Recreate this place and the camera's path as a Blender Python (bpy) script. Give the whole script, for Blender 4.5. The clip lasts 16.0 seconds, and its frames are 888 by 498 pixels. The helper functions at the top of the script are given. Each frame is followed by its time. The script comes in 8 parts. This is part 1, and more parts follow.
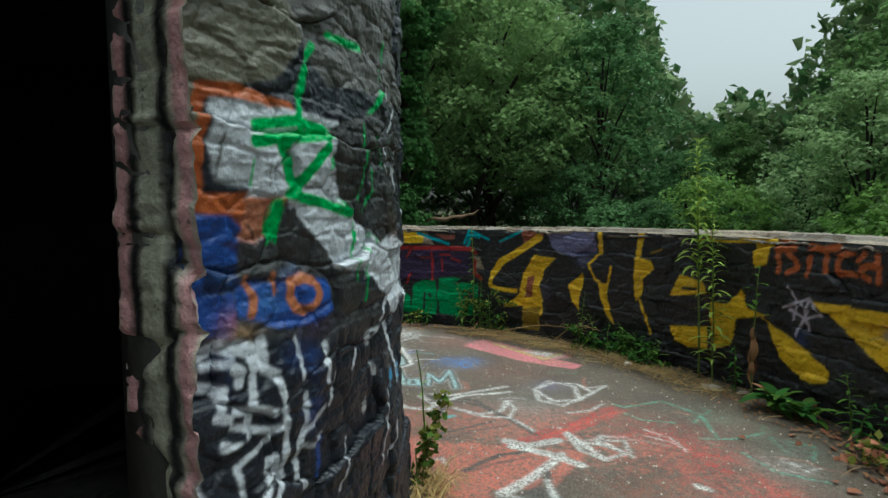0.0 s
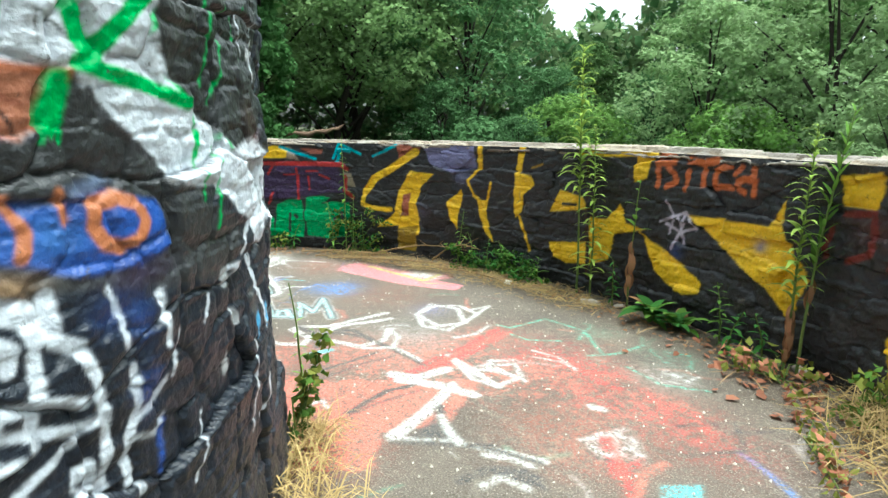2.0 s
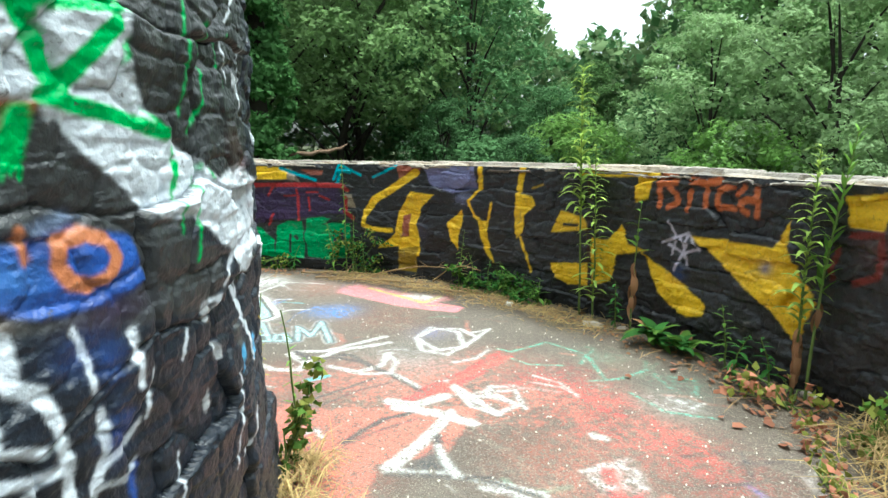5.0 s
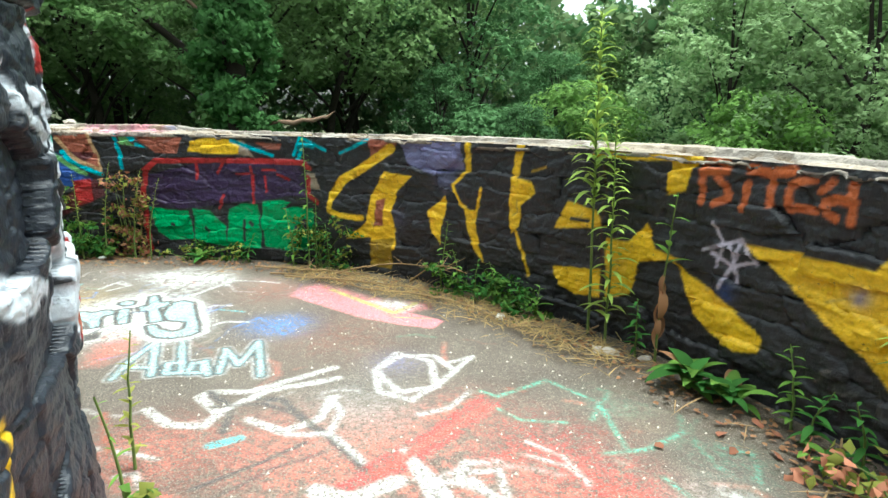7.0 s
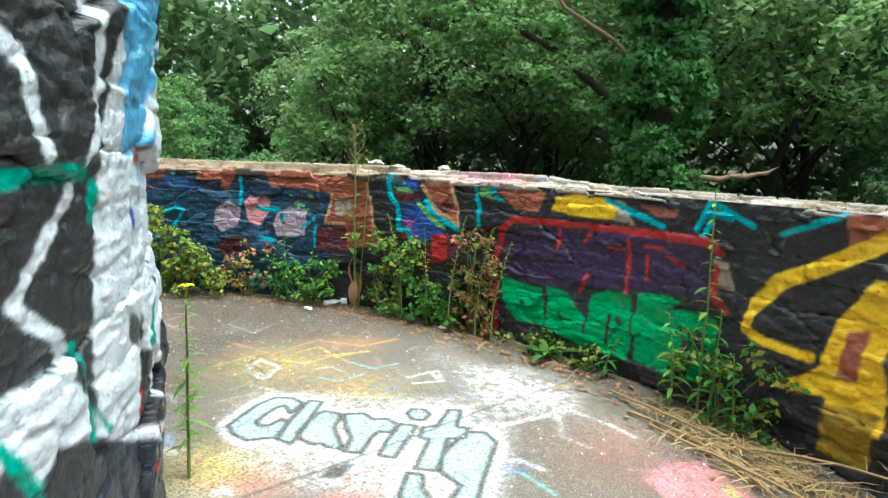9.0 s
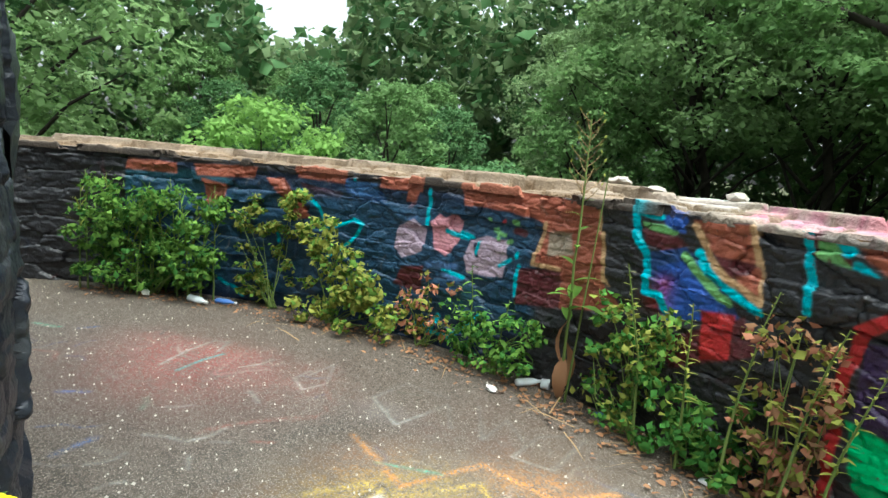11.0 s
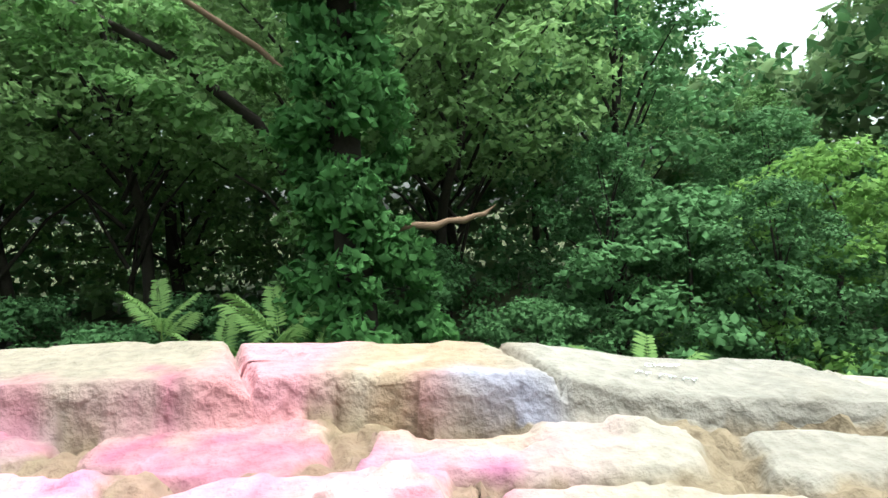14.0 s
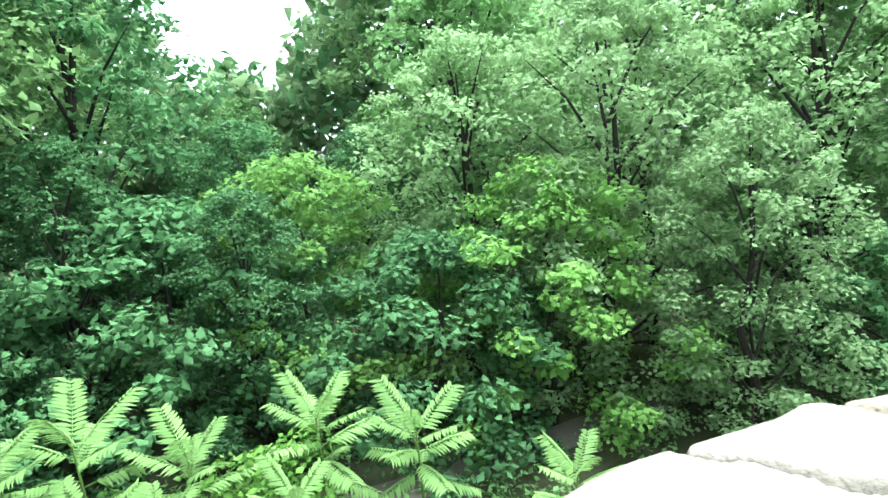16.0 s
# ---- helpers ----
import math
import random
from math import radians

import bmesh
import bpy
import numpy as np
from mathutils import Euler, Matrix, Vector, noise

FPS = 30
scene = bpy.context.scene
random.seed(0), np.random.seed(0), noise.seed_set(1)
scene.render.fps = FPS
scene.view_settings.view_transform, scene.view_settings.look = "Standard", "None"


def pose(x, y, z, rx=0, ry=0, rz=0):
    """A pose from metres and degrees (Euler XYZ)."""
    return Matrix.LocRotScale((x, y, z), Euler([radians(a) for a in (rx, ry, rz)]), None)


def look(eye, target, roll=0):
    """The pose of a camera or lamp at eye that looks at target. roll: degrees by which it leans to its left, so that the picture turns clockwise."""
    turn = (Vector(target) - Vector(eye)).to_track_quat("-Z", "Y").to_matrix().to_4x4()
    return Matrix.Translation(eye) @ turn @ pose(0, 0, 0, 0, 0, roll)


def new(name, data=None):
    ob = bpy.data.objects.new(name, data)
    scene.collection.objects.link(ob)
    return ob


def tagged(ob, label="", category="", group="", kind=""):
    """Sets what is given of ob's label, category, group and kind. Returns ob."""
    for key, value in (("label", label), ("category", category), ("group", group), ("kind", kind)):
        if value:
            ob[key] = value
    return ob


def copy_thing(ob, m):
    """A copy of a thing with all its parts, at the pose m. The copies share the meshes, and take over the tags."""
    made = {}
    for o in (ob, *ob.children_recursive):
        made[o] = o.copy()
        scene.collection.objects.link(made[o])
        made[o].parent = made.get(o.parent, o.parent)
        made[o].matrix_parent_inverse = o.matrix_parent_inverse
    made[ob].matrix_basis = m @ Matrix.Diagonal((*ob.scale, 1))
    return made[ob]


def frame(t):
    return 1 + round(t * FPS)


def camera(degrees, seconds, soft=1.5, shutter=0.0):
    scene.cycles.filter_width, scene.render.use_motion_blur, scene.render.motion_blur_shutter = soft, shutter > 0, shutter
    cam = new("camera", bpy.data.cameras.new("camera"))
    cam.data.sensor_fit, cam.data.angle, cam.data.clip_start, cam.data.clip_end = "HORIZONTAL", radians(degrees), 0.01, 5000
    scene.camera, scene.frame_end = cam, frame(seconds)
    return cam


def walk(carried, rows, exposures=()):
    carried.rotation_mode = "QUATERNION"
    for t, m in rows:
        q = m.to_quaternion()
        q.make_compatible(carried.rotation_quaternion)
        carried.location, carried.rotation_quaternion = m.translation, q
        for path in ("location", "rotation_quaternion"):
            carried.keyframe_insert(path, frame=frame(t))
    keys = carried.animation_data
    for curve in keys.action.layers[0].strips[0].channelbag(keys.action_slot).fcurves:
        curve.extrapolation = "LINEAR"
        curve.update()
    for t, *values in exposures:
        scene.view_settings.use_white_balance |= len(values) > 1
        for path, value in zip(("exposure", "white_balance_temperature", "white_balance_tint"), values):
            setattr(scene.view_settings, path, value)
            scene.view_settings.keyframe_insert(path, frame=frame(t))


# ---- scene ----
# ---------------------------------------------------------------- camera
cam = camera(74.7, 16.0)
# seconds, x, y, z, yaw, pitch, roll
PATH = [
    (0, 0.000, 0.000, 1.539, -0.00, -3.82, -0.54),
    (0.5, 0.012, 0.180, 1.511, -8.27, -8.22, 0.16),
    (1, -0.093, 0.410, 1.525, -18.68, -10.45, 1.28),
    (1.5, -0.095, 0.475, 1.510, -19.31, -10.97, 1.23),
    (2, -0.057, 0.488, 1.479, -13.31, -11.88, 0.26),
    (2.5, -0.027, 0.461, 1.462, -11.29, -11.92, -0.71),
    (3, -0.004, 0.413, 1.487, -12.65, -9.67, -0.07),
    (3.5, 0.000, 0.441, 1.489, -12.47, -9.36, -0.29),
    (4, -0.004, 0.461, 1.480, -12.43, -9.49, 0.27),
    (4.5, -0.007, 0.479, 1.482, -13.14, -9.96, 0.69),
    (4.7, -0.009, 0.491, 1.490, -12.68, -10.09, 0.03),
    (6.8, 0.376, 1.482, 1.539, -13.76, -12.27, -0.66),
    (7, 0.447, 1.628, 1.511, -12.73, -13.05, 0.54),
    (7.5, 0.541, 2.161, 1.493, 1.19, -9.52, 1.01),
    (8, 0.485, 2.664, 1.514, 7.88, -8.65, 0.29),
    (8.5, 0.589, 3.207, 1.500, 15.33, -8.62, 1.00),
    (9, 0.508, 3.757, 1.471, 27.06, -8.68, 1.87),
    (9.5, 0.324, 4.316, 1.465, 35.38, -10.13, 1.35),
    (9.7, 0.315, 4.539, 1.495, 39.00, -11.32, 2.25),
    (11.8, -1.280, 5.821, 1.466, 52.32, -7.49, 5.06),
    (12, -1.402, 5.946, 1.522, 45.85, -7.21, 3.66),
    (12.5, -1.547, 6.427, 1.580, 32.48, -6.29, 1.74),
    (13, -1.535, 7.000, 1.594, 23.50, -4.90, -0.58),
    (13.5, -1.435, 7.568, 1.549, 6.91, -4.71, -3.29),
    (14, -1.194, 7.858, 1.563, -8.67, -4.20, -2.51),
    (14.5, -0.916, 8.131, 1.527, -18.55, -6.68, -2.62),
    (15, -0.649, 8.352, 1.502, -31.05, -7.60, -2.93),
    (15.5, -0.465, 8.114, 1.578, -38.78, -7.33, -2.22),
    (16, -0.155, 7.808, 1.611, -53.54, -6.17, -3.82),
]


def eye_pose(x, y, z, yaw, pitch, roll):
    return pose(x, y, z, 90 + pitch, 0, yaw) @ pose(0, 0, 0, 0, 0, roll)


EXPOSURES = [(0.0, 0.32, 6000, -6), (0.5, 1.12, 6000, -6), (1.0, 1.66, 6000, -6), (1.5, 1.76, 6000, -6), (4.5, 1.76, 5950, -6), (7.0, 1.81, 6050, -5), (9.0, 1.81, 5950, -5), (12.0, 1.56, 6100, 0),
             (13.0, 2.23, 6100, 0), (13.5, 2.16, 6000, -2), (14.0, 1.97, 6100, -6), (14.5, 1.52, 6300, -9), (15.0, 1.91, 6200, -9), (15.5, 2.51, 5950, -7), (16.0, 2.84, 5650, -6)]
walk(cam, [(t, eye_pose(*row)) for t, *row in PATH], EXPOSURES)

# ---------------------------------------------------------------- overcast sky and soft sun
world = bpy.data.worlds.new("overcast_sky")
scene.world = world
world.use_nodes = True
wt = world.node_tree
wt.nodes.clear()
sky = wt.nodes.new("ShaderNodeTexSky")
sky.sky_type, sky.sun_disc = "NISHITA", False
sky.sun_elevation, sky.sun_rotation = radians(76), radians(95)
sky.air_density, sky.dust_density, sky.ozone_density = 1.0, 6.0, 1.0
grey = wt.nodes.new("ShaderNodeHueSaturation")
grey.inputs["Saturation"].default_value = 0.22
background = wt.nodes.new("ShaderNodeBackground")
background.inputs["Strength"].default_value = 0.15
world_out = wt.nodes.new("ShaderNodeOutputWorld")
wt.links.new(sky.outputs[0], grey.inputs["Color"])
wt.links.new(grey.outputs[0], background.inputs["Color"])
wt.links.new(background.outputs[0], world_out.inputs["Surface"])

sun_data = bpy.data.lights.new("sun", "SUN")
sun_data.energy, sun_data.angle, sun_data.color = 0.6, radians(40), (1.0, 0.97, 0.93)
sun = new("sun", sun_data)
sun.matrix_world = look((0, 0, 0), (-0.241, 0.021, -0.97))

# ---------------------------------------------------------------- small tools
def grid_noise(x, y, seed=0):
    """Smooth value noise in -1..1, on arrays."""
    x, y = np.asarray(x, float), np.asarray(y, float)
    xi, yi = np.floor(x).astype(np.int64), np.floor(y).astype(np.int64)
    fx, fy = x - xi, y - yi
    fx, fy = fx * fx * (3 - 2 * fx), fy * fy * (3 - 2 * fy)

    def corner(a, b):
        h = (a * 374761393 + b * 668265263 + seed * 974711) & 0x7FFFFFFF
        h = ((h ^ (h >> 13)) * 1274126177) & 0x7FFFFFFF
        h = ((h ^ (h >> 15)) * 1103515245) & 0x7FFFFFFF
        return (h & 0xFFFF) / 32767.5 - 1
    low = corner(xi, yi) * (1 - fx) + corner(xi + 1, yi) * fx
    high = corner(xi, yi + 1) * (1 - fx) + corner(xi + 1, yi + 1) * fx
    return low * (1 - fy) + high * fy


def rough_noise(x, y, seed=0, octaves=4):
    total, size = 0, 1.0
    for k in range(octaves):
        total = total + grid_noise(x * 2 ** k, y * 2 ** k, seed + k) * size
        size *= 0.5
    return total / 1.9


def material(name, base=(0.5, 0.5, 0.5), rough=0.7, spec=0.4, attribute="", grain=0.0, grain_scale=40.0, bump=0.0, bump_scale=60.0,
             stain=0.0, stain_scale=3.0, metal=0.0, vary=0.0, leaf=0.0, chip=None, fleck=None):
    m = bpy.data.materials.new(name)
    m.use_nodes = True
    nt = m.node_tree
    n, link = nt.nodes, nt.links.new
    b = n["Principled BSDF"]
    b.inputs["Roughness"].default_value, b.inputs["Metallic"].default_value = rough, metal
    b.inputs["Specular IOR Level"].default_value = spec
    coord = n.new("ShaderNodeTexCoord")
    geo = n.new("ShaderNodeNewGeometry")
    where = geo.outputs["Position"]
    if attribute:
        src = n.new("ShaderNodeAttribute")
        src.attribute_name = attribute
        colour = src.outputs["Color"]
    else:
        src = n.new("ShaderNodeRGB")
        src.outputs[0].default_value = (*base, 1)
        colour = src.outputs[0]

    def scaled(colour, value, low, high):
        ramp = n.new("ShaderNodeMapRange")
        ramp.inputs["To Min"].default_value, ramp.inputs["To Max"].default_value = low, high
        link(value, ramp.inputs["Value"])
        mix = n.new("ShaderNodeVectorMath")
        mix.operation = "SCALE"
        link(colour, mix.inputs[0])
        link(ramp.outputs[0], mix.inputs["Scale"])
        return mix.outputs[0]
    for layer in (chip, fleck):
        if not layer:
            continue
        under, amount, size = layer
        tex = n.new("ShaderNodeTexNoise")
        tex.inputs["Scale"].default_value, tex.inputs["Detail"].default_value, tex.inputs["Roughness"].default_value = size, 8, 0.75
        link(where, tex.inputs["Vector"])
        ramp = n.new("ShaderNodeMapRange")
        ramp.inputs["From Min"].default_value, ramp.inputs["From Max"].default_value = 0.62 - amount, 0.72 - amount
        link(tex.outputs["Fac"], ramp.inputs["Value"])
        mix = n.new("ShaderNodeMix")
        mix.data_type = "RGBA"
        link(ramp.outputs[0], mix.inputs[0])
        link(colour, mix.inputs[6])
        mix.inputs[7].default_value = (*under, 1)
        colour = mix.outputs[2]
    if grain:
        tex = n.new("ShaderNodeTexNoise")
        tex.inputs["Scale"].default_value, tex.inputs["Detail"].default_value = grain_scale, 5
        link(where, tex.inputs["Vector"])
        colour = scaled(colour, tex.outputs["Fac"], 1 - grain, 1 + grain)
    if stain:
        tex = n.new("ShaderNodeTexNoise")
        tex.inputs["Scale"].default_value, tex.inputs["Detail"].default_value = stain_scale, 4
        link(where, tex.inputs["Vector"])
        colour = scaled(colour, tex.outputs["Fac"], 1 - stain, 1 + stain)
    if vary:
        info = n.new("ShaderNodeObjectInfo")
        colour = scaled(colour, info.outputs["Random"], 1 - vary, 1 + vary)
    if leaf:
        colour = scaled(colour, geo.outputs["Random Per Island"], 1 - leaf, 1 + leaf)
    link(colour, b.inputs["Base Color"])
    if bump:
        tex = n.new("ShaderNodeTexNoise")
        tex.inputs["Scale"].default_value, tex.inputs["Detail"].default_value = bump_scale, 6
        link(where, tex.inputs["Vector"])
        bm = n.new("ShaderNodeBump")
        bm.inputs["Strength"].default_value, bm.inputs["Distance"].default_value = bump, 0.01
        link(tex.outputs["Fac"], bm.inputs["Height"])
        link(bm.outputs[0], b.inputs["Normal"])
    return m


def leaf_material(name, base, shine=0.45, rough=0.75, leaf=0.25, vary=0.18):
    m = material(name, base, rough, 0.1, leaf=leaf, vary=vary)
    nt = m.node_tree
    b, out = nt.nodes["Principled BSDF"], nt.nodes["Material Output"]
    glow = nt.nodes.new("ShaderNodeBsdfTranslucent")
    mix = nt.nodes.new("ShaderNodeMixShader")
    mix.inputs[0].default_value = shine
    nt.links.new(b.inputs["Base Color"].links[0].from_socket, glow.inputs["Color"])
    nt.links.new(b.outputs[0], mix.inputs[1])
    nt.links.new(glow.outputs[0], mix.inputs[2])
    nt.links.new(mix.outputs[0], out.inputs["Surface"])
    return m


def mesh_of(name, verts, faces, mat, colours=None, smooth=False):
    me = bpy.data.meshes.new(name)
    verts = np.asarray(verts, np.float32)
    if isinstance(faces, np.ndarray):
        k = faces.shape[1]
        me.vertices.add(len(verts))
        me.vertices.foreach_set("co", verts.ravel())
        me.loops.add(faces.size)
        me.loops.foreach_set("vertex_index", faces.astype(np.int32).ravel())
        me.polygons.add(len(faces))
        me.polygons.foreach_set("loop_start", np.arange(0, faces.size, k, dtype=np.int32))
        me.update(calc_edges=True)
    else:
        me.from_pydata(verts.tolist(), [], faces)
    if colours is not None:
        att = me.color_attributes.new("paint", "FLOAT_COLOR", "POINT")
        att.data.foreach_set("color", np.c_[colours, np.ones(len(colours))].astype(np.float32).ravel())
    if smooth:
        me.polygons.foreach_set("use_smooth", np.ones(len(me.polygons), bool))
    me.materials.append(mat)
    return me


def child(name, me, parent=None, label=""):
    ob = new(name, me)
    if parent is not None:
        ob.parent = parent
    return tagged(ob, label)


def part(name, bm, mat, parent, label="", smooth=False):
    me = bpy.data.meshes.new(name)
    bm.to_mesh(me)
    bm.free()
    if smooth:
        me.polygons.foreach_set("use_smooth", np.ones(len(me.polygons), bool))
    me.materials.append(mat)
    return child(name, me, parent, label)


def root(name, x, y, z, label, category, group="", turn=0.0):
    ob = new(name)
    ob.matrix_world = pose(x, y, z, 0, 0, turn)
    return tagged(ob, label, category, group)


def grid_faces(nu, nv, flip=False):
    i = np.arange(nu * nv).reshape(nv, nu)
    f = np.stack([i[:-1, :-1], i[:-1, 1:], i[1:, 1:], i[1:, :-1]], -1).reshape(-1, 4)
    return f[:, ::-1] if flip else f


def tube(points, radii, sides=6):
    """Verts and quads of a tapered tube along points."""
    points = [Vector(p) for p in points]
    verts, faces = [], []
    for k, p in enumerate(points):
        way = (points[min(k + 1, len(points) - 1)] - points[max(k - 1, 0)]).normalized()
        side = way.cross(Vector((0.31, 0.92, 0.2))).normalized()
        over = way.cross(side)
        for j in range(sides):
            a = 2 * math.pi * j / sides
            verts.append(tuple(p + (side * math.cos(a) + over * math.sin(a)) * radii[k]))
    for k in range(len(points) - 1):
        for j in range(sides):
            a, b = k * sides + j, k * sides + (j + 1) % sides
            faces.append((a, b, b + sides, a + sides))
    return np.array(verts), np.array(faces)


def joined(pieces):
    """Joins (verts, quads) pairs."""
    verts, faces, n = [], [], 0
    for v, f in pieces:
        verts.append(v)
        faces.append(np.asarray(f) + n)
        n += len(v)
    return np.concatenate(verts), np.concatenate(faces)


class Paint:
    """A coat of spray paint on an unrolled surface, in metres."""

    def __init__(self, u0, u1, v0, v1, res, base):
        self.u0, self.v0, self.res = u0, v0, res
        self.nu, self.nv = int((u1 - u0) / res) + 2, int((v1 - v0) / res) + 2
        self.u, self.v = np.meshgrid(u0 + np.arange(self.nu) * res, v0 + np.arange(self.nv) * res)
        self.c = np.empty((self.nv, self.nu, 3), np.float32)
        self.c[:] = base
        self.wu = rough_noise(self.u * 9, self.v * 9, 71, 3) * 0.008
        self.wv = rough_noise(self.u * 9, self.v * 9, 83, 3) * 0.008
        self.speck = 0.5 + 0.5 * rough_noise(self.u * 35, self.v * 35, 5, 3)

    def box(self, a, b, c, d):
        i0, i1 = int((a - self.u0) / self.res), int((b - self.u0) / self.res) + 2
        j0, j1 = int((c - self.v0) / self.res), int((d - self.v0) / self.res) + 2
        return slice(max(j0, 0), max(min(j1, self.nv), 0)), slice(max(i0, 0), max(min(i1, self.nu), 0))

    def lay(self, s, alpha, col, worn):
        if worn:
            alpha = alpha * np.clip(1.15 - worn * 2.2 * self.speck[s] ** 1.3, 0, 1)
        self.c[s] += (np.asarray(col, np.float32) - self.c[s]) * np.clip(alpha, 0, 1)[..., None].astype(np.float32)

    def line(self, col, width, pts, soft=0.012, worn=0.0, alpha=1.0):
        p = np.array(pts, float).reshape(-1, 2)
        e = width + soft + 0.03
        s = self.box(p[:, 0].min() - e, p[:, 0].max() + e, p[:, 1].min() - e, p[:, 1].max() + e)
        u, v = self.u[s] + self.wu[s], self.v[s] + self.wv[s]
        if u.size == 0:
            return
        near = np.full(u.shape, 9.0)
        for a, b in zip(p[:-1], p[1:]):
            w = b - a
            k = np.clip(((u - a[0]) * w[0] + (v - a[1]) * w[1]) / max(w @ w, 1e-9), 0, 1)
            near = np.minimum(near, np.hypot(u - a[0] - k * w[0], v - a[1] - k * w[1]))
        self.lay(s, alpha * (width / 2 - near) / soft + 0.5 * alpha, col, worn)

    def fill(self, col, pts, soft=0.012, worn=0.0, alpha=1.0):
        p = np.array(pts, float).reshape(-1, 2)
        s = self.box(p[:, 0].min() - 0.05, p[:, 0].max() + 0.05, p[:, 1].min() - 0.05, p[:, 1].max() + 0.05)
        u, v = self.u[s] + self.wu[s], self.v[s] + self.wv[s]
        if u.size == 0:
            return
        inside, near = np.zeros(u.shape, bool), np.full(u.shape, 9.0)
        for a, b in zip(p, np.roll(p, -1, 0)):
            w = b - a
            k = np.clip(((u - a[0]) * w[0] + (v - a[1]) * w[1]) / max(w @ w, 1e-9), 0, 1)
            near = np.minimum(near, np.hypot(u - a[0] - k * w[0], v - a[1] - k * w[1]))
            if a[1] != b[1]:
                inside ^= ((a[1] > v) != (b[1] > v)) & (u < (b[0] - a[0]) * (v - a[1]) / (b[1] - a[1]) + a[0])
        self.lay(s, alpha * (np.where(inside, near, -near) / soft + 0.5), col, worn)

    def mist(self, col, u, v, ru, rv, alpha=0.6, worn=0.3):
        s = self.box(u - ru * 1.6, u + ru * 1.6, v - rv * 1.6, v + rv * 1.6)
        d = ((self.u[s] - u) / ru) ** 2 + ((self.v[s] - v) / rv) ** 2
        self.lay(s, alpha * np.exp(-d * 1.4), col, worn)

    def drips(self, col, u, v, width, count, length, seed=0):
        rng = np.random.default_rng(seed)
        for _ in range(count):
            a = u + rng.uniform(-0.5, 0.5) * width
            self.line(col, rng.uniform(0.008, 0.016), (a, v, a + 0.01, v - length * rng.uniform(0.3, 1.0)), 0.006)

    def at(self, u, v):
        x = np.clip((u - self.u0) / self.res, 0, self.nu - 1.01)
        y = np.clip((v - self.v0) / self.res, 0, self.nv - 1.01)
        i, j = x.astype(int), y.astype(int)
        fx, fy = (x - i)[..., None], (y - j)[..., None]
        return (self.c[j, i] * (1 - fx) + self.c[j, i + 1] * fx) * (1 - fy) + (self.c[j + 1, i] * (1 - fx) + self.c[j + 1, i + 1] * fx) * fy


def hashed(a, b, seed):
    h = (a * 374761393 + b * 668265263 + seed * 974711) & 0x7FFFFFFF
    h = ((h ^ (h >> 13)) * 1274126177) & 0x7FFFFFFF
    h = ((h ^ (h >> 15)) * 1103515245) & 0x7FFFFFFF
    return ((h >> 4) & 0xFFFF) / 65535.0


def facets(u, v, du, dv, seed, stagger=0.5):
    """Cells of broken rock: for each place its cell's number, its offset from the cell's middle and its nearness to the joint."""
    x, y = u / du, v / dv
    j0 = np.floor(y).astype(np.int64)
    best, second = np.full(x.shape, 99.0), np.full(x.shape, 99.0)
    ci, cj = np.zeros(x.shape, np.int64), np.zeros(x.shape, np.int64)
    ox, oy = np.zeros(x.shape), np.zeros(x.shape)
    for dj in (-1, 0, 1):
        j = j0 + dj
        i0 = np.floor(x - stagger * (j % 2)).astype(np.int64)
        for di in (-1, 0, 1):
            i = i0 + di
            cx = i + stagger * (j % 2) + 0.15 + 0.7 * hashed(i, j, seed)
            cy = j + 0.25 + 0.5 * hashed(i, j, seed + 1)
            a, b = x - cx, y - cy
            d = np.maximum(np.abs(a) * 0.9 + np.abs(b) * 0.25, np.abs(b) * 1.05 + np.abs(a) * 0.2)
            closer = d < best
            second = np.where(closer, best, np.minimum(second, d))
            ci, cj = np.where(closer, i, ci), np.where(closer, j, cj)
            ox, oy = np.where(closer, a, ox), np.where(closer, b, oy)
            best = np.minimum(best, d)
    return ci, cj, ox, oy, second - best


def rock_relief(u, v, du, dv, seed, lift, slope, joint, joint_width, fine, ledges):
    """Depth of a rubble face and the number of the stone at each place."""
    wu = u + 0.03 * rough_noise(u * 6, v * 6, seed + 5, 3)
    wv = v + 0.025 * rough_noise(u * 6, v * 6, seed + 9, 3)
    ci, cj, ox, oy, gap = facets(wu, wv, du, dv, seed)
    depth = lift * (hashed(ci, cj, seed + 2) - 0.4) + slope * ((hashed(ci, cj, seed + 3) - 0.5) * ox + (hashed(ci, cj, seed + 4) - 0.5) * oy)
    depth = depth - joint * np.exp(-(gap / joint_width) ** 2)
    bi, bj, bx, by, bgap = facets(wu, wv, du * 0.31, dv * 0.37, seed + 20)
    depth = depth + fine * ((hashed(bi, bj, seed + 22) - 0.5) + (hashed(bi, bj, seed + 23) - 0.5) * bx + (hashed(bi, bj, seed + 24) - 0.5) * by)
    depth = depth - fine * 0.5 * np.exp(-(bgap / 0.12) ** 2)
    if ledges:
        n = rough_noise(u * 3.5, v * 22, seed + 30, 3) * 2.5
        k = np.floor(n)
        depth = depth + ledges * (k + np.clip((n - k) * 4 - 1.5, 0, 1))
    depth = depth + rough_noise(u * 30, v * 30, seed + 40, 3) * fine * 0.35
    return depth, ci * 4096 + cj


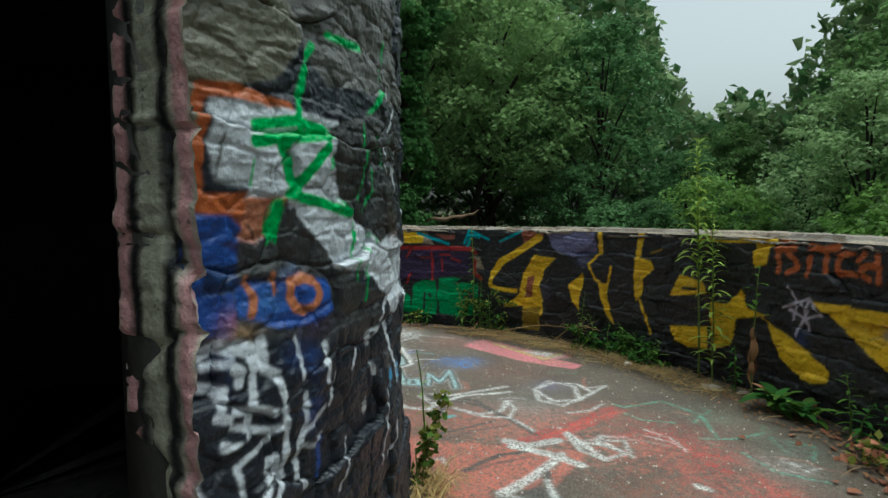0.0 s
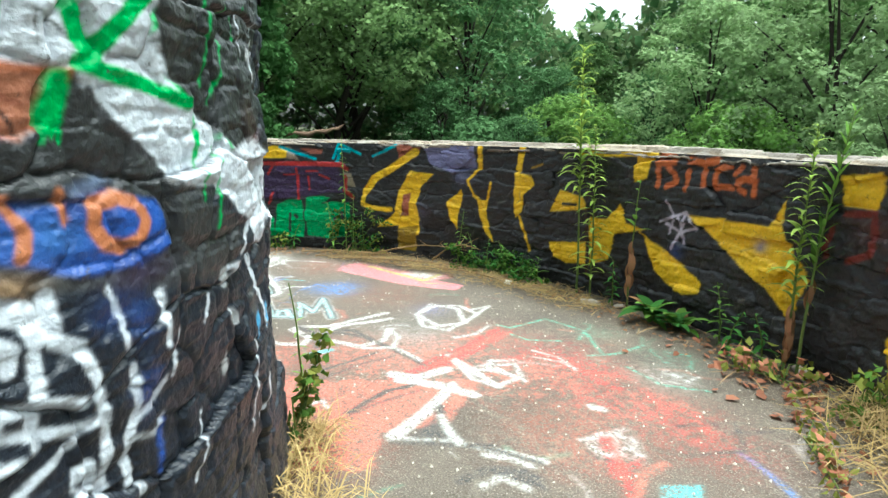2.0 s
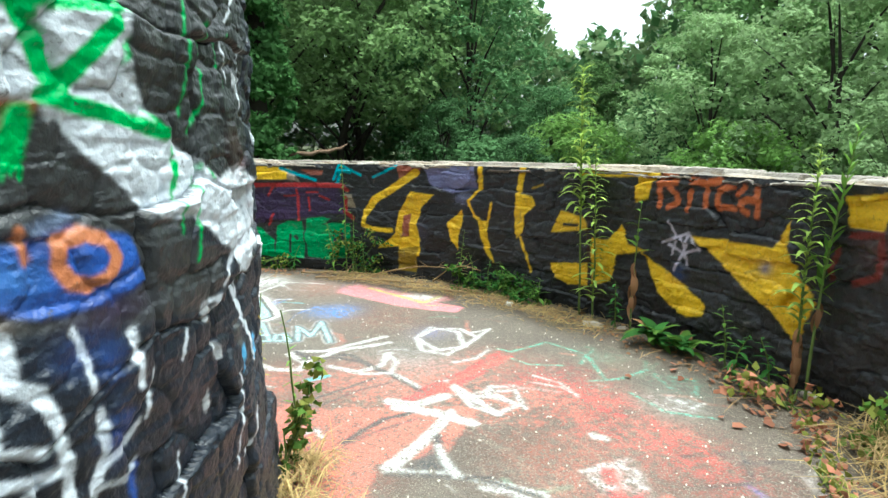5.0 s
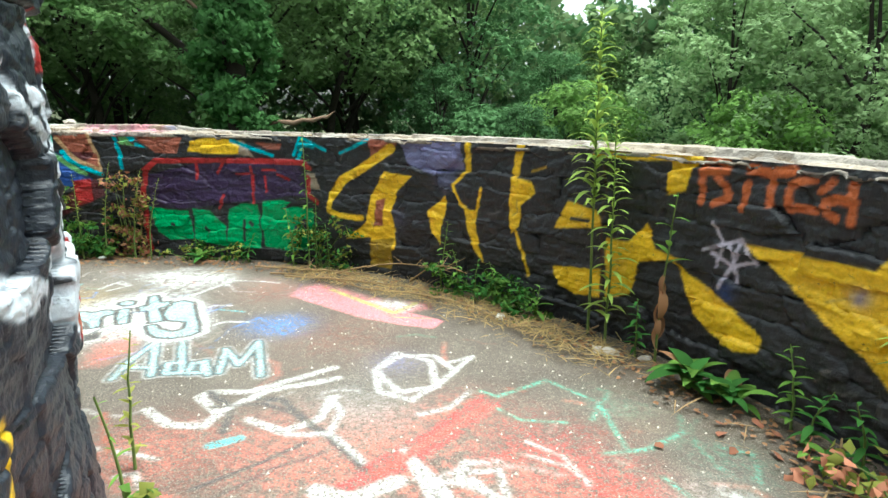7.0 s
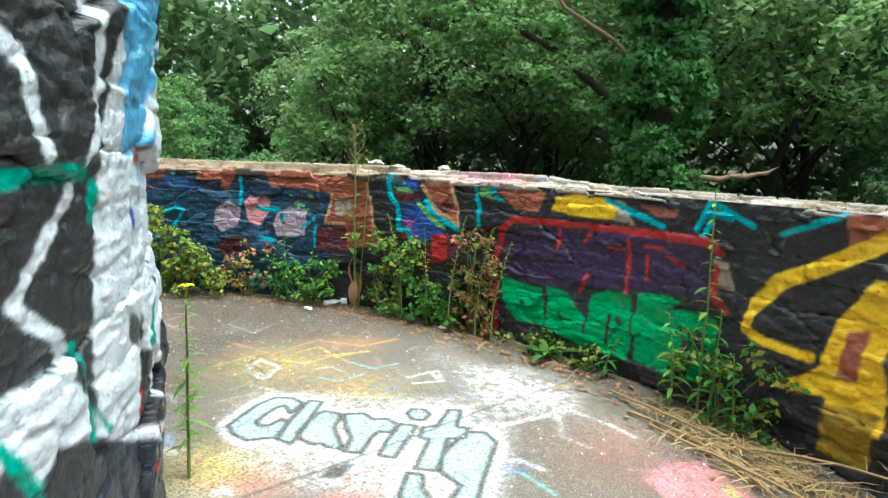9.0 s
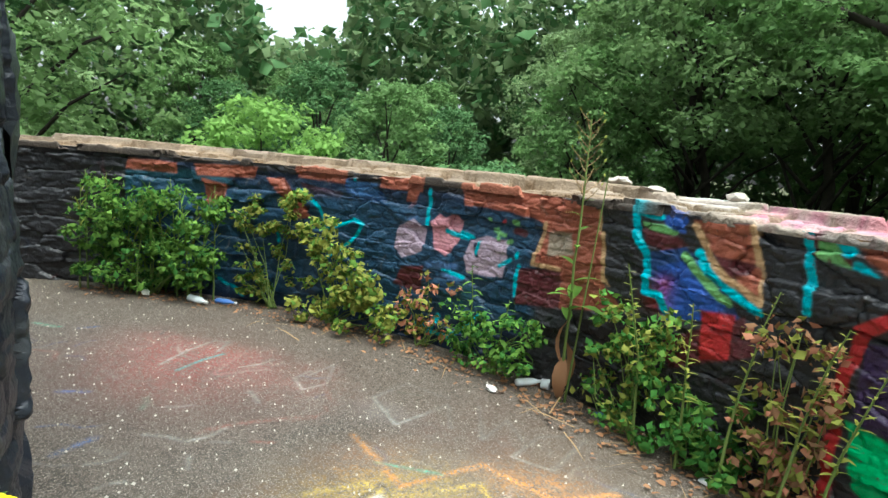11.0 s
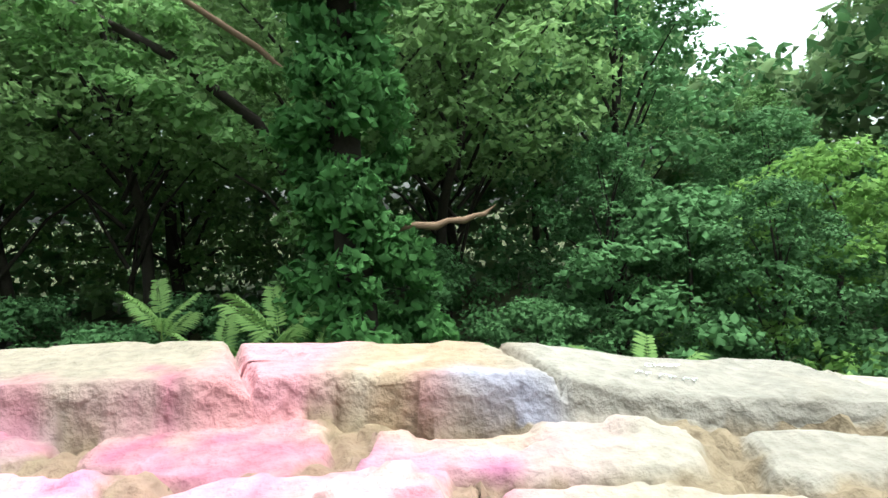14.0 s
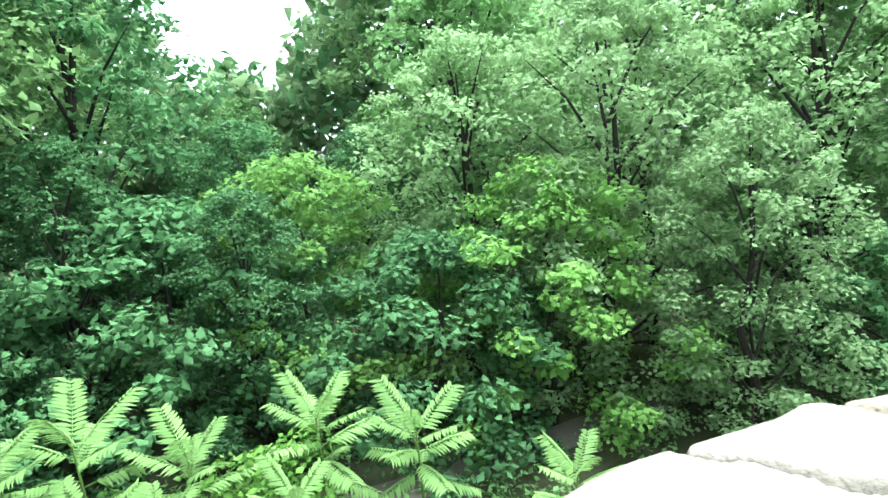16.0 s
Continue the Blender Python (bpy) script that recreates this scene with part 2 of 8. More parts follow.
def stones_of(verts, faces, colours, number):
    """Splits a sheet of rock into its stones: number is the stone at each vertex."""
    lead = number[faces[:, 0]]
    order = np.argsort(lead, kind="stable")
    faces, lead = faces[order], lead[order]
    cuts = np.flatnonzero(np.diff(lead)) + 1
    out = []
    for group in np.split(faces, cuts):
        used, back = np.unique(group, return_inverse=True)
        out.append((verts[used], back.reshape(group.shape), colours[used]))
    return out


def merged(stones):
    n, V, F, K = 0, [], [], []
    for v, f, c in stones:
        V.append(v), F.append(f + n), K.append(c)
        n += len(v)
    return np.concatenate(V), np.concatenate(F), np.concatenate(K)


def rock_sheet(u0, u1, v0, v1, res, place, paint, flip=False, **relief):
    u, v = np.meshgrid(np.linspace(u0, u1, int((u1 - u0) / res) + 1), np.linspace(v0, v1, int((v1 - v0) / res) + 1))
    depth, number = rock_relief(u, v, **relief)
    return place(u, v, depth).reshape(-1, 3), grid_faces(u.shape[1], u.shape[0], flip), paint.at(u, v).reshape(-1, 3), number.ravel()

# ---------------------------------------------------------------- materials
PAINTED = material("spray_painted_stone", rough=0.4, spec=0.45, attribute="paint", grain=0.25, grain_scale=60, bump=0.85, bump_scale=42, stain=0.18, stain_scale=7, chip=((0.05, 0.045, 0.04), 0.02, 22))
CAPSTONE = material("pale_capstone", rough=0.9, spec=0.2, attribute="paint", grain=0.4, grain_scale=55, bump=1.0, bump_scale=55, stain=0.2, stain_scale=5)
CONCRETE = material("painted_concrete", rough=0.8, spec=0.3, attribute="paint", grain=0.75, grain_scale=110, bump=0.8, bump_scale=110, stain=0.22, stain_scale=2.5, chip=((0.125, 0.1, 0.08), 0.145, 65), fleck=((0.36, 0.32, 0.27), 0.08, 130))
MORTAR = material("dark_mortar", (0.07, 0.068, 0.065), 0.9, 0.2, grain=0.3, bump=0.6, bump_scale=30, stain=0.3)
PALE_MORTAR = material("pale_mortar", (0.36, 0.31, 0.24), 0.95, 0.2, grain=0.3, bump=0.9, bump_scale=40, stain=0.25)
RUBBLE = material("grey_rubble", (0.22, 0.21, 0.19), 0.9, 0.2, grain=0.4, grain_scale=9, bump=0.9, bump_scale=12, stain=0.3)
SOIL = material("forest_floor", (0.055, 0.06, 0.03), 0.95, 0.1, grain=0.4, grain_scale=12, bump=0.8, bump_scale=14, stain=0.4, stain_scale=0.6)
TRAIL = material("dirt_trail", (0.11, 0.1, 0.08), 0.95, 0.1, grain=0.3, grain_scale=14, bump=0.5, bump_scale=20, stain=0.3, stain_scale=1.5)
BARK = material("tree_bark", (0.03, 0.025, 0.02), 0.95, 0.15, grain=0.4, grain_scale=18, bump=0.9, bump_scale=16)
GREY_BARK = material("bare_branch_bark", (0.17, 0.11, 0.075), 0.9, 0.15, grain=0.3, grain_scale=18, bump=0.9, bump_scale=16)
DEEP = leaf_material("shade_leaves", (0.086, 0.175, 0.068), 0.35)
MID = leaf_material("summer_leaves", (0.16, 0.275, 0.098))
LIGHT = leaf_material("yellow_green_leaves", (0.17, 0.3, 0.075))
IVY = leaf_material("ivy_leaves", (0.085, 0.195, 0.06))
GREYGREEN = leaf_material("grey_green_leaves", (0.25, 0.36, 0.165), leaf=0.18)
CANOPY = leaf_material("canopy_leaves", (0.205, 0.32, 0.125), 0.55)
# leaf green paled to carry the haze of distance
HAZE_PALED = leaf_material("haze_paled_leaves", (0.24, 0.34, 0.16), 0.55)

# ---------------------------------------------------------------- paint on the surfaces
RING_X, RING_Y, RING_R, RIM = -2.594, 2.943, 5.497, 1.225
TOWER_X, TOWER_Y, TOWER_R = -2.908, 2.845, 2.716
BLACK, DKGREY, GREY = (0.02, 0.02, 0.023), (0.05, 0.055, 0.06), (0.13, 0.13, 0.125)
WHITE, STAR, GREYP, INK = (0.68, 0.72, 0.79), (0.5, 0.45, 0.55), (0.06, 0.06, 0.062), (0.03, 0.06, 0.07)
YELLOW, DKYELLOW, YELLOWF, ORANGE, ORANGEF = (0.8, 0.5, 0.012), (0.32, 0.2, 0.012), (0.62, 0.45, 0.08), (0.5, 0.12, 0.03), (0.62, 0.27, 0.06)
GREEN, SPRAY, LGREEN = (0.0, 0.33, 0.1), (0.0, 0.5, 0.1), (0.16, 0.4, 0.13)
PURPLE, LAVENDER, MAROON, MAROONF = (0.03, 0.014, 0.055), (0.17, 0.17, 0.32), (0.075, 0.012, 0.016), (0.2, 0.07, 0.065)
RED, REDF, REDRUST, RUST, CORAL = (0.38, 0.018, 0.02), (0.46, 0.065, 0.06), (0.14, 0.014, 0.01), (0.05, 0.02, 0.012), (0.52, 0.145, 0.105)
BRICK, TAN, GREYTAN, OLIVE = (0.3, 0.085, 0.05), (0.45, 0.28, 0.14), (0.3, 0.24, 0.18), (0.17, 0.165, 0.12)
NAVY, DARKBLUE, BLUE, BLUEF, BLUEGREY = (0.008, 0.02, 0.05), (0.012, 0.045, 0.16), (0.02, 0.08, 0.36), (0.07, 0.2, 0.5), (0.12, 0.16, 0.25)
SKYBLUE, CYAN, TEAL, TEALDARK, TEALW = (0.12, 0.42, 0.72), (0.0, 0.42, 0.52), (0.0, 0.33, 0.25), (0.01, 0.06, 0.08), (0.12, 0.42, 0.3)
AQUA, PALEAQUA, PINK, PALEPINK, PINKF = (0.12, 0.5, 0.52), (0.38, 0.6, 0.63), (0.55, 0.24, 0.28), (0.42, 0.32, 0.4), (0.7, 0.2, 0.24)
CHALK = (0.56, 0.55, 0.53)
CRACK = (0.02, 0.018, 0.016)
ADAM_PATHS, CLARITY_PATHS = [], []

wall_paint = Paint(-7.3, 11.2, -0.05, 1.4, 0.0065, BLACK)
cap_paint = Paint(-7.3, 11.2, -0.3, 0.8, 0.012, (0.265, 0.24, 0.2))
tower_paint = Paint(0.3, 6.3, -0.05, 3.1, 0.005, (0.019, 0.024, 0.036))
floor_paint = Paint(-8.2, 3.2, -3.0, 8.8, 0.01, (0.1, 0.083, 0.067))
jamb_paint = Paint(-0.1, 0.5, -0.05, 3.1, 0.012, (0.42, 0.41, 0.33))


def scatter(paint, count, colours, u, v, size, width, alpha, worn, seed):
    """Old faded strokes and scuffs under the newer paint."""
    rng = np.random.default_rng(seed)
    for _ in range(count):
        a, b, turn = rng.uniform(*u), rng.uniform(*v), rng.uniform(0, 6.3)
        path, step = [a, b], rng.uniform(0.3, 1.0) * size
        for _ in range(rng.integers(1, 5)):
            turn += rng.uniform(-1.0, 1.0)
            a, b = a + step * math.cos(turn), b + step * math.sin(turn)
            path += [a, b]
        paint.line(colours[rng.integers(len(colours))], rng.uniform(*width), path, 0.015, worn, rng.uniform(*alpha))


mottle = rough_noise(floor_paint.u * 2.2, floor_paint.v * 2.2, 17, 5)[..., None]
floor_paint.c *= 1 + 0.35 * mottle
scatter(floor_paint, 420, (CHALK, CHALK, GREYP, CORAL, BRICK, TEALW, BLUEF, (0.3, 0.25, 0.2)), (-7, 3.1), (-1.5, 8.6), 0.2, (0.01, 0.06), (0.2, 0.75), 0.6, 51)
haze_rng = np.random.default_rng(58)
for k in range(90):
    floor_paint.mist((CHALK, CORAL, BRICK, (0.1, 0.085, 0.07), (0.3, 0.26, 0.2))[k % 5], haze_rng.uniform(-6, 3), haze_rng.uniform(-1, 8.4), haze_rng.uniform(0.1, 0.4), haze_rng.uniform(0.1, 0.4), 0.4, 0.6)
scatter(wall_paint, 260, (DKGREY, DKGREY, GREY, NAVY, MAROON), (-7, 11), (0.0, 1.3), 0.08, (0.006, 0.03), (0.2, 0.6), 0.4, 52)
scatter(tower_paint, 120, (DKGREY, DKGREY, GREY, NAVY), (0.3, 6.0), (0.0, 3.0), 0.1, (0.01, 0.05), (0.2, 0.6), 0.4, 53)

# wall: left, seen late
wall_paint.fill(NAVY, (-3.19, 1.20, -0.58, 1.09, -0.57, 0.81, -0.63, 0.31, -3.30, 0.24), soft=.006)
wall_paint.fill(NAVY, (-4.68, 1.23, -0.81, 1.21, -0.57, 0.82, -0.71, 0.02, -2.42, -0.05, -4.73, -0.05), soft=.006)
wall_paint.fill(TEALDARK, (-4.69, 1.15, -3.71, 1.17, -3.39, 0.95, -3.67, 0.33, -4.30, 0.10, -4.71, 0.25), alpha=.6, soft=.006)
wall_paint.fill(BRICK, (-3.89, 1.06, -3.64, 1.05, -3.71, 0.90, -3.87, 0.93), soft=.006)
wall_paint.line(BRICK, .07, (-3.16, 0.99, -2.98, 0.90, -2.79, 0.76), soft=.006)
wall_paint.fill(DARKBLUE, (-2.48, 1.24, -2.14, 1.20, -1.93, 1.01, -1.82, 0.73, -2.19, 0.76, -2.38, 1.00), soft=.006)
wall_paint.fill(MAROON, (-2.91, 1.15, -2.47, 1.11, -2.51, 0.79, -2.74, 0.85), soft=.006)
wall_paint.fill(DARKBLUE, (-3.53, 0.81, -3.02, 0.78, -3.06, 0.23, -3.43, 0.18), soft=.006)
wall_paint.line(CYAN, .03, (-2.86, 1.04, -2.74, 0.93, -2.65, 0.74, -2.46, 0.78), soft=.006)
wall_paint.line(CYAN, .035, (-2.44, 0.86, -2.26, 0.88, -2.28, 0.76, -2.37, 0.67, -2.59, 0.54), soft=.006)
wall_paint.line(CYAN, .03, (-3.74, 0.17, -3.48, 0.04), soft=.006)
wall_paint.line(CYAN, .02, (-3.20, 0.45, -3.04, 0.49), soft=.006)
wall_paint.line(CYAN, .02, (-3.25, 0.84, -3.13, 0.64), soft=.006)
wall_paint.line(CYAN, .025, (-2.35, 1.23, -2.35, 1.14), soft=.006)
wall_paint.line(CYAN, .03, (-2.01, 0.91, -1.89, 0.89), soft=.006)
wall_paint.fill(MAROON, (-2.83, 0.68, -2.46, 0.72, -2.36, 0.57, -2.59, 0.46, -2.78, 0.52), soft=.006)
wall_paint.fill(BRICK, (-2.08, 1.32, -1.64, 1.29, -1.68, 1.19, -2.03, 1.19), soft=.006)
wall_paint.line(BRICK, .05, (-1.73, 1.21, -1.80, 0.99), soft=.006)
wall_paint.fill((0.014, 0.05, 0.1), (-4.69, 1.11, -0.60, 1.18, -0.53, 0.40, -1.97, 0.01, -3.85, 0.05, -4.72, 0.08), soft=.05, alpha=.35)
wall_paint.fill(BRICK, (-2.98, 1.32, -2.43, 1.30, -2.45, 1.18, -2.94, 1.20), soft=.006, worn=.15)
wall_paint.fill(BRICK, (-2.08, 1.34, -1.68, 1.34, -1.75, 1.11, -1.84, 1.10, -1.81, 1.20, -2.09, 1.19), soft=.006, worn=.15)
wall_paint.fill(BRICK, (-1.28, 1.33, -0.82, 1.33, -0.85, 1.20, -1.25, 1.17), soft=.006, worn=.15)
wall_paint.fill(BRICK, (-0.80, 1.29, -0.48, 1.28, -0.18, 1.26, -0.16, 1.15, -0.60, 1.11, -0.78, 1.21), soft=.006, worn=.15)
wall_paint.fill(BRICK, (-3.93, 1.10, -3.66, 1.07, -3.69, 0.88, -3.89, 0.86), soft=.006, worn=.15)
wall_paint.fill(BRICK, (-3.26, 1.16, -3.10, 1.18, -2.79, 0.86, -2.93, 0.82), soft=.006, worn=.15)
wall_paint.fill(BRICK, (-4.68, 1.23, -4.19, 1.22, -4.19, 1.12, -4.69, 1.12), soft=.006, worn=.15)
wall_paint.fill(BRICK, (-4.02, 1.23, -3.35, 1.25, -3.39, 1.15, -3.97, 1.12), soft=.006, worn=.15)
wall_paint.fill((0.03, 0.1, 0.24), (-2.45, 1.22, -2.12, 1.22, -2.11, 1.10, -2.38, 1.09), soft=.01)
wall_paint.line(CYAN, .028, (-2.89, 1.08, -2.70, 0.96, -2.64, 0.81), soft=.006)
wall_paint.line(CYAN, .028, (-2.62, 0.77, -2.33, 0.89, -2.24, 0.86, -2.37, 0.69, -2.60, 0.53), soft=.006)
wall_paint.line(CYAN, .028, (-3.18, 0.74, -3.11, 0.60), soft=.006)
wall_paint.line(CYAN, .028, (-3.74, 0.17, -3.53, 0.08), soft=.006)
wall_paint.line(CYAN, .028, (-1.64, 0.13, -1.47, 0.14, -1.44, 0.24), soft=.006)
wall_paint.line(CYAN, .028, (-1.34, 0.09, -1.12, 0.26, -1.04, 0.34), soft=.006)
wall_paint.line((0.1, 0.2, 0.42), .05, (-1.83, 0.90, -1.73, 0.98), soft=.03, alpha=.7)
wall_paint.line((0.1, 0.2, 0.42), .05, (-1.41, 0.59, -1.26, 0.58), soft=.03, alpha=.7)
wall_paint.line((0.1, 0.2, 0.42), .05, (-1.56, 0.63, -1.31, 0.67), soft=.03, alpha=.7)
wall_paint.fill(PALEPINK, (-1.89, 0.89, -1.73, 0.98, -1.61, 0.91, -1.63, 0.73, -1.82, 0.64, -1.91, 0.72), alpha=.85, soft=.006)
wall_paint.fill(PINK, (-1.57, 0.97, -1.49, 1.04, -1.43, 1.02, -1.37, 1.06, -1.28, 1.01, -1.29, 0.87, -1.39, 0.73, -1.52, 0.78), soft=.006)
wall_paint.line(CYAN, .035, (-1.60, 1.22, -1.60, 0.95), soft=.006)
wall_paint.line(CYAN, .03, (-1.41, 0.62, -1.23, 0.59), soft=.006)
wall_paint.line(CYAN, .03, (-1.28, 0.93, -1.17, 0.91), soft=.006)
wall_paint.line(CYAN, .03, (-1.63, 0.14, -1.50, 0.16, -1.45, 0.25), soft=.006)
wall_paint.line(CYAN, .03, (-1.52, 0.10, -1.31, 0.10, -1.11, 0.26), soft=.006)
wall_paint.fill(TEALDARK, (-1.46, 0.43, -1.14, 0.54, -1.13, 0.40, -1.41, 0.33), alpha=.7, soft=.006)
wall_paint.fill(MAROON, (-1.82, 0.58, -1.60, 0.62, -1.63, 0.39, -1.90, 0.42), alpha=.7, soft=.006)
wall_paint.fill(BRICK, (-1.31, 1.30, -0.85, 1.32, -0.55, 1.22, -0.58, 1.11, -0.86, 1.14, -1.25, 1.14), soft=.006)
wall_paint.fill(PALEPINK, (-1.19, 0.88, -1.05, 0.94, -0.85, 0.93, -0.84, 0.78, -0.87, 0.66, -1.20, 0.63, -1.24, 0.75), alpha=.85, soft=.006)
wall_paint.line(NAVY, .03, (-1.14, 0.86, -1.11, 0.78), soft=.006)
wall_paint.line(CYAN, .03, (-1.10, 0.88, -1.12, 0.80), soft=.006)
wall_paint.line(CYAN, .04, (-1.42, 0.92, -1.21, 0.90), soft=.006)
wall_paint.line(CYAN, .03, (-0.90, 0.74, -0.81, 0.80), soft=.006)
wall_paint.line(CYAN, .03, (-0.75, 0.86, -0.76, 0.83), soft=.006)
wall_paint.line(CYAN, .035, (-0.73, 0.77, -0.75, 0.67, -0.74, 0.56), soft=.006)
wall_paint.line(LGREEN, .03, (-1.02, 1.06, -1.01, 1.06), soft=.006)
wall_paint.line(LGREEN, .045, (-0.80, 1.07, -0.78, 1.07), soft=.006)
wall_paint.line(LGREEN, .03, (-0.85, 0.92, -0.83, 0.93), soft=.006)
wall_paint.line(LGREEN, .03, (-0.98, 0.99, -0.88, 0.97), soft=.006)
wall_paint.line(LGREEN, .03, (-0.95, 1.00, -0.93, 0.93), soft=.006)
wall_paint.fill(MAROON, (-0.72, 0.76, -0.39, 0.81, -0.37, 0.56, -0.74, 0.50), soft=.006)
wall_paint.line(RED, .02, (-0.90, 1.06, -0.88, 1.07), soft=.006)
wall_paint.line(MAROON, .05, (-0.80, 1.01, -0.73, 1.00), soft=.006)
wall_paint.fill(BRICK, (-0.85, 1.25, -0.45, 1.24, -0.16, 1.24, -0.14, 1.11, -0.58, 1.10), soft=.006)
wall_paint.fill(BRICK, (-0.55, 1.11, -0.10, 1.11, -0.07, 0.80, 0.11, 0.65, -0.37, 0.56, -0.40, 0.81, -0.62, 0.81), soft=.006)
wall_paint.line(TAN, .03, (-0.55, 1.10, -0.62, 0.81, -0.41, 0.81), soft=.006)
wall_paint.line(TAN, .03, (-0.11, 1.10, -0.07, 0.82, 0.10, 0.76), soft=.006)
wall_paint.line(TAN, .025, (-0.15, 1.23, -0.14, 1.12), soft=.006)
wall_paint.fill(GREYTAN, (-0.53, 1.05, -0.35, 1.07, -0.31, 0.92, -0.52, 0.88), alpha=.5, soft=.006)
wall_paint.fill(BLACK, (-0.09, 1.18, 0.09, 1.26, 0.17, 1.05, 0.24, 0.81, 0.35, 0.68, 0.12, 0.62, -0.05, 0.83), soft=.006)
wall_paint.fill(MAROON, (0.15, 1.19, 0.39, 1.16, 0.46, 1.12, 0.32, 1.06, 0.19, 1.09), soft=.006)
wall_paint.fill(BLUE, (0.26, 1.26, 0.41, 1.28, 0.44, 1.18, 0.32, 1.19), soft=.006)
wall_paint.fill(LGREEN, (0.15, 1.21, 0.29, 1.21, 0.40, 1.18, 0.36, 1.16, 0.17, 1.18), soft=.006)
wall_paint.fill(DARKBLUE, (0.21, 1.04, 0.45, 1.11, 0.68, 0.96, 0.80, 0.80, 0.35, 0.68), soft=.006)
wall_paint.fill(BLUE, (0.28, 0.97, 0.46, 1.04, 0.72, 0.85, 0.63, 0.75, 0.39, 0.69), alpha=.75, soft=.006)
wall_paint.mist(RED, 0.35, 0.88, 0.07, 0.06)
wall_paint.mist(RED, 0.32, 0.78, 0.09, 0.07)
wall_paint.line(LGREEN, .05, (0.45, 1.06, 0.56, 0.98, 0.68, 0.89, 0.73, 0.87), soft=.006)
wall_paint.line(BLACK, .09, (0.49, 1.20, 0.57, 1.08, 0.71, 0.97, 0.85, 0.89), soft=.006)
wall_paint.line(CYAN, .05, (0.53, 1.09, 0.60, 1.01, 0.71, 0.95, 0.82, 0.89, 0.89, 0.87), soft=.006)
wall_paint.fill(BRICK, (0.47, 1.26, 0.81, 1.28, 0.84, 1.10, 0.88, 1.09, 0.91, 0.93, 0.78, 0.98, 0.63, 1.09, 0.55, 1.15), soft=.006)
wall_paint.fill(MAROON, (0.61, 1.10, 0.84, 1.09, 0.80, 1.03, 0.71, 1.00), alpha=.6, soft=.006)
wall_paint.line(TAN, .035, (0.80, 1.27, 0.84, 1.10, 0.87, 1.09, 0.90, 0.93), soft=.006)
wall_paint.line(TAN, .04, (0.49, 1.23, 0.60, 1.07, 0.71, 0.99, 0.89, 0.92), soft=.006)
wall_paint.fill(BLACK, (0.83, 1.28, 1.04, 1.28, 1.08, 1.14, 1.12, 0.90, 0.92, 0.84, 0.86, 1.13), soft=.006)
wall_paint.line(CYAN, .05, (0.10, 1.26, 0.13, 1.11, 0.20, 1.04, 0.22, 0.96, 0.24, 0.82, 0.33, 0.81, 0.37, 0.74), soft=.006)
wall_paint.line(CYAN, .035, (0.10, 1.26, 0.27, 1.25), soft=.006)
wall_paint.line(BLUE, .05, (0.32, 1.25, 0.42, 1.25), soft=.006)
wall_paint.fill(MAROON, (1.06, 1.28, 1.18, 1.29, 1.29, 1.14, 1.39, 0.99, 1.15, 0.91, 1.10, 1.10), soft=.006)
wall_paint.fill(LGREEN, (1.10, 1.25, 1.17, 1.26, 1.20, 1.20, 1.13, 1.18, 1.11, 1.19), soft=.006)
wall_paint.line(LGREEN, .05, (1.12, 1.25, 1.14, 1.13, 1.14, 1.06, 1.16, 0.94), soft=.006)
wall_paint.line(LGREEN, .05, (1.16, 1.24, 1.20, 1.18, 1.26, 1.12), soft=.006)
wall_paint.line(LGREEN, .045, (1.28, 1.10, 1.35, 1.07), soft=.006)
wall_paint.line(CYAN, .045, (1.04, 1.29, 1.07, 1.16, 1.09, 1.09, 1.10, 1.04), soft=.006)
wall_paint.line(CYAN, .05, (1.11, 1.01, 1.12, 0.94), soft=.006)
wall_paint.fill(BLACK, (1.20, 1.30, 1.25, 1.28, 1.33, 1.20, 1.40, 1.14, 1.41, 1.09, 1.29, 1.19), soft=.006)
wall_paint.line(CYAN, .06, (1.18, 1.29, 1.24, 1.23), soft=.006)
wall_paint.line(CYAN, .05, (1.28, 1.17, 1.35, 1.13, 1.41, 1.09), soft=.006)
wall_paint.fill(BRICK, (1.25, 1.28, 1.32, 1.27, 1.40, 1.22, 1.38, 1.17, 1.32, 1.20), soft=.006)
wall_paint.fill(MAROON, (0.34, 0.56, 0.82, 0.83, 0.92, 0.65, 0.46, 0.43), alpha=.5, soft=.006)
wall_paint.fill(RED, (0.58, 0.80, 0.77, 0.82, 0.78, 0.59, 0.62, 0.53), alpha=.5, soft=.006)
# purple and green panel
wall_paint.fill(BLACK, (1.10, 1.18, 1.83, 1.08, 2.42, 1.05, 3.23, 1.06, 3.37, 0.16, 2.69, 0.01, 1.26, 0.04), soft=.006)
wall_paint.fill(BRICK, (1.26, 1.27, 1.77, 1.25, 1.70, 1.09, 1.47, 1.09), soft=.006)
wall_paint.fill(GREYTAN, (2.06, 1.25, 2.44, 1.23, 2.56, 1.07, 2.20, 1.11), alpha=.7, soft=.006)
wall_paint.fill(YELLOW, (1.86, 1.22, 2.06, 1.26, 2.41, 1.23, 2.39, 1.10, 2.08, 1.09, 1.82, 1.11), alpha=.9, soft=.006)
wall_paint.line(CYAN, .035, (2.31, 1.23, 2.55, 1.15, 2.77, 1.09), soft=.006)
wall_paint.line(CYAN, .04, (3.06, 1.05, 3.10, 1.21, 3.23, 1.19), soft=.006)
wall_paint.fill(BRICK, (2.54, 1.22, 2.88, 1.21, 2.86, 1.15, 2.71, 1.15), alpha=.8, soft=.006)
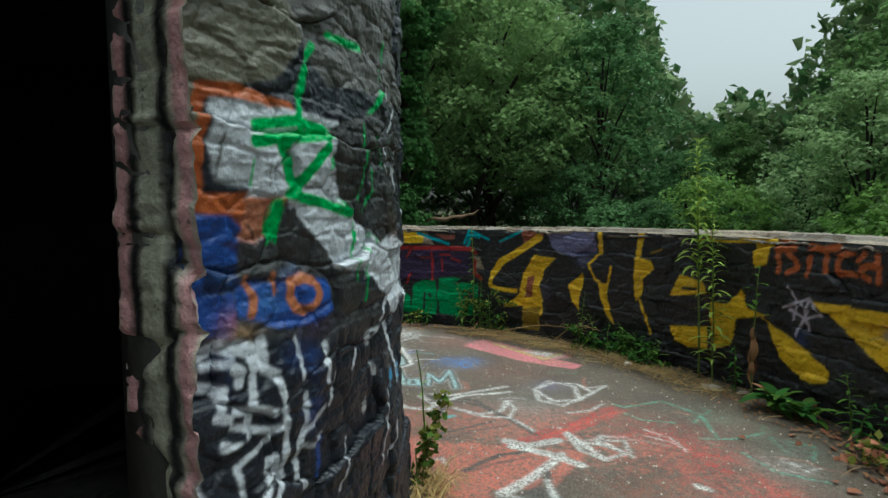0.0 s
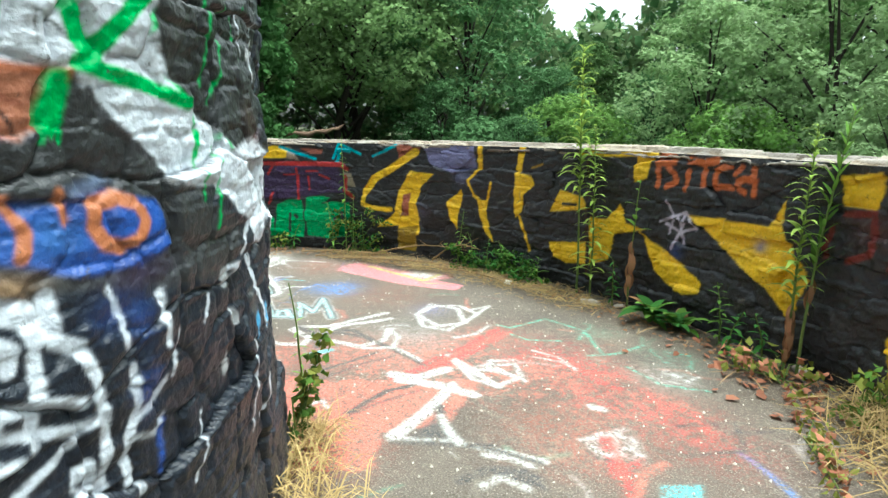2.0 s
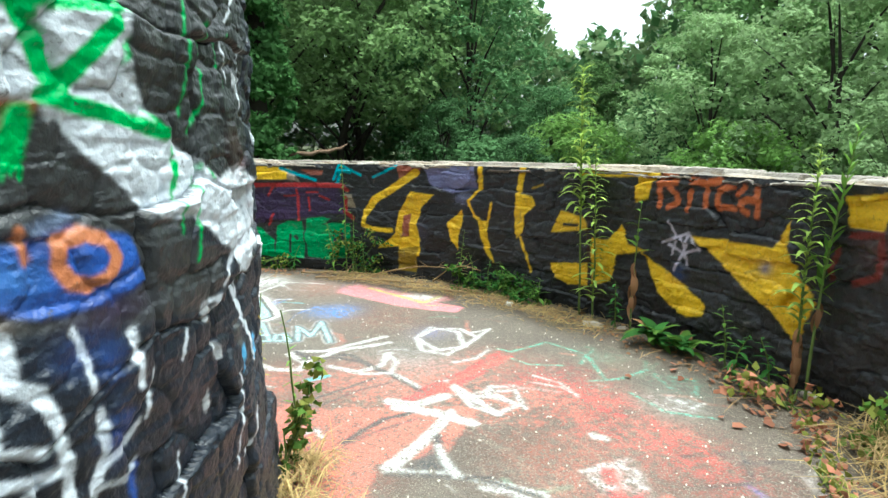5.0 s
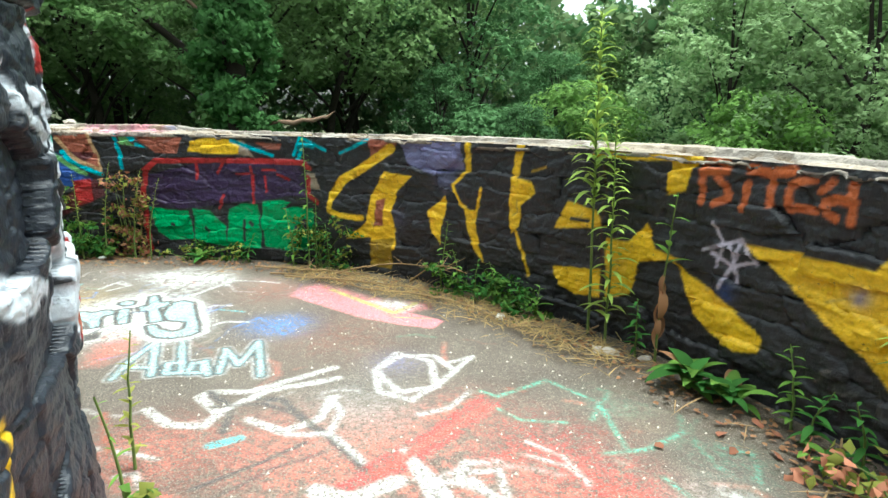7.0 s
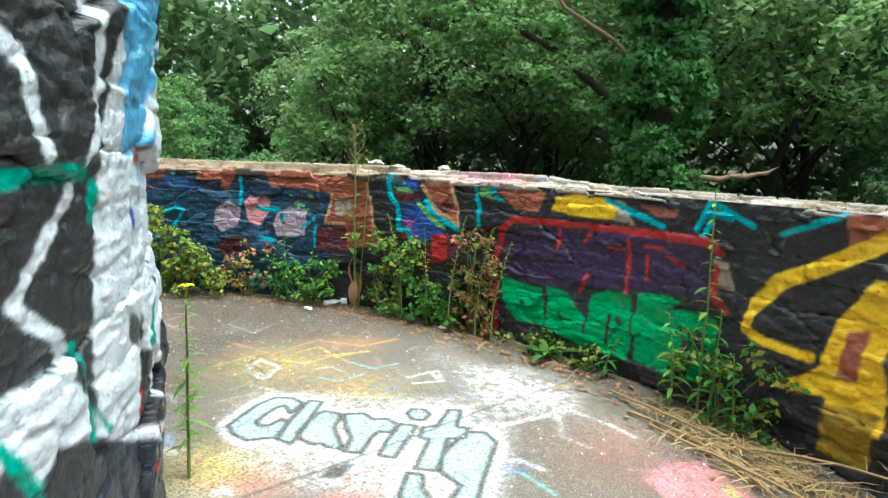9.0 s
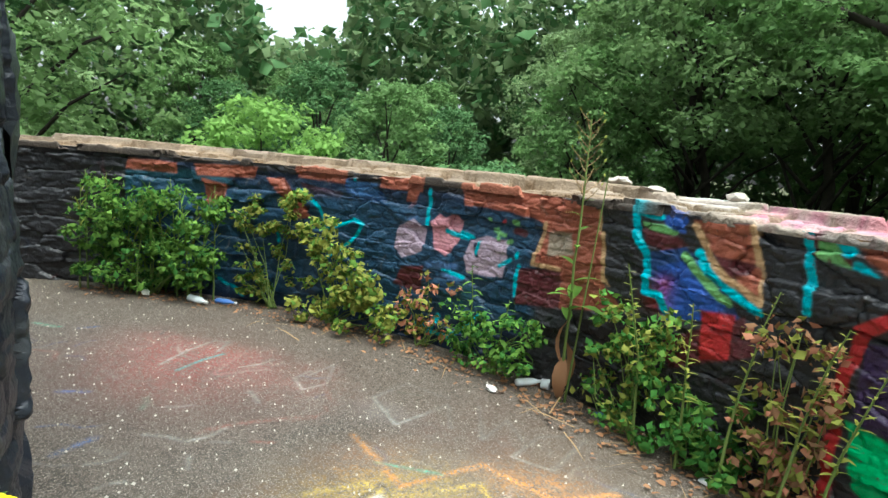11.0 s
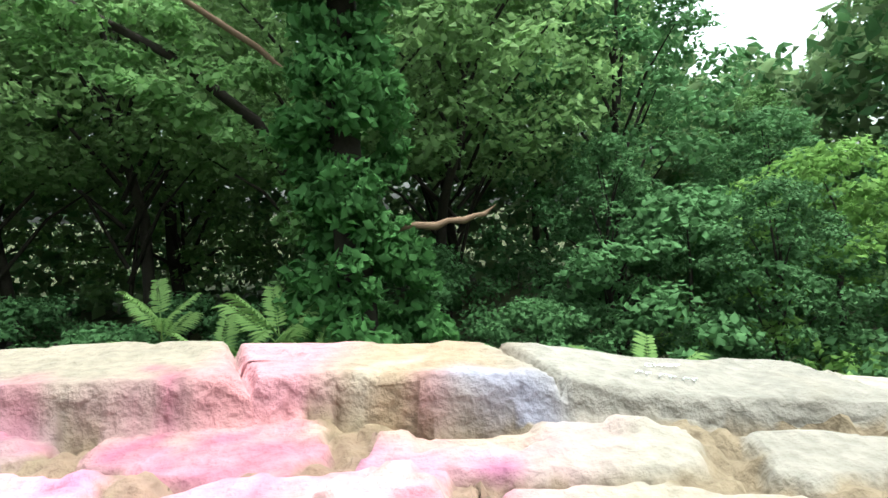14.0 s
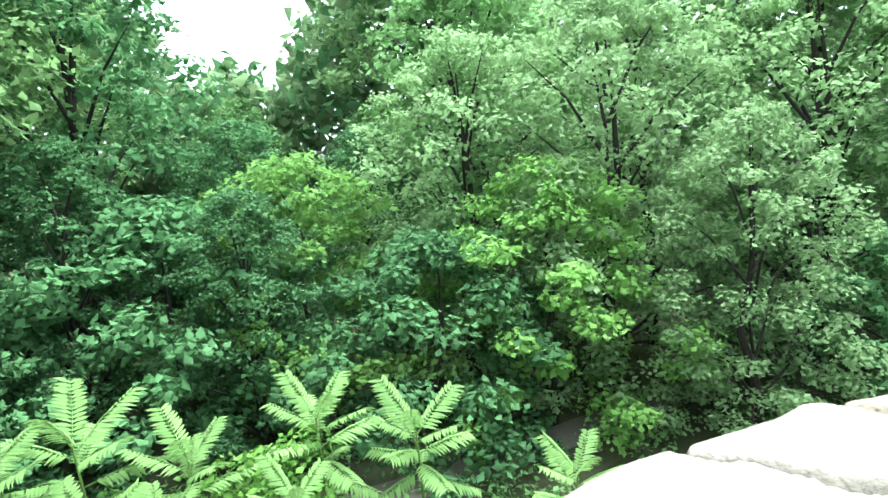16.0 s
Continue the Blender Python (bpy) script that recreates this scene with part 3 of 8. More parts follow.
wall_paint.fill(PURPLE, (1.35, 0.86, 1.89, 0.99, 2.46, 1.00, 3.07, 1.02, 3.18, 0.69, 2.95, 0.70, 2.68, 0.64, 2.44, 0.62, 2.14, 0.57, 1.76, 0.52, 1.38, 0.52), soft=.006)
wall_paint.line(RED, .055, (1.32, 0.06, 1.30, 0.70, 1.34, 0.91, 1.48, 1.01, 1.88, 1.02, 2.42, 1.03, 2.84, 1.03, 3.12, 1.03, 3.19, 0.98), soft=.006)
wall_paint.line(RED, .03, (1.89, 1.02, 1.89, 0.83), soft=.006)
wall_paint.line(RED, .03, (2.20, 1.02, 2.12, 0.89), soft=.006)
wall_paint.line(RED, .03, (2.51, 0.97, 2.52, 0.74, 2.52, 0.51), soft=.006)
wall_paint.line(RED, .02, (2.33, 0.89, 2.48, 0.90), soft=.006)
wall_paint.line(RED, .025, (2.66, 0.88, 2.67, 0.72), soft=.006)
wall_paint.line(RED, .03, (2.82, 0.90, 2.94, 0.86), soft=.006)
wall_paint.line(RED, .03, (2.19, 0.67, 2.12, 0.53), soft=.006)
wall_paint.line(RED, .02, (2.64, 0.94, 2.80, 0.94), soft=.006)
wall_paint.fill(GREEN, (1.35, 0.53, 1.55, 0.50, 1.77, 0.49, 1.81, 0.19, 1.55, 0.17, 1.42, 0.26), soft=.006)
wall_paint.fill(GREEN, (1.82, 0.52, 2.00, 0.50, 2.18, 0.34, 2.20, 0.11, 1.97, 0.16, 1.82, 0.19), soft=.006)
wall_paint.fill(GREEN, (2.22, 0.52, 2.38, 0.59, 2.56, 0.58, 2.59, 0.29, 2.57, 0.12, 2.35, 0.12, 2.20, 0.15, 2.21, 0.35), soft=.006)
wall_paint.fill(GREEN, (2.63, 0.62, 2.84, 0.65, 2.96, 0.63, 2.82, 0.55, 2.96, 0.58, 3.21, 0.58, 3.23, 0.37, 3.14, 0.16, 2.91, 0.13, 2.63, 0.15, 2.59, 0.43), soft=.006)
wall_paint.line(BLACK, .03, (2.40, 0.41, 2.39, 0.19), soft=.006)
wall_paint.line(BLACK, .035, (1.59, 0.35, 1.61, 0.34), soft=.006)
wall_paint.line(BLACK, .04, (1.95, 0.31, 1.98, 0.28), soft=.006)
wall_paint.line(BLACK, .04, (2.47, 0.39, 2.49, 0.37), soft=.006)
wall_paint.line(PURPLE, .05, (3.01, 0.37, 3.03, 0.35), soft=.006)
wall_paint.line(PURPLE, .05, (3.10, 0.44, 3.12, 0.38), soft=.006)
wall_paint.fill(GREYTAN, (3.14, 0.94, 3.25, 0.93, 3.30, 0.77, 3.19, 0.78), soft=.006)
wall_paint.line(RED, .05, (3.17, 0.89, 3.16, 0.73, 3.27, 0.65), soft=.006)
# black and yellow piece
wall_paint.fill(BLACK, (3.35, 1.30, 7.91, 1.32, 8.11, 0.17, 6.48, 0.05, 3.23, 0.02), soft=.006)
wall_paint.line(CYAN, .03, (3.02, 1.10, 3.09, 1.28, 3.38, 1.16), soft=.006)
wall_paint.line(CYAN, .03, (3.54, 1.14, 3.86, 1.27), soft=.006)
wall_paint.fill(BRICK, (3.86, 1.28, 4.18, 1.27, 4.11, 1.14, 3.89, 1.08), alpha=.7, soft=.006)
wall_paint.fill(LAVENDER, (4.18, 1.27, 4.55, 1.28, 4.88, 1.28, 4.90, 1.06, 4.61, 0.99, 4.30, 1.07), alpha=.75, soft=.006)
wall_paint.mist(LAVENDER, 4.73, 0.95, 0.12, 0.10, alpha=.5)
wall_paint.mist(LAVENDER, 4.17, 0.54, 0.12, 0.10, alpha=.3)
wall_paint.line(YELLOW, .09, (4.10, 1.20, 3.86, 1.05, 3.56, 0.88, 3.45, 0.74), soft=.006)
wall_paint.line(YELLOW, .055, (3.44, 0.73, 3.40, 0.58, 3.52, 0.54, 3.78, 0.53), soft=.006)
wall_paint.fill(YELLOW, (4.04, 0.99, 4.35, 0.96, 4.19, 0.83, 4.12, 0.65, 4.17, 0.27, 3.92, 0.17, 3.87, 0.35, 3.59, 0.31, 3.83, 0.50, 3.88, 0.76), soft=.006)
wall_paint.fill(BRICK, (3.94, 0.71, 4.04, 0.74, 4.01, 0.47, 3.91, 0.46), alpha=.7, soft=.006)
wall_paint.fill(DKYELLOW, (3.87, 0.32, 4.14, 0.37, 4.11, 0.07, 3.87, 0.07), alpha=.8, soft=.006)
wall_paint.fill(YELLOW, (4.54, 0.67, 4.71, 0.82, 4.74, 0.74, 4.68, 0.54, 4.68, 0.38, 4.58, 0.49), soft=.006)
wall_paint.line(YELLOW, .06, (4.96, 1.27, 4.94, 1.06), soft=.006)
wall_paint.line(YELLOW, .03, (4.93, 1.04, 4.81, 0.92, 4.88, 0.77, 4.99, 0.70), soft=.006)
wall_paint.fill(YELLOW, (4.93, 0.73, 5.03, 0.72, 5.10, 0.93, 5.12, 0.91, 5.06, 0.73, 5.05, 0.54, 5.15, 0.28, 5.05, 0.38, 4.96, 0.55), soft=.006)
wall_paint.line(YELLOW, .07, (5.47, 1.29, 5.43, 1.07), soft=.006)
wall_paint.fill(YELLOW, (5.40, 1.04, 5.60, 1.01, 5.63, 0.93, 5.50, 0.82, 5.48, 0.65, 5.40, 0.58, 5.38, 0.77), soft=.006)
wall_paint.line(YELLOW, .03, (5.42, 0.64, 5.54, 0.43, 5.59, 0.27), soft=.006)
wall_paint.line(DKYELLOW, .02, (5.58, 1.09, 5.71, 1.13), soft=.006)
wall_paint.fill(YELLOW, (5.93, 0.90, 6.19, 0.87, 6.27, 0.76, 5.83, 0.69), soft=.006)
wall_paint.line(BLACK, .03, (5.98, 0.78, 6.13, 0.79), soft=.006)
wall_paint.fill(YELLOW, (5.82, 0.39, 6.26, 0.46, 6.28, 0.25, 6.02, 0.22, 5.87, 0.27), soft=.006)
wall_paint.fill(YELLOW, (6.28, 0.69, 6.48, 0.70, 6.59, 0.84, 6.69, 0.69, 6.88, 0.66, 6.57, 0.58, 6.51, 0.34, 6.32, 0.26), soft=.006)
wall_paint.line(YELLOW, .035, (6.14, 1.25, 6.58, 1.26, 6.93, 1.27), soft=.006)
wall_paint.fill(YELLOW, (6.73, 1.28, 6.93, 1.28, 6.86, 1.08, 6.73, 1.04), soft=.006)
wall_paint.line(RUST, .02, (6.22, 1.19, 6.29, 0.11), soft=.006)
wall_paint.fill(YELLOW, (6.82, 0.65, 6.93, 0.57, 7.08, 0.52, 7.28, 0.42, 7.45, 0.34, 7.43, 0.26, 7.30, 0.22, 7.11, 0.26, 6.98, 0.36), soft=.006)
wall_paint.line(STAR, .02, (7.07, 0.92, 7.13, 0.82, 7.10, 0.67), soft=.006)
wall_paint.line(STAR, .02, (7.01, 0.75, 7.25, 0.85, 7.34, 0.73), soft=.006)
wall_paint.line(STAR, .025, (7.18, 0.81, 7.24, 0.61), soft=.006)
wall_paint.line(STAR, .022, (7.06, 0.74, 7.20, 0.69, 7.13, 0.55), soft=.006)
wall_paint.line(STAR, .02, (7.25, 0.85, 7.20, 0.69, 7.33, 0.74), soft=.006)
wall_paint.mist(BLUE, 7.18, 0.53, 0.07, 0.06, alpha=.5)
wall_paint.fill(YELLOW, (7.26, 0.83, 7.59, 0.85, 7.95, 0.85, 8.04, 1.04, 8.04, 0.88, 8.13, 0.70, 8.25, 0.61, 8.21, 0.37, 8.13, 0.30, 7.99, 0.43, 7.78, 0.54, 7.56, 0.67), soft=.006)
wall_paint.mist(BLUE, 7.89, 0.71, 0.06, 0.05, alpha=.8)
wall_paint.fill(YELLOW, (8.39, 1.22, 8.64, 1.25, 8.64, 1.14, 8.61, 1.05, 8.42, 1.05), soft=.006)
wall_paint.fill(YELLOW, (8.67, 1.26, 8.81, 1.24, 9.23, 1.24, 9.24, 1.16, 8.88, 1.08, 8.75, 1.18), soft=.006)
wall_paint.line(REDRUST, .04, (8.36, 0.91, 8.34, 0.74), soft=.006)
wall_paint.line(REDRUST, .04, (8.44, 1.00, 8.60, 1.03, 8.62, 0.81, 8.48, 0.74), soft=.006)
wall_paint.line(REDRUST, .04, (8.77, 1.00, 8.75, 0.74), soft=.006)
wall_paint.line(REDRUST, .06, (8.89, 0.96, 9.05, 0.80), soft=.006)
wall_paint.mist(REDRUST, 8.96, 0.88, 0.18, 0.14, alpha=.4)
wall_paint.mist(REDRUST, 8.60, 0.94, 0.14, 0.11, alpha=.3)
wall_paint.fill(YELLOW, (8.97, 0.67, 9.31, 0.79, 9.43, 0.72, 9.04, 0.61, 8.95, 0.50, 8.91, 0.38, 8.96, 0.21, 9.10, 0.10, 9.05, 0.05, 8.86, 0.17, 8.78, 0.37, 8.85, 0.53), soft=.006)
wall_paint.fill(AQUA, (8.95, 0.57, 9.33, 0.66, 9.35, 0.58, 9.07, 0.46, 8.92, 0.44), soft=.006)
wall_paint.fill(GREYTAN, (9.01, 0.33, 9.38, 0.42, 9.39, 0.31, 9.10, 0.24), soft=.006)
wall_paint.fill(BLUEGREY, (9.11, 0.21, 9.40, 0.29, 9.42, 0.18, 9.16, 0.08), soft=.006)
# tower, first side
tower_paint.fill(OLIVE, (5.82, 2.08, 5.40, 2.22, 5.34, 2.07, 5.47, 1.92, 5.71, 1.85, 5.77, 1.64, 5.78, 1.53, 5.84, 1.53))
tower_paint.fill(GREY, (5.41, 2.19, 4.47, 2.52, 4.11, 2.03, 5.17, 1.96, 5.36, 2.07))
tower_paint.line(ORANGE, 0.043, (5.72, 1.85, 5.60, 1.86, 5.43, 1.84), soft=.007)
tower_paint.line(ORANGE, 0.037, (5.73, 1.83, 5.76, 1.71, 5.75, 1.60), soft=.007)
tower_paint.fill(ORANGE, (5.80, 1.59, 5.40, 1.59, 5.42, 1.48, 5.55, 1.47, 5.69, 1.51, 5.80, 1.56))
tower_paint.line(BRICK, 0.019, (5.78, 1.54, 5.65, 1.52, 5.48, 1.50), soft=.007)
tower_paint.fill(WHITE, (5.70, 1.83, 5.47, 1.84, 5.15, 1.84, 5.09, 1.68, 4.93, 1.52, 4.09, 1.31, 4.30, 1.13, 4.69, 1.19, 4.97, 1.31, 5.32, 1.52, 5.38, 1.58, 5.48, 1.59, 5.70, 1.62, 5.73, 1.71))
tower_paint.line(GREY, 0.009, (5.68, 1.74, 5.70, 1.62, 5.48, 1.62), soft=.007)
tower_paint.line(GREY, 0.009, (5.47, 1.71, 5.38, 1.63, 5.18, 1.66), soft=.007)
tower_paint.line(SPRAY, 0.034, (5.56, 1.78, 5.40, 1.81, 5.13, 1.79), soft=.007)
tower_paint.line(SPRAY, 0.031, (5.39, 1.82, 5.37, 1.72, 5.30, 1.60, 4.97, 1.52), soft=.007)
tower_paint.line(SPRAY, 0.031, (5.13, 1.79, 5.22, 1.69, 5.32, 1.61), soft=.007)
tower_paint.line(SPRAY, 0.031, (5.25, 2.07, 5.35, 1.97, 5.39, 1.82), alpha=.7, soft=.007)
tower_paint.line(SPRAY, 0.031, (5.16, 2.12, 4.93, 2.14), alpha=.7, soft=.007)
tower_paint.line(SPRAY, 0.031, (4.70, 2.21, 4.68, 2.06, 4.91, 1.89), alpha=.6, soft=.007)
tower_paint.line(SPRAY, 0.037, (5.36, 1.55, 5.43, 1.45), alpha=.6, soft=.007)
tower_paint.line(SPRAY, 0.019, (4.91, 1.49, 4.86, 1.32), soft=.007)
tower_paint.line(SPRAY, 0.009, (5.55, 1.78, 5.54, 1.65), soft=.007)
tower_paint.line(SPRAY, 0.009, (5.53, 1.79, 5.53, 1.60), soft=.007)
tower_paint.line(SPRAY, 0.007, (4.93, 1.48, 4.96, 1.31), soft=.007)
tower_paint.line(SPRAY, 0.012, (4.65, 1.81, 4.61, 1.64), alpha=.6, soft=.007)
tower_paint.fill(BLUE, (5.79, 1.54, 5.65, 1.53, 5.55, 1.44, 5.19, 1.36, 5.10, 1.21, 5.20, 1.11, 5.50, 1.20, 5.66, 1.20, 5.78, 1.24, 5.79, 1.37))
tower_paint.fill(PURPLE, (5.69, 1.46, 5.49, 1.45, 5.33, 1.37, 5.53, 1.37), alpha=.6)
tower_paint.fill(DARKBLUE, (5.74, 1.41, 5.61, 1.39, 5.62, 1.32, 5.74, 1.33))
tower_paint.line(ORANGE, 0.025, (5.30, 1.33, 5.20, 1.28, 5.20, 1.21, 5.30, 1.19, 5.39, 1.24, 5.37, 1.30, 5.30, 1.33), soft=.007)
tower_paint.line(ORANGE, 0.019, (5.59, 1.38, 5.56, 1.28, 5.49, 1.24), soft=.007)
tower_paint.line(ORANGE, 0.015, (5.49, 1.35, 5.44, 1.26), soft=.007)
tower_paint.mist(ORANGE, 5.64, 1.24, 0.06, 0.05, alpha=.6)
tower_paint.mist(YELLOW, 5.59, 1.21, 0.04, 0.03, alpha=.5)
tower_paint.fill(WHITE, (5.86, 1.21, 5.79, 1.21, 5.82, 1.10, 5.82, 0.98, 5.87, 1.00))
tower_paint.line(WHITE, 0.037, (5.84, 1.05, 5.82, 1.15, 5.70, 1.19, 5.57, 1.12, 5.47, 0.98, 5.44, 0.81, 5.52, 0.71), soft=.007)
tower_paint.line(WHITE, 0.025, (5.74, 1.14, 5.63, 1.14, 5.61, 1.08), soft=.007)
tower_paint.line(WHITE, 0.031, (5.78, 1.10, 5.70, 1.07, 5.71, 1.03), soft=.007)
tower_paint.line(WHITE, 0.025, (5.73, 1.01, 5.49, 0.92), soft=.007)
tower_paint.line(WHITE, 0.025, (5.71, 0.93, 5.50, 0.85), soft=.007)
tower_paint.line(WHITE, 0.022, (5.63, 1.06, 5.64, 0.87), soft=.007)
tower_paint.line(WHITE, 0.022, (5.52, 1.14, 5.57, 1.03), soft=.007)
tower_paint.line(WHITE, 0.022, (5.38, 1.13, 5.37, 0.99), soft=.007)
tower_paint.line(WHITE, 0.022, (5.24, 1.10, 5.21, 0.98), soft=.007)
tower_paint.line(WHITE, 0.025, (5.35, 0.93, 5.38, 0.68), soft=.007)
tower_paint.line(WHITE, 0.022, (5.21, 0.87, 5.35, 0.80), soft=.007)
tower_paint.line(WHITE, 0.019, (5.10, 0.74, 5.08, 0.61), soft=.007)
tower_paint.line(WHITE, 0.031, (5.87, 0.89, 5.80, 0.85, 5.75, 0.76), soft=.007)
tower_paint.line(WHITE, 0.025, (5.66, 0.85, 5.64, 0.74), soft=.007)
tower_paint.line(WHITE, 0.025, (5.51, 0.84, 5.58, 0.71), soft=.007)
tower_paint.mist(BLUE, 5.21, 0.84, 0.1, 0.08, alpha=.5)
tower_paint.mist(BLUE, 5.61, 1.16, 0.12, 0.10, alpha=.3)
tower_paint.line(WHITE, 0.030, (5.27, 1.12, 5.26, 1.00), soft=.007)
tower_paint.line(WHITE, 0.026, (5.43, 1.16, 5.41, 1.06), soft=.007)
tower_paint.line(WHITE, 0.022, (5.11, 0.74, 5.13, 0.64), soft=.007)
tower_paint.line(WHITE, 0.038, (4.97, 1.06, 4.92, 1.00), soft=.007)
tower_paint.fill(WHITE, (4.98, 1.12, 4.86, 1.08, 4.84, 1.02, 4.93, 1.02, 5.00, 1.07), alpha=.8)
tower_paint.line(WHITE, 0.022, (4.56, 2.06, 4.56, 1.88, 4.65, 1.69), soft=.007)
tower_paint.line(WHITE, 0.022, (4.06, 2.06, 4.06, 1.84), soft=.007)
tower_paint.fill(WHITE, (4.88, 1.31, 4.58, 1.34, 4.40, 1.20, 4.49, 1.06, 4.73, 1.17, 4.87, 1.25), alpha=.9)
tower_paint.line(WHITE, 0.030, (4.90, 0.96, 4.85, 0.85), soft=.007)
tower_paint.line(WHITE, 0.030, (4.60, 0.92, 4.57, 0.79), soft=.007)
tower_paint.line(SKYBLUE, 0.038, (4.55, 0.85, 4.55, 0.74), soft=.007)
tower_paint.line(WHITE, 0.030, (4.74, 0.81, 4.74, 0.57), soft=.007)
tower_paint.line(BLUE, 0.015, (5.21, 1.04, 5.27, 0.70), soft=.007)
tower_paint.line(WHITE, 0.022, (4.54, 0.60, 4.71, 0.47), soft=.007)
tower_paint.line(WHITE, 0.030, (4.69, 1.07, 4.63, 0.93), soft=.007)
tower_paint.mist(BRICK, 4.62, 1.49, 0.1, 0.08, alpha=.6)
tower_paint.line(SPRAY, 0.019, (4.91, 1.87, 4.93, 1.63), soft=.007)
tower_paint.line(SPRAY, 0.015, (4.65, 1.83, 4.69, 1.69), soft=.007)
tower_paint.line(SPRAY, 0.015, (4.85, 1.64, 4.91, 1.51), soft=.007)
# the emblem, the blue patch and the white band beside the door
tower_paint.fill((0.011, 0.016, 0.027), (5.65, 1.22, 5.53, 1.19, 5.44, 1.18, 5.22, 1.11, 5.11, 1.11, 4.76, 1.02, 4.68, 0.76, 4.74, 0.30, 5.69, 0.89))
tower_paint.fill((0.04, 0.042, 0.045), (5.62, 1.46, 5.52, 1.45, 5.43, 1.58, 5.30, 1.46, 5.16, 1.33, 4.84, 1.20, 4.91, 1.06, 5.22, 1.11, 5.65, 1.21), alpha=.9)
tower_paint.fill(BLUE, (5.63, 1.35, 5.57, 1.35, 5.50, 1.34, 5.38, 1.36, 5.23, 1.31, 5.21, 1.21, 5.32, 1.18, 5.48, 1.20, 5.58, 1.24, 5.64, 1.26))
tower_paint.fill(BLUEGREY, (5.49, 1.37, 5.38, 1.39, 5.34, 1.37, 5.46, 1.34), alpha=.7)
tower_paint.mist(PURPLE, 5.32, 1.17, 0.12, 0.04, alpha=0.70)
tower_paint.mist(BLUEF, 5.52, 1.28, 0.10, 0.05, alpha=0.60)
tower_paint.mist(PURPLE, 5.42, 1.33, 0.08, 0.04, alpha=0.60)
tower_paint.line((0.5, 0.17, 0.07), 0.034, (5.36, 1.34, 5.42, 1.33, 5.43, 1.29, 5.41, 1.25, 5.37, 1.23, 5.32, 1.24, 5.29, 1.28, 5.31, 1.32, 5.36, 1.34), soft=.006, worn=.35)
tower_paint.line((0.5, 0.17, 0.07), 0.027, (5.60, 1.35, 5.57, 1.30, 5.59, 1.26), soft=.006, worn=.35)
tower_paint.line((0.5, 0.17, 0.07), 0.024, (5.50, 1.36, 5.49, 1.31), soft=.006, worn=.35)
tower_paint.mist(TAN, 5.63, 1.21, 0.08, 0.03, alpha=0.70)
tower_paint.fill((0.5, 0.19, 0.11), (5.60, 1.57, 5.54, 1.57, 5.49, 1.56, 5.51, 1.49, 5.56, 1.45, 5.62, 1.46))
tower_paint.line(BRICK, 0.008, (5.61, 1.53, 5.55, 1.51, 5.51, 1.52), soft=.006)
tower_paint.line(BLACK, 0.007, (5.59, 1.50, 5.56, 1.46), soft=.006)
tower_paint.fill(WHITE, (5.58, 1.74, 5.37, 1.78, 5.26, 1.76, 5.22, 1.69, 5.24, 1.62, 5.18, 1.59, 5.08, 1.52, 5.03, 1.47, 4.85, 1.40, 4.68, 1.37, 4.72, 1.24, 4.84, 1.22, 5.02, 1.33, 5.16, 1.34, 5.26, 1.43, 5.32, 1.46, 5.38, 1.52, 5.42, 1.55, 5.44, 1.58, 5.54, 1.58, 5.60, 1.58))
tower_paint.line(GREY, 0.007, (5.54, 1.67, 5.47, 1.65, 5.42, 1.62), soft=.006)
tower_paint.line(GREY, 0.005, (5.52, 1.66, 5.52, 1.61, 5.60, 1.61), soft=.006)
tower_paint.line(GREY, 0.005, (5.23, 1.67, 5.26, 1.61, 5.35, 1.61), soft=.006)
tower_paint.line((0.05, 0.05, 0.055), 0.020, (5.40, 1.54, 5.34, 1.48, 5.26, 1.42, 5.16, 1.33, 5.02, 1.31), soft=.006)
tower_paint.fill((0.03, 0.032, 0.035), (5.21, 1.81, 5.03, 1.87, 4.36, 2.03, 4.31, 1.77, 4.49, 1.48, 4.85, 1.41, 5.04, 1.51, 5.17, 1.60, 5.21, 1.69))
tower_paint.mist(RUST, 4.66, 1.51, 0.08, 0.06, alpha=0.80)
tower_paint.mist(GREY, 5.14, 1.71, 0.06, 0.12, alpha=0.40)
tower_paint.mist(GREY, 4.87, 1.81, 0.05, 0.10, alpha=0.40)
tower_paint.line(SPRAY, 0.046, (5.48, 1.74, 5.44, 1.69, 5.40, 1.60), soft=.006)
tower_paint.line(SPRAY, 0.042, (5.25, 1.75, 5.33, 1.67, 5.40, 1.60), soft=.006)
tower_paint.line(SPRAY, 0.034, (5.43, 1.59, 5.30, 1.57, 5.08, 1.53), soft=.006)
tower_paint.line(SPRAY, 0.037, (5.58, 1.73, 5.47, 1.75, 5.24, 1.79), soft=.006)
tower_paint.line(SPRAY, 0.010, (5.05, 1.50, 5.07, 1.30), soft=.006)
tower_paint.line(SPRAY, 0.024, (5.04, 1.46, 5.05, 1.41), soft=.006)
tower_paint.line(SPRAY, 0.008, (4.97, 1.42, 5.01, 1.21), soft=.006)
tower_paint.line(SPRAY, 0.061, (5.47, 1.55, 5.49, 1.49), soft=.006, alpha=.55, worn=.3)
tower_paint.line(SPRAY, 0.008, (5.50, 1.50, 5.51, 1.45), soft=.006)
tower_paint.line(SPRAY, 0.008, (5.47, 1.50, 5.47, 1.45), soft=.006)
tower_paint.line(SPRAY, 0.008, (5.48, 1.49, 5.49, 1.46), soft=.006)
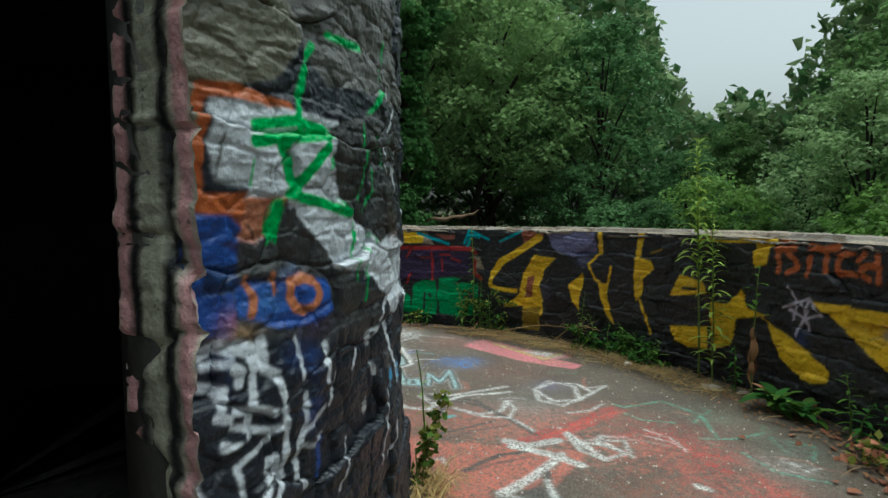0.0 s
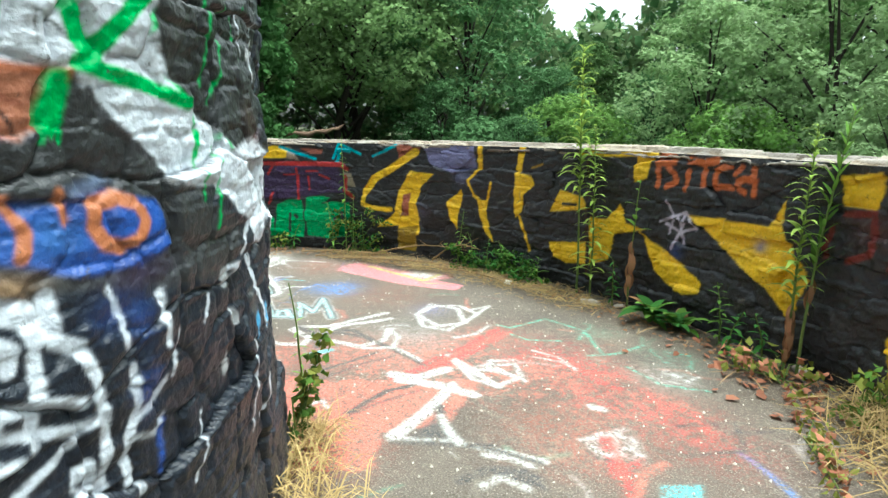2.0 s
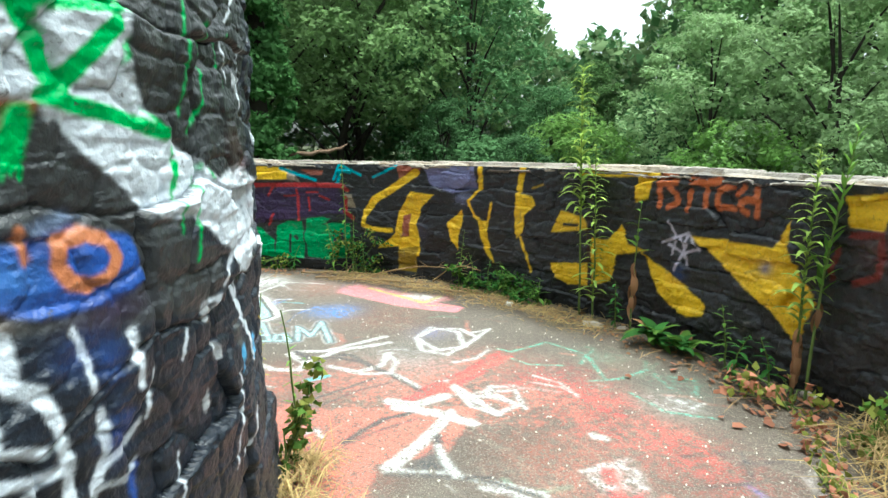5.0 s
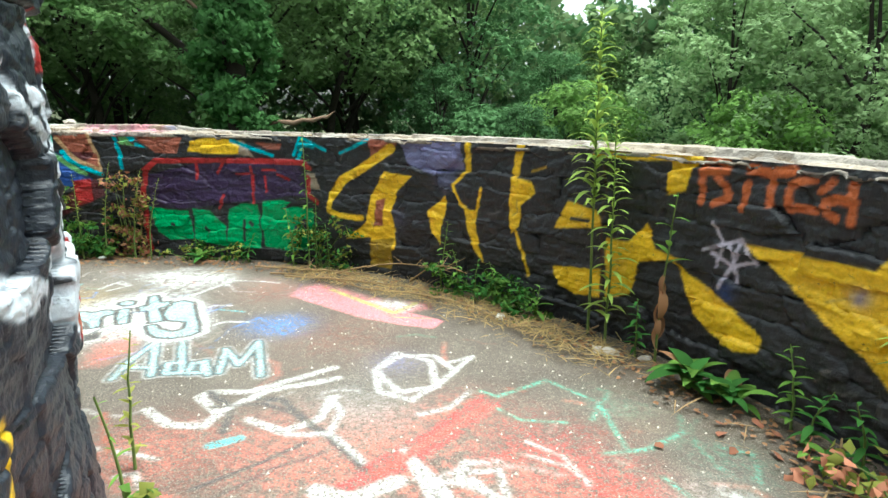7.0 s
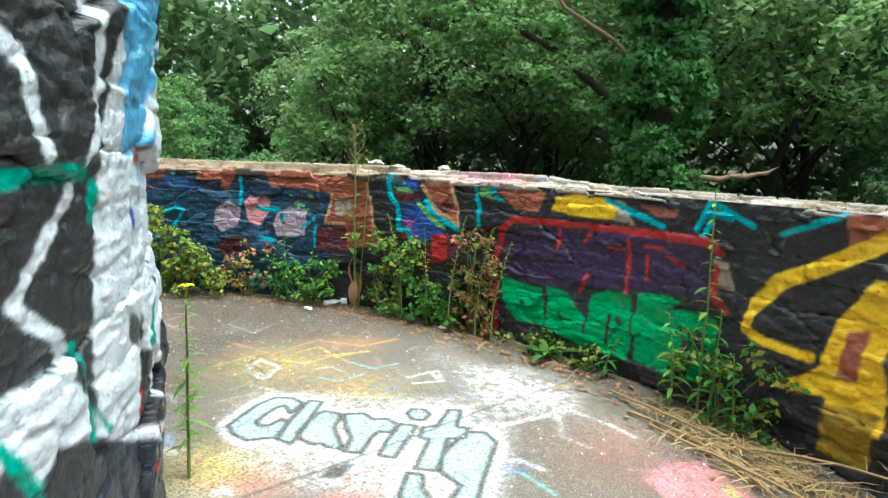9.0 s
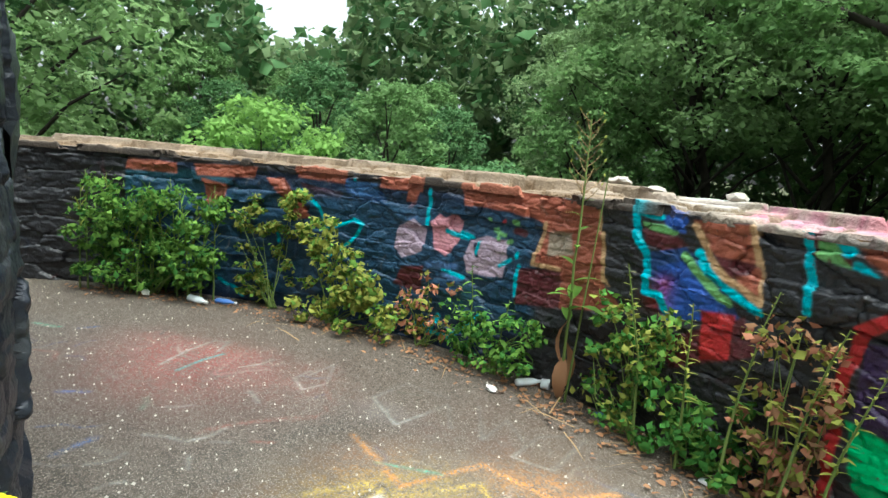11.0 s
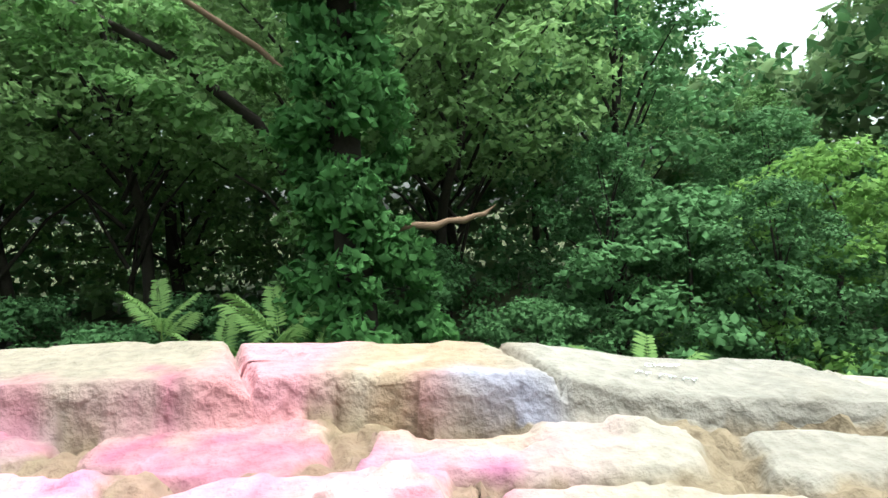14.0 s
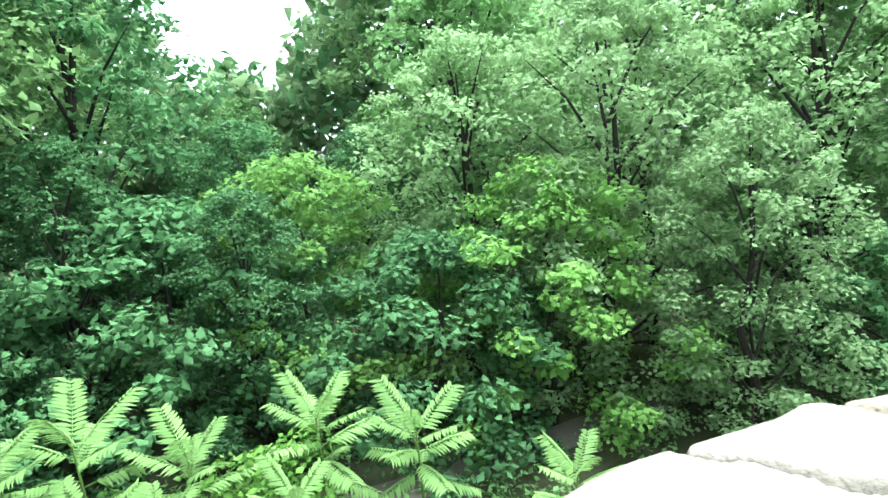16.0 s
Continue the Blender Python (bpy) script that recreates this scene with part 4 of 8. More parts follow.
tower_paint.line(SPRAY, 0.015, (4.97, 1.85, 5.01, 1.58), soft=.006, alpha=.55)
tower_paint.line(SPRAY, 0.015, (4.85, 1.82, 4.88, 1.62, 4.97, 1.54), soft=.006, alpha=.55)
tower_paint.line(SPRAY, 0.017, (4.72, 1.81, 4.68, 1.68), soft=.006, alpha=.8)
tower_paint.line(SPRAY, 0.008, (5.58, 1.68, 5.59, 1.61), soft=.006)
tower_paint.line(WHITE, 0.046, (5.65, 1.18, 5.60, 1.16, 5.59, 1.12), soft=.006, worn=.12)
tower_paint.line(WHITE, 0.032, (5.66, 1.12, 5.64, 1.11, 5.65, 1.08), soft=.006, worn=.12)
tower_paint.line(WHITE, 0.032, (5.56, 1.18, 5.56, 1.14, 5.56, 1.10, 5.52, 1.07, 5.50, 1.01, 5.48, 0.95, 5.47, 0.87, 5.48, 0.77), soft=.006, worn=.12)
tower_paint.line(WHITE, 0.027, (5.60, 1.09, 5.61, 1.02, 5.62, 0.97), soft=.006, worn=.12)
tower_paint.line(WHITE, 0.023, (5.67, 1.01, 5.59, 0.99, 5.52, 0.96), soft=.006, worn=.12)
tower_paint.line(WHITE, 0.020, (5.68, 0.97, 5.62, 0.95, 5.55, 0.92, 5.48, 0.91), soft=.006, worn=.12)
tower_paint.line(WHITE, 0.020, (5.61, 1.01, 5.62, 0.92), soft=.006, worn=.12)
tower_paint.line(WHITE, 0.020, (5.54, 0.90, 5.58, 0.88, 5.64, 0.86), soft=.006, worn=.12)
tower_paint.line(WHITE, 0.020, (5.69, 0.92, 5.65, 0.91), soft=.006, worn=.12)
tower_paint.line(WHITE, 0.027, (5.55, 0.81, 5.54, 0.83, 5.52, 0.83, 5.51, 0.78), soft=.006, worn=.12)
tower_paint.line(WHITE, 0.017, (5.43, 1.16, 5.41, 1.10, 5.41, 1.04), soft=.006, worn=.12)
tower_paint.line(WHITE, 0.024, (5.28, 1.11, 5.27, 1.06, 5.27, 0.99), soft=.006, worn=.12)
tower_paint.line(WHITE, 0.027, (5.39, 0.98, 5.38, 0.89, 5.41, 0.83, 5.41, 0.72), soft=.006, worn=.12)
tower_paint.line(WHITE, 0.021, (5.39, 0.86, 5.31, 0.87, 5.27, 0.90), soft=.006, worn=.12)
tower_paint.line(WHITE, 0.017, (5.41, 0.82, 5.30, 0.78, 5.28, 0.81), soft=.006, worn=.12)
tower_paint.line(WHITE, 0.015, (5.22, 1.00, 5.24, 0.90), soft=.006, worn=.12)
tower_paint.line(WHITE, 0.012, (5.12, 0.74, 5.13, 0.64, 5.18, 0.57), soft=.006, worn=.12)
tower_paint.line(WHITE, 0.013, (5.06, 1.04, 5.09, 0.98), soft=.006, worn=.12)
tower_paint.line(WHITE, 0.013, (4.74, 0.81, 4.73, 0.68, 4.78, 0.50), soft=.006, worn=.12)
tower_paint.line(WHITE, 0.013, (4.44, 1.99, 4.65, 1.85, 4.62, 1.70), soft=.006, worn=.12)
tower_paint.line(WHITE, 0.012, (4.40, 1.82, 4.50, 1.63), soft=.006, worn=.12)
tower_paint.line(WHITE, 0.020, (4.73, 1.21, 4.85, 1.12), soft=.006, worn=.12)
tower_paint.line(WHITE, 0.016, (4.58, 1.34, 4.60, 1.17, 4.67, 1.00), soft=.006, worn=.12)
tower_paint.line(WHITE, 0.016, (4.88, 1.09, 4.97, 1.08), soft=.006, worn=.12)
tower_paint.line((0.42, 0.43, 0.45), 0.044, (4.95, 1.07, 4.94, 1.05), soft=.006, worn=.3)
tower_paint.line((0.42, 0.43, 0.45), 0.044, (4.89, 0.93, 4.87, 0.91), soft=.006, worn=.3)
tower_paint.line((0.42, 0.43, 0.45), 0.044, (4.94, 0.81, 4.93, 0.78), soft=.006, worn=.3)
tower_paint.line((0.42, 0.43, 0.45), 0.044, (4.53, 1.72, 4.49, 1.70), soft=.006, worn=.3)
tower_paint.line(SKYBLUE, 0.027, (4.67, 0.86, 4.69, 0.80), soft=.006)
tower_paint.mist(BLUE, 5.34, 0.91, 0.05, 0.05, alpha=0.70)
tower_paint.line(BLUE, 0.031, (5.28, 0.80, 5.30, 0.68), soft=.006, alpha=.5, worn=.5)
tower_paint.mist(BLUE, 5.35, 1.07, 0.05, 0.05, alpha=0.50)
tower_paint.mist(BLUE, 5.43, 1.11, 0.06, 0.04, alpha=0.40)
# tower, second side
tower_paint.line(WHITE, 0.033, (3.87, 1.61, 3.82, 1.53, 3.48, 1.40), soft=.007)
tower_paint.fill(WHITE, (4.14, 1.19, 3.98, 1.13, 3.74, 1.05, 3.89, 1.02, 4.05, 1.04, 4.18, 1.10))
tower_paint.line(WHITE, 0.027, (3.31, 1.19, 3.30, 0.97, 3.41, 0.76), soft=.007)
tower_paint.line(YELLOW, 0.035, (4.16, 0.84, 4.13, 0.76, 4.19, 0.68), soft=.007)
tower_paint.line(WHITE, 0.047, (3.72, 1.56, 3.62, 1.55, 3.53, 1.51, 3.47, 1.41, 3.45, 1.30, 3.46, 1.19, 3.55, 1.13, 3.63, 1.10, 3.70, 1.07, 3.77, 1.04), soft=.007)
tower_paint.line(RED, 0.036, (3.49, 1.78, 3.47, 1.66, 3.35, 1.60, 3.35, 1.40, 3.24, 1.26, 3.15, 1.13, 2.98, 0.94), soft=.007)
tower_paint.fill(RED, (3.52, 1.68, 3.32, 1.69, 3.35, 1.64, 3.53, 1.62))
tower_paint.line(WHITE, 0.023, (3.41, 1.68, 3.29, 1.68, 3.21, 1.60, 3.09, 1.53, 3.00, 1.46), soft=.007)
tower_paint.line(WHITE, 0.019, (3.55, 1.78, 3.52, 1.70), soft=.007)
tower_paint.line(WHITE, 0.019, (2.67, 1.85, 2.66, 1.67), soft=.007)
tower_paint.line(WHITE, 0.014, (3.13, 1.41, 3.22, 1.29), soft=.007)
tower_paint.fill(WHITE, (3.25, 1.24, 3.09, 1.15, 3.00, 0.95, 3.24, 0.98, 3.36, 0.75, 3.50, 0.84, 3.65, 0.94, 3.52, 0.99, 3.39, 1.03, 3.32, 1.08))
tower_paint.line(TEAL, 0.024, (2.89, 1.20, 2.78, 0.96), soft=.007)
tower_paint.fill(RED, (3.29, 0.90, 2.66, 0.65, 2.69, 0.38, 3.32, 0.73), alpha=.8)
tower_paint.line(ORANGE, 0.018, (3.19, 0.86, 3.15, 0.67), soft=.007)
# the white loops and red strokes round the corner
tower_paint.line(WHITE, 0.041, (3.70, 1.54, 3.62, 1.55, 3.55, 1.50, 3.49, 1.41, 3.46, 1.30, 3.46, 1.17, 3.54, 1.13), soft=.006)
tower_paint.fill(WHITE, (3.54, 1.14, 3.47, 1.12, 3.46, 1.06, 3.55, 1.04, 3.70, 1.07, 3.78, 1.05, 3.78, 1.07, 3.70, 1.09, 3.62, 1.11))
tower_paint.fill(WHITE, (3.27, 1.22, 3.16, 1.16, 3.08, 1.05, 3.09, 0.97, 3.22, 1.02, 3.39, 1.00, 3.31, 0.95, 3.37, 0.79, 3.52, 0.88, 3.53, 1.00, 3.55, 1.04, 3.43, 1.04, 3.33, 1.13))
tower_paint.fill(RED, (3.54, 1.68, 3.41, 1.69, 3.34, 1.64, 3.54, 1.62), worn=.2)
tower_paint.line(RED, 0.027, (3.53, 1.77, 3.51, 1.72, 3.51, 1.68), soft=.006, worn=.2)
tower_paint.line(RED, 0.027, (3.39, 1.53, 3.36, 1.46, 3.32, 1.39, 3.26, 1.29, 3.19, 1.23, 3.14, 1.15, 3.06, 0.99), soft=.006, worn=.4)
tower_paint.line(WHITE, 0.020, (3.56, 1.76, 3.54, 1.72, 3.54, 1.63), soft=.006)
tower_paint.line(WHITE, 0.037, (3.39, 1.68, 3.32, 1.67, 3.28, 1.64), soft=.006)
tower_paint.line(WHITE, 0.027, (3.30, 1.63, 3.17, 1.57, 3.10, 1.47, 3.09, 1.43, 3.18, 1.36, 3.21, 1.29), soft=.006)
tower_paint.line(TEAL, 0.025, (3.16, 1.41, 2.90, 1.41), soft=.006)
tower_paint.line(TEAL, 0.015, (2.95, 1.11, 2.95, 0.98, 2.98, 0.71), soft=.006)
tower_paint.fill((0.5, 0.12, 0.06), (3.28, 0.86, 3.13, 0.82, 3.15, 0.66, 3.31, 0.76), worn=.3)
tower_paint.fill(BLACK, (2.70, 1.73, 2.46, 1.80, 2.40, 1.61, 2.44, 1.39, 2.53, 1.12, 2.69, 1.06, 2.79, 1.05))
tower_paint.fill(DKGREY, (2.73, 1.30, 2.56, 1.29, 2.55, 1.17, 2.68, 1.16, 2.72, 1.21), alpha=.6)
tower_paint.line(WHITE, 0.042, (2.69, 1.68, 2.62, 1.65, 2.51, 1.61, 2.45, 1.47, 2.39, 1.40), soft=.007)
tower_paint.line(RED, 0.035, (2.68, 1.60, 2.68, 1.45), soft=.007)
tower_paint.line(RED, 0.028, (2.44, 1.79, 2.39, 1.71), soft=.007)
tower_paint.line(RED, 0.028, (2.74, 1.35, 2.75, 1.22), soft=.007)
tower_paint.fill(WHITE, (2.34, 1.71, 2.16, 1.76, 1.69, 1.43, 1.88, 1.24, 1.70, 1.01, 2.00, 0.57, 2.48, 0.82, 2.62, 0.98, 2.66, 1.05, 2.51, 1.11, 2.45, 1.30, 2.39, 1.39))
tower_paint.fill(SKYBLUE, (2.25, 1.84, 1.72, 1.97, 1.73, 1.67, 1.98, 1.46, 2.22, 1.51), alpha=.8)
tower_paint.line(WHITE, 0.035, (2.32, 1.82, 2.23, 1.70, 2.29, 1.50), soft=.007)
tower_paint.line(BLACK, 0.035, (2.15, 1.70, 2.09, 1.63), soft=.007)
tower_paint.line(BLACK, 0.035, (2.15, 1.08, 2.11, 0.94), soft=.007)
tower_paint.line(BLACK, 0.028, (2.42, 1.17, 2.54, 1.07), soft=.007)
tower_paint.line(BLACK, 0.028, (2.09, 0.86, 2.08, 0.72), soft=.007)
# white and red strokes on the north-east side
tower_paint.fill((0.03, 0.032, 0.036), (3.09, 1.76, 2.17, 1.98, 2.39, 1.41, 2.46, 0.79, 2.48, 0.49, 3.02, 0.81, 3.21, 0.98), alpha=.85)
tower_paint.line(WHITE, 0.068, (2.84, 1.82, 2.80, 1.72, 2.89, 1.65), soft=.006)
tower_paint.line(WHITE, 0.049, (3.10, 1.65, 3.01, 1.63, 2.93, 1.59), soft=.006)
tower_paint.line(WHITE, 0.053, (3.12, 1.56, 3.05, 1.52, 2.96, 1.45, 3.01, 1.41), soft=.006)
tower_paint.line(WHITE, 0.053, (3.08, 1.39, 3.10, 1.34, 3.15, 1.26), soft=.006)
tower_paint.fill(WHITE, (3.18, 1.15, 3.08, 1.14, 2.97, 1.08, 2.94, 0.99, 2.86, 0.85, 3.04, 0.88, 3.21, 1.00))
tower_paint.fill(RED, (3.16, 1.27, 3.12, 1.24, 3.11, 1.17, 3.18, 1.19))
tower_paint.line(RED, 0.049, (3.17, 1.22, 3.11, 1.10, 3.07, 1.00, 3.05, 0.88), soft=.006)
tower_paint.line(RED, 0.023, (2.49, 1.91, 2.33, 1.85), soft=.006)
tower_paint.line(RED, 0.023, (2.77, 1.64, 2.75, 1.53), soft=.006, worn=.4)
tower_paint.line(BRICK, 0.023, (2.81, 1.49, 2.83, 1.32), soft=.006, worn=.5)
tower_paint.line(WHITE, 0.034, (2.36, 1.81, 2.36, 1.62, 2.48, 1.41, 2.70, 1.18, 2.54, 1.05, 2.71, 0.92), soft=.006)
tower_paint.line(WHITE, 0.042, (2.76, 1.67, 2.65, 1.63, 2.61, 1.46), soft=.006, worn=.2)
tower_paint.line(TEAL, 0.034, (3.05, 1.41, 2.88, 1.41, 2.45, 1.42), soft=.006)
tower_paint.line(TEAL, 0.025, (2.95, 1.06, 2.87, 0.96, 2.89, 0.89), soft=.006)
tower_paint.line(TEAL, 0.025, (2.62, 1.01, 2.37, 0.78), soft=.006)
tower_paint.line(TEAL, 0.030, (2.89, 1.21, 2.90, 1.17), soft=.006)
tower_paint.fill((0.3, 0.3, 0.3), (3.03, 1.31, 2.89, 1.28, 2.90, 1.25, 3.04, 1.27), alpha=.6)
tower_paint.fill(WHITE, (2.80, 1.02, 2.58, 1.00, 2.40, 0.80, 2.77, 0.92, 2.89, 0.87))
tower_paint.fill((0.32, 0.04, 0.02), (3.04, 0.86, 2.97, 0.83, 2.95, 0.77, 3.05, 0.83))
tower_paint.line(TEAL, 0.035, (2.41, 1.39, 2.43, 1.32), soft=.007)
tower_paint.line(TEAL, 0.035, (2.51, 1.04, 2.50, 0.93, 2.47, 0.82), soft=.007)
tower_paint.line(TEAL, 0.042, (2.81, 0.99, 2.72, 0.85, 2.69, 0.78), soft=.007)
tower_paint.fill(WHITE, (2.81, 1.01, 2.63, 1.03, 2.51, 0.92, 2.64, 0.88, 2.70, 0.84, 2.76, 0.93))
tower_paint.line(RED, 0.021, (2.06, 0.78, 2.09, 0.47), soft=.007)
tower_paint.line(SKYBLUE, 0.021, (2.07, 1.42, 2.07, 1.26), soft=.007)
tower_paint.fill(WHITE, (2.19, 1.71, 1.28, 1.93, 1.23, 0.92, 1.72, 0.85, 2.30, 1.08), alpha=.9)
tower_paint.fill(SKYBLUE, (2.19, 1.71, 1.92, 1.78, 1.83, 1.70, 2.00, 1.54, 2.09, 1.44, 2.23, 1.48), alpha=.75)
tower_paint.fill(SKYBLUE, (1.70, 1.82, 1.23, 1.83, 1.33, 1.66, 1.75, 1.67), alpha=.75)
tower_paint.fill(SKYBLUE, (2.08, 1.52, 1.94, 1.54, 2.01, 1.37, 2.09, 1.36), alpha=.5)
tower_paint.line(BRICK, 0.045, (2.09, 1.45, 2.00, 1.47), soft=.007)
tower_paint.line(BLUE, 0.027, (2.13, 1.32, 2.10, 1.26), soft=.007)
tower_paint.line(DKGREY, 0.045, (1.81, 1.11, 1.81, 1.04), soft=.007)
tower_paint.line(ORANGE, 0.027, (1.53, 1.03, 1.39, 0.96), soft=.007)
tower_paint.line(TEAL, 0.027, (1.80, 1.23, 1.85, 1.14), soft=.007)
tower_paint.line(TEAL, 0.036, (1.90, 0.99, 2.01, 0.80), soft=.007)
tower_paint.fill(DKGREY, (2.23, 1.05, 2.12, 0.98, 2.15, 0.92, 2.22, 0.97))
tower_paint.fill(BLACK, (2.11, 0.90, 1.96, 0.86, 1.94, 0.61, 2.13, 0.67))
tower_paint.line(RED, 0.036, (2.09, 0.76, 2.11, 0.69), soft=.007)
tower_paint.line(RED, 0.027, (1.75, 0.65, 1.73, 0.48), soft=.007)
tower_paint.line(SKYBLUE, 0.036, (1.57, 0.65, 1.58, 0.46), soft=.007)
# floor
floor_paint.fill(CORAL, (-0.26, 3.95, -0.01, 3.80, 0.48, 3.73, 0.93, 3.60, 0.60, 3.13, 0.25, 3.12, 0.18, 2.80, -0.23, 2.89), worn=0.79)
floor_paint.mist(CORAL, 1.59, 3.40, 0.35, 0.35, alpha=0.68, worn=.7)
floor_paint.mist(CORAL, 1.78, 2.97, 0.3, 0.30, alpha=0.61, worn=.7)
floor_paint.mist(CORAL, 1.33, 3.75, 0.25, 0.25, alpha=0.61, worn=.7)
floor_paint.mist(CHALK, 0.67, 4.36, 0.45, 0.45, alpha=0.47, worn=.6)
floor_paint.mist(CORAL, 1.84, 2.59, 0.3, 0.30, alpha=0.41, worn=.7)
floor_paint.mist(CORAL, 0.57, 4.04, 0.35, 0.35, alpha=0.94, worn=.65)
floor_paint.mist(CORAL, 0.21, 4.21, 0.35, 0.35, alpha=0.94, worn=.65)
floor_paint.mist(REDF, 1.45, 3.90, 0.35, 0.35, alpha=0.81, worn=.7)
floor_paint.mist(REDF, 1.61, 3.56, 0.3, 0.30, alpha=0.81, worn=.7)
floor_paint.mist(CORAL, 1.16, 4.28, 0.3, 0.30, alpha=0.81, worn=.7)
floor_paint.mist(CHALK, -0.30, 7.39, 0.6, 0.60, alpha=0.54, worn=.6)
floor_paint.mist(CORAL, -0.36, 4.23, 0.35, 0.35, alpha=0.94, worn=.5)
floor_paint.mist(BRICK, 0.59, 5.54, 0.5, 0.50, alpha=0.47, worn=.6)
floor_paint.fill(CORAL, (0.00, 4.14, 0.48, 4.19, 1.04, 4.50, 1.37, 4.41, 1.14, 4.00, 1.55, 3.78, 1.76, 3.35, 1.89, 3.08, 1.59, 2.90, 1.24, 3.13, 0.66, 3.37, 0.38, 3.53, 0.01, 3.64), worn=1.04, soft=.15, alpha=.5)
floor_paint.mist(REDF, 1.70, 2.96, 0.22, 0.22, alpha=0.95, worn=.75)
floor_paint.mist(REDF, 1.48, 3.20, 0.2, 0.20, alpha=0.81, worn=.75)
floor_paint.mist(REDF, 1.77, 2.66, 0.2, 0.20, alpha=0.68, worn=.75)
floor_paint.mist(CORAL, -0.02, 3.05, 0.3, 0.30, alpha=0.95, worn=.6)
floor_paint.mist(BRICK, 1.08, 2.93, 0.4, 0.40, alpha=0.61, worn=.7)
floor_paint.mist(TEALW, 2.04, 4.22, 0.25, 0.25, alpha=0.47, worn=.8)
floor_paint.mist(TEALW, 2.27, 3.68, 0.3, 0.30, alpha=0.41, worn=.8)
floor_paint.mist(CHALK, 2.01, 3.37, 0.2, 0.20, alpha=0.68, worn=.75)
floor_paint.line(GREYP, .05, (2.41, 3.16, 2.53, 2.89, 2.29, 2.68, 1.95, 2.72, 1.87, 2.94), worn=0.84, soft=.03)
floor_paint.line(CHALK, .06, (1.44, 2.88, 1.25, 2.82, 1.22, 2.67, 1.38, 2.62, 1.44, 2.82), worn=0.84, soft=.03)
floor_paint.line(REDF, .06, (1.33, 2.85, 1.28, 2.60, 1.19, 2.41), worn=0.69, soft=.025)
floor_paint.line(GREYP, .05, (0.53, 2.65, 0.67, 2.70, 0.82, 2.66, 0.86, 2.51), worn=0.59, soft=.025)
floor_paint.line(CHALK, .05, (0.61, 2.59, 0.72, 2.63, 0.79, 2.53), worn=0.59, soft=.02)
floor_paint.line(REDF, .08, (0.41, 3.75, 0.80, 3.90, 1.35, 4.35), worn=0.74)
floor_paint.line(CHALK, .07, (0.43, 3.71, 0.65, 3.60, 0.81, 3.43), worn=0.49)
floor_paint.line(CHALK, .05, (0.82, 3.95, 0.87, 3.62, 0.98, 3.49), worn=0.54)
floor_paint.line(CHALK, .04, (1.00, 3.80, 1.19, 3.79, 1.16, 3.53), worn=0.64)
floor_paint.line(CHALK, .07, (0.73, 3.58, 0.52, 3.28, 0.30, 3.06), worn=0.49)
floor_paint.line(GREYP, .06, (0.59, 3.33, 0.56, 3.09, 0.61, 2.95), worn=0.54)
floor_paint.line(CHALK, .05, (0.30, 3.06, 0.56, 2.98, 0.94, 2.70), worn=0.54)
floor_paint.line(GREYP, .05, (0.11, 3.37, 0.35, 3.58, 0.54, 3.63), worn=0.54)
floor_paint.line(GREYP, .04, (0.29, 3.03, 0.76, 2.88), worn=0.64)
floor_paint.line(GREYP, .05, (0.53, 2.65, 0.69, 2.69, 0.83, 2.56), worn=0.64)
floor_paint.line(CHALK, .04, (1.19, 2.84, 1.36, 2.85, 1.30, 2.65), worn=0.74)
floor_paint.line(REDF, .05, (1.30, 2.86, 1.20, 2.53, 1.38, 2.62), worn=0.74)
floor_paint.line(GREYP, .04, (1.73, 2.85, 2.04, 2.82, 1.89, 2.57, 1.59, 2.61), worn=0.84)
floor_paint.fill(AQUA, (1.35, 2.43, 1.53, 2.39, 1.44, 2.25, 1.28, 2.30), worn=0.54)
floor_paint.line(CHALK, .05, (1.40, 3.15, 1.44, 3.09), worn=0.44)
floor_paint.line(REDF, .05, (1.47, 3.81, 1.59, 3.40, 1.69, 3.29), worn=0.74)
floor_paint.line(TEALW, .03, (1.73, 4.58, 1.91, 4.25, 1.82, 3.81), worn=0.64)
floor_paint.line(TEALW, .03, (1.87, 3.59, 1.93, 3.30, 2.15, 3.16), worn=0.74)
floor_paint.line(CHALK, .03, (-0.14, 3.48, -0.02, 3.54, 0.00, 3.44), worn=0.44)
floor_paint.line(CHALK, .06, (-0.45, 4.67, -0.30, 4.48, -0.13, 4.43, -0.08, 4.55, -0.21, 4.76, -0.16, 4.81, 0.05, 4.77, 0.29, 4.88, 0.53, 4.99), worn=0.49)
floor_paint.line(GREYP, .05, (-0.16, 4.81, -0.02, 4.59, -0.03, 4.36), worn=0.44)
floor_paint.line(GREYP, .05, (0.06, 4.69, 0.24, 4.63, 0.38, 4.33, 0.49, 4.20, 0.61, 3.94), worn=0.49)
floor_paint.line(CHALK, .06, (0.51, 4.61, 0.42, 4.38, 0.25, 4.30, 0.08, 4.45), worn=0.59)
floor_paint.line(CHALK, .05, (0.49, 4.20, 0.61, 3.96), worn=0.54)
floor_paint.line(AQUA, .06, (-0.07, 4.24, 0.05, 4.28), worn=0.34)
floor_paint.line(GREYP, .03, (-0.09, 3.91, 0.17, 4.05, 0.36, 4.18), worn=0.44)
floor_paint.line(REDF, .07, (0.60, 3.88, 0.96, 4.15, 1.31, 4.43), worn=0.74)
floor_paint.line(CHALK, .09, (0.41, 3.80, 0.54, 3.71, 0.74, 3.79), worn=0.44)
floor_paint.line(CHALK, .06, (0.81, 4.01, 0.86, 3.80, 0.93, 3.66), worn=0.54)
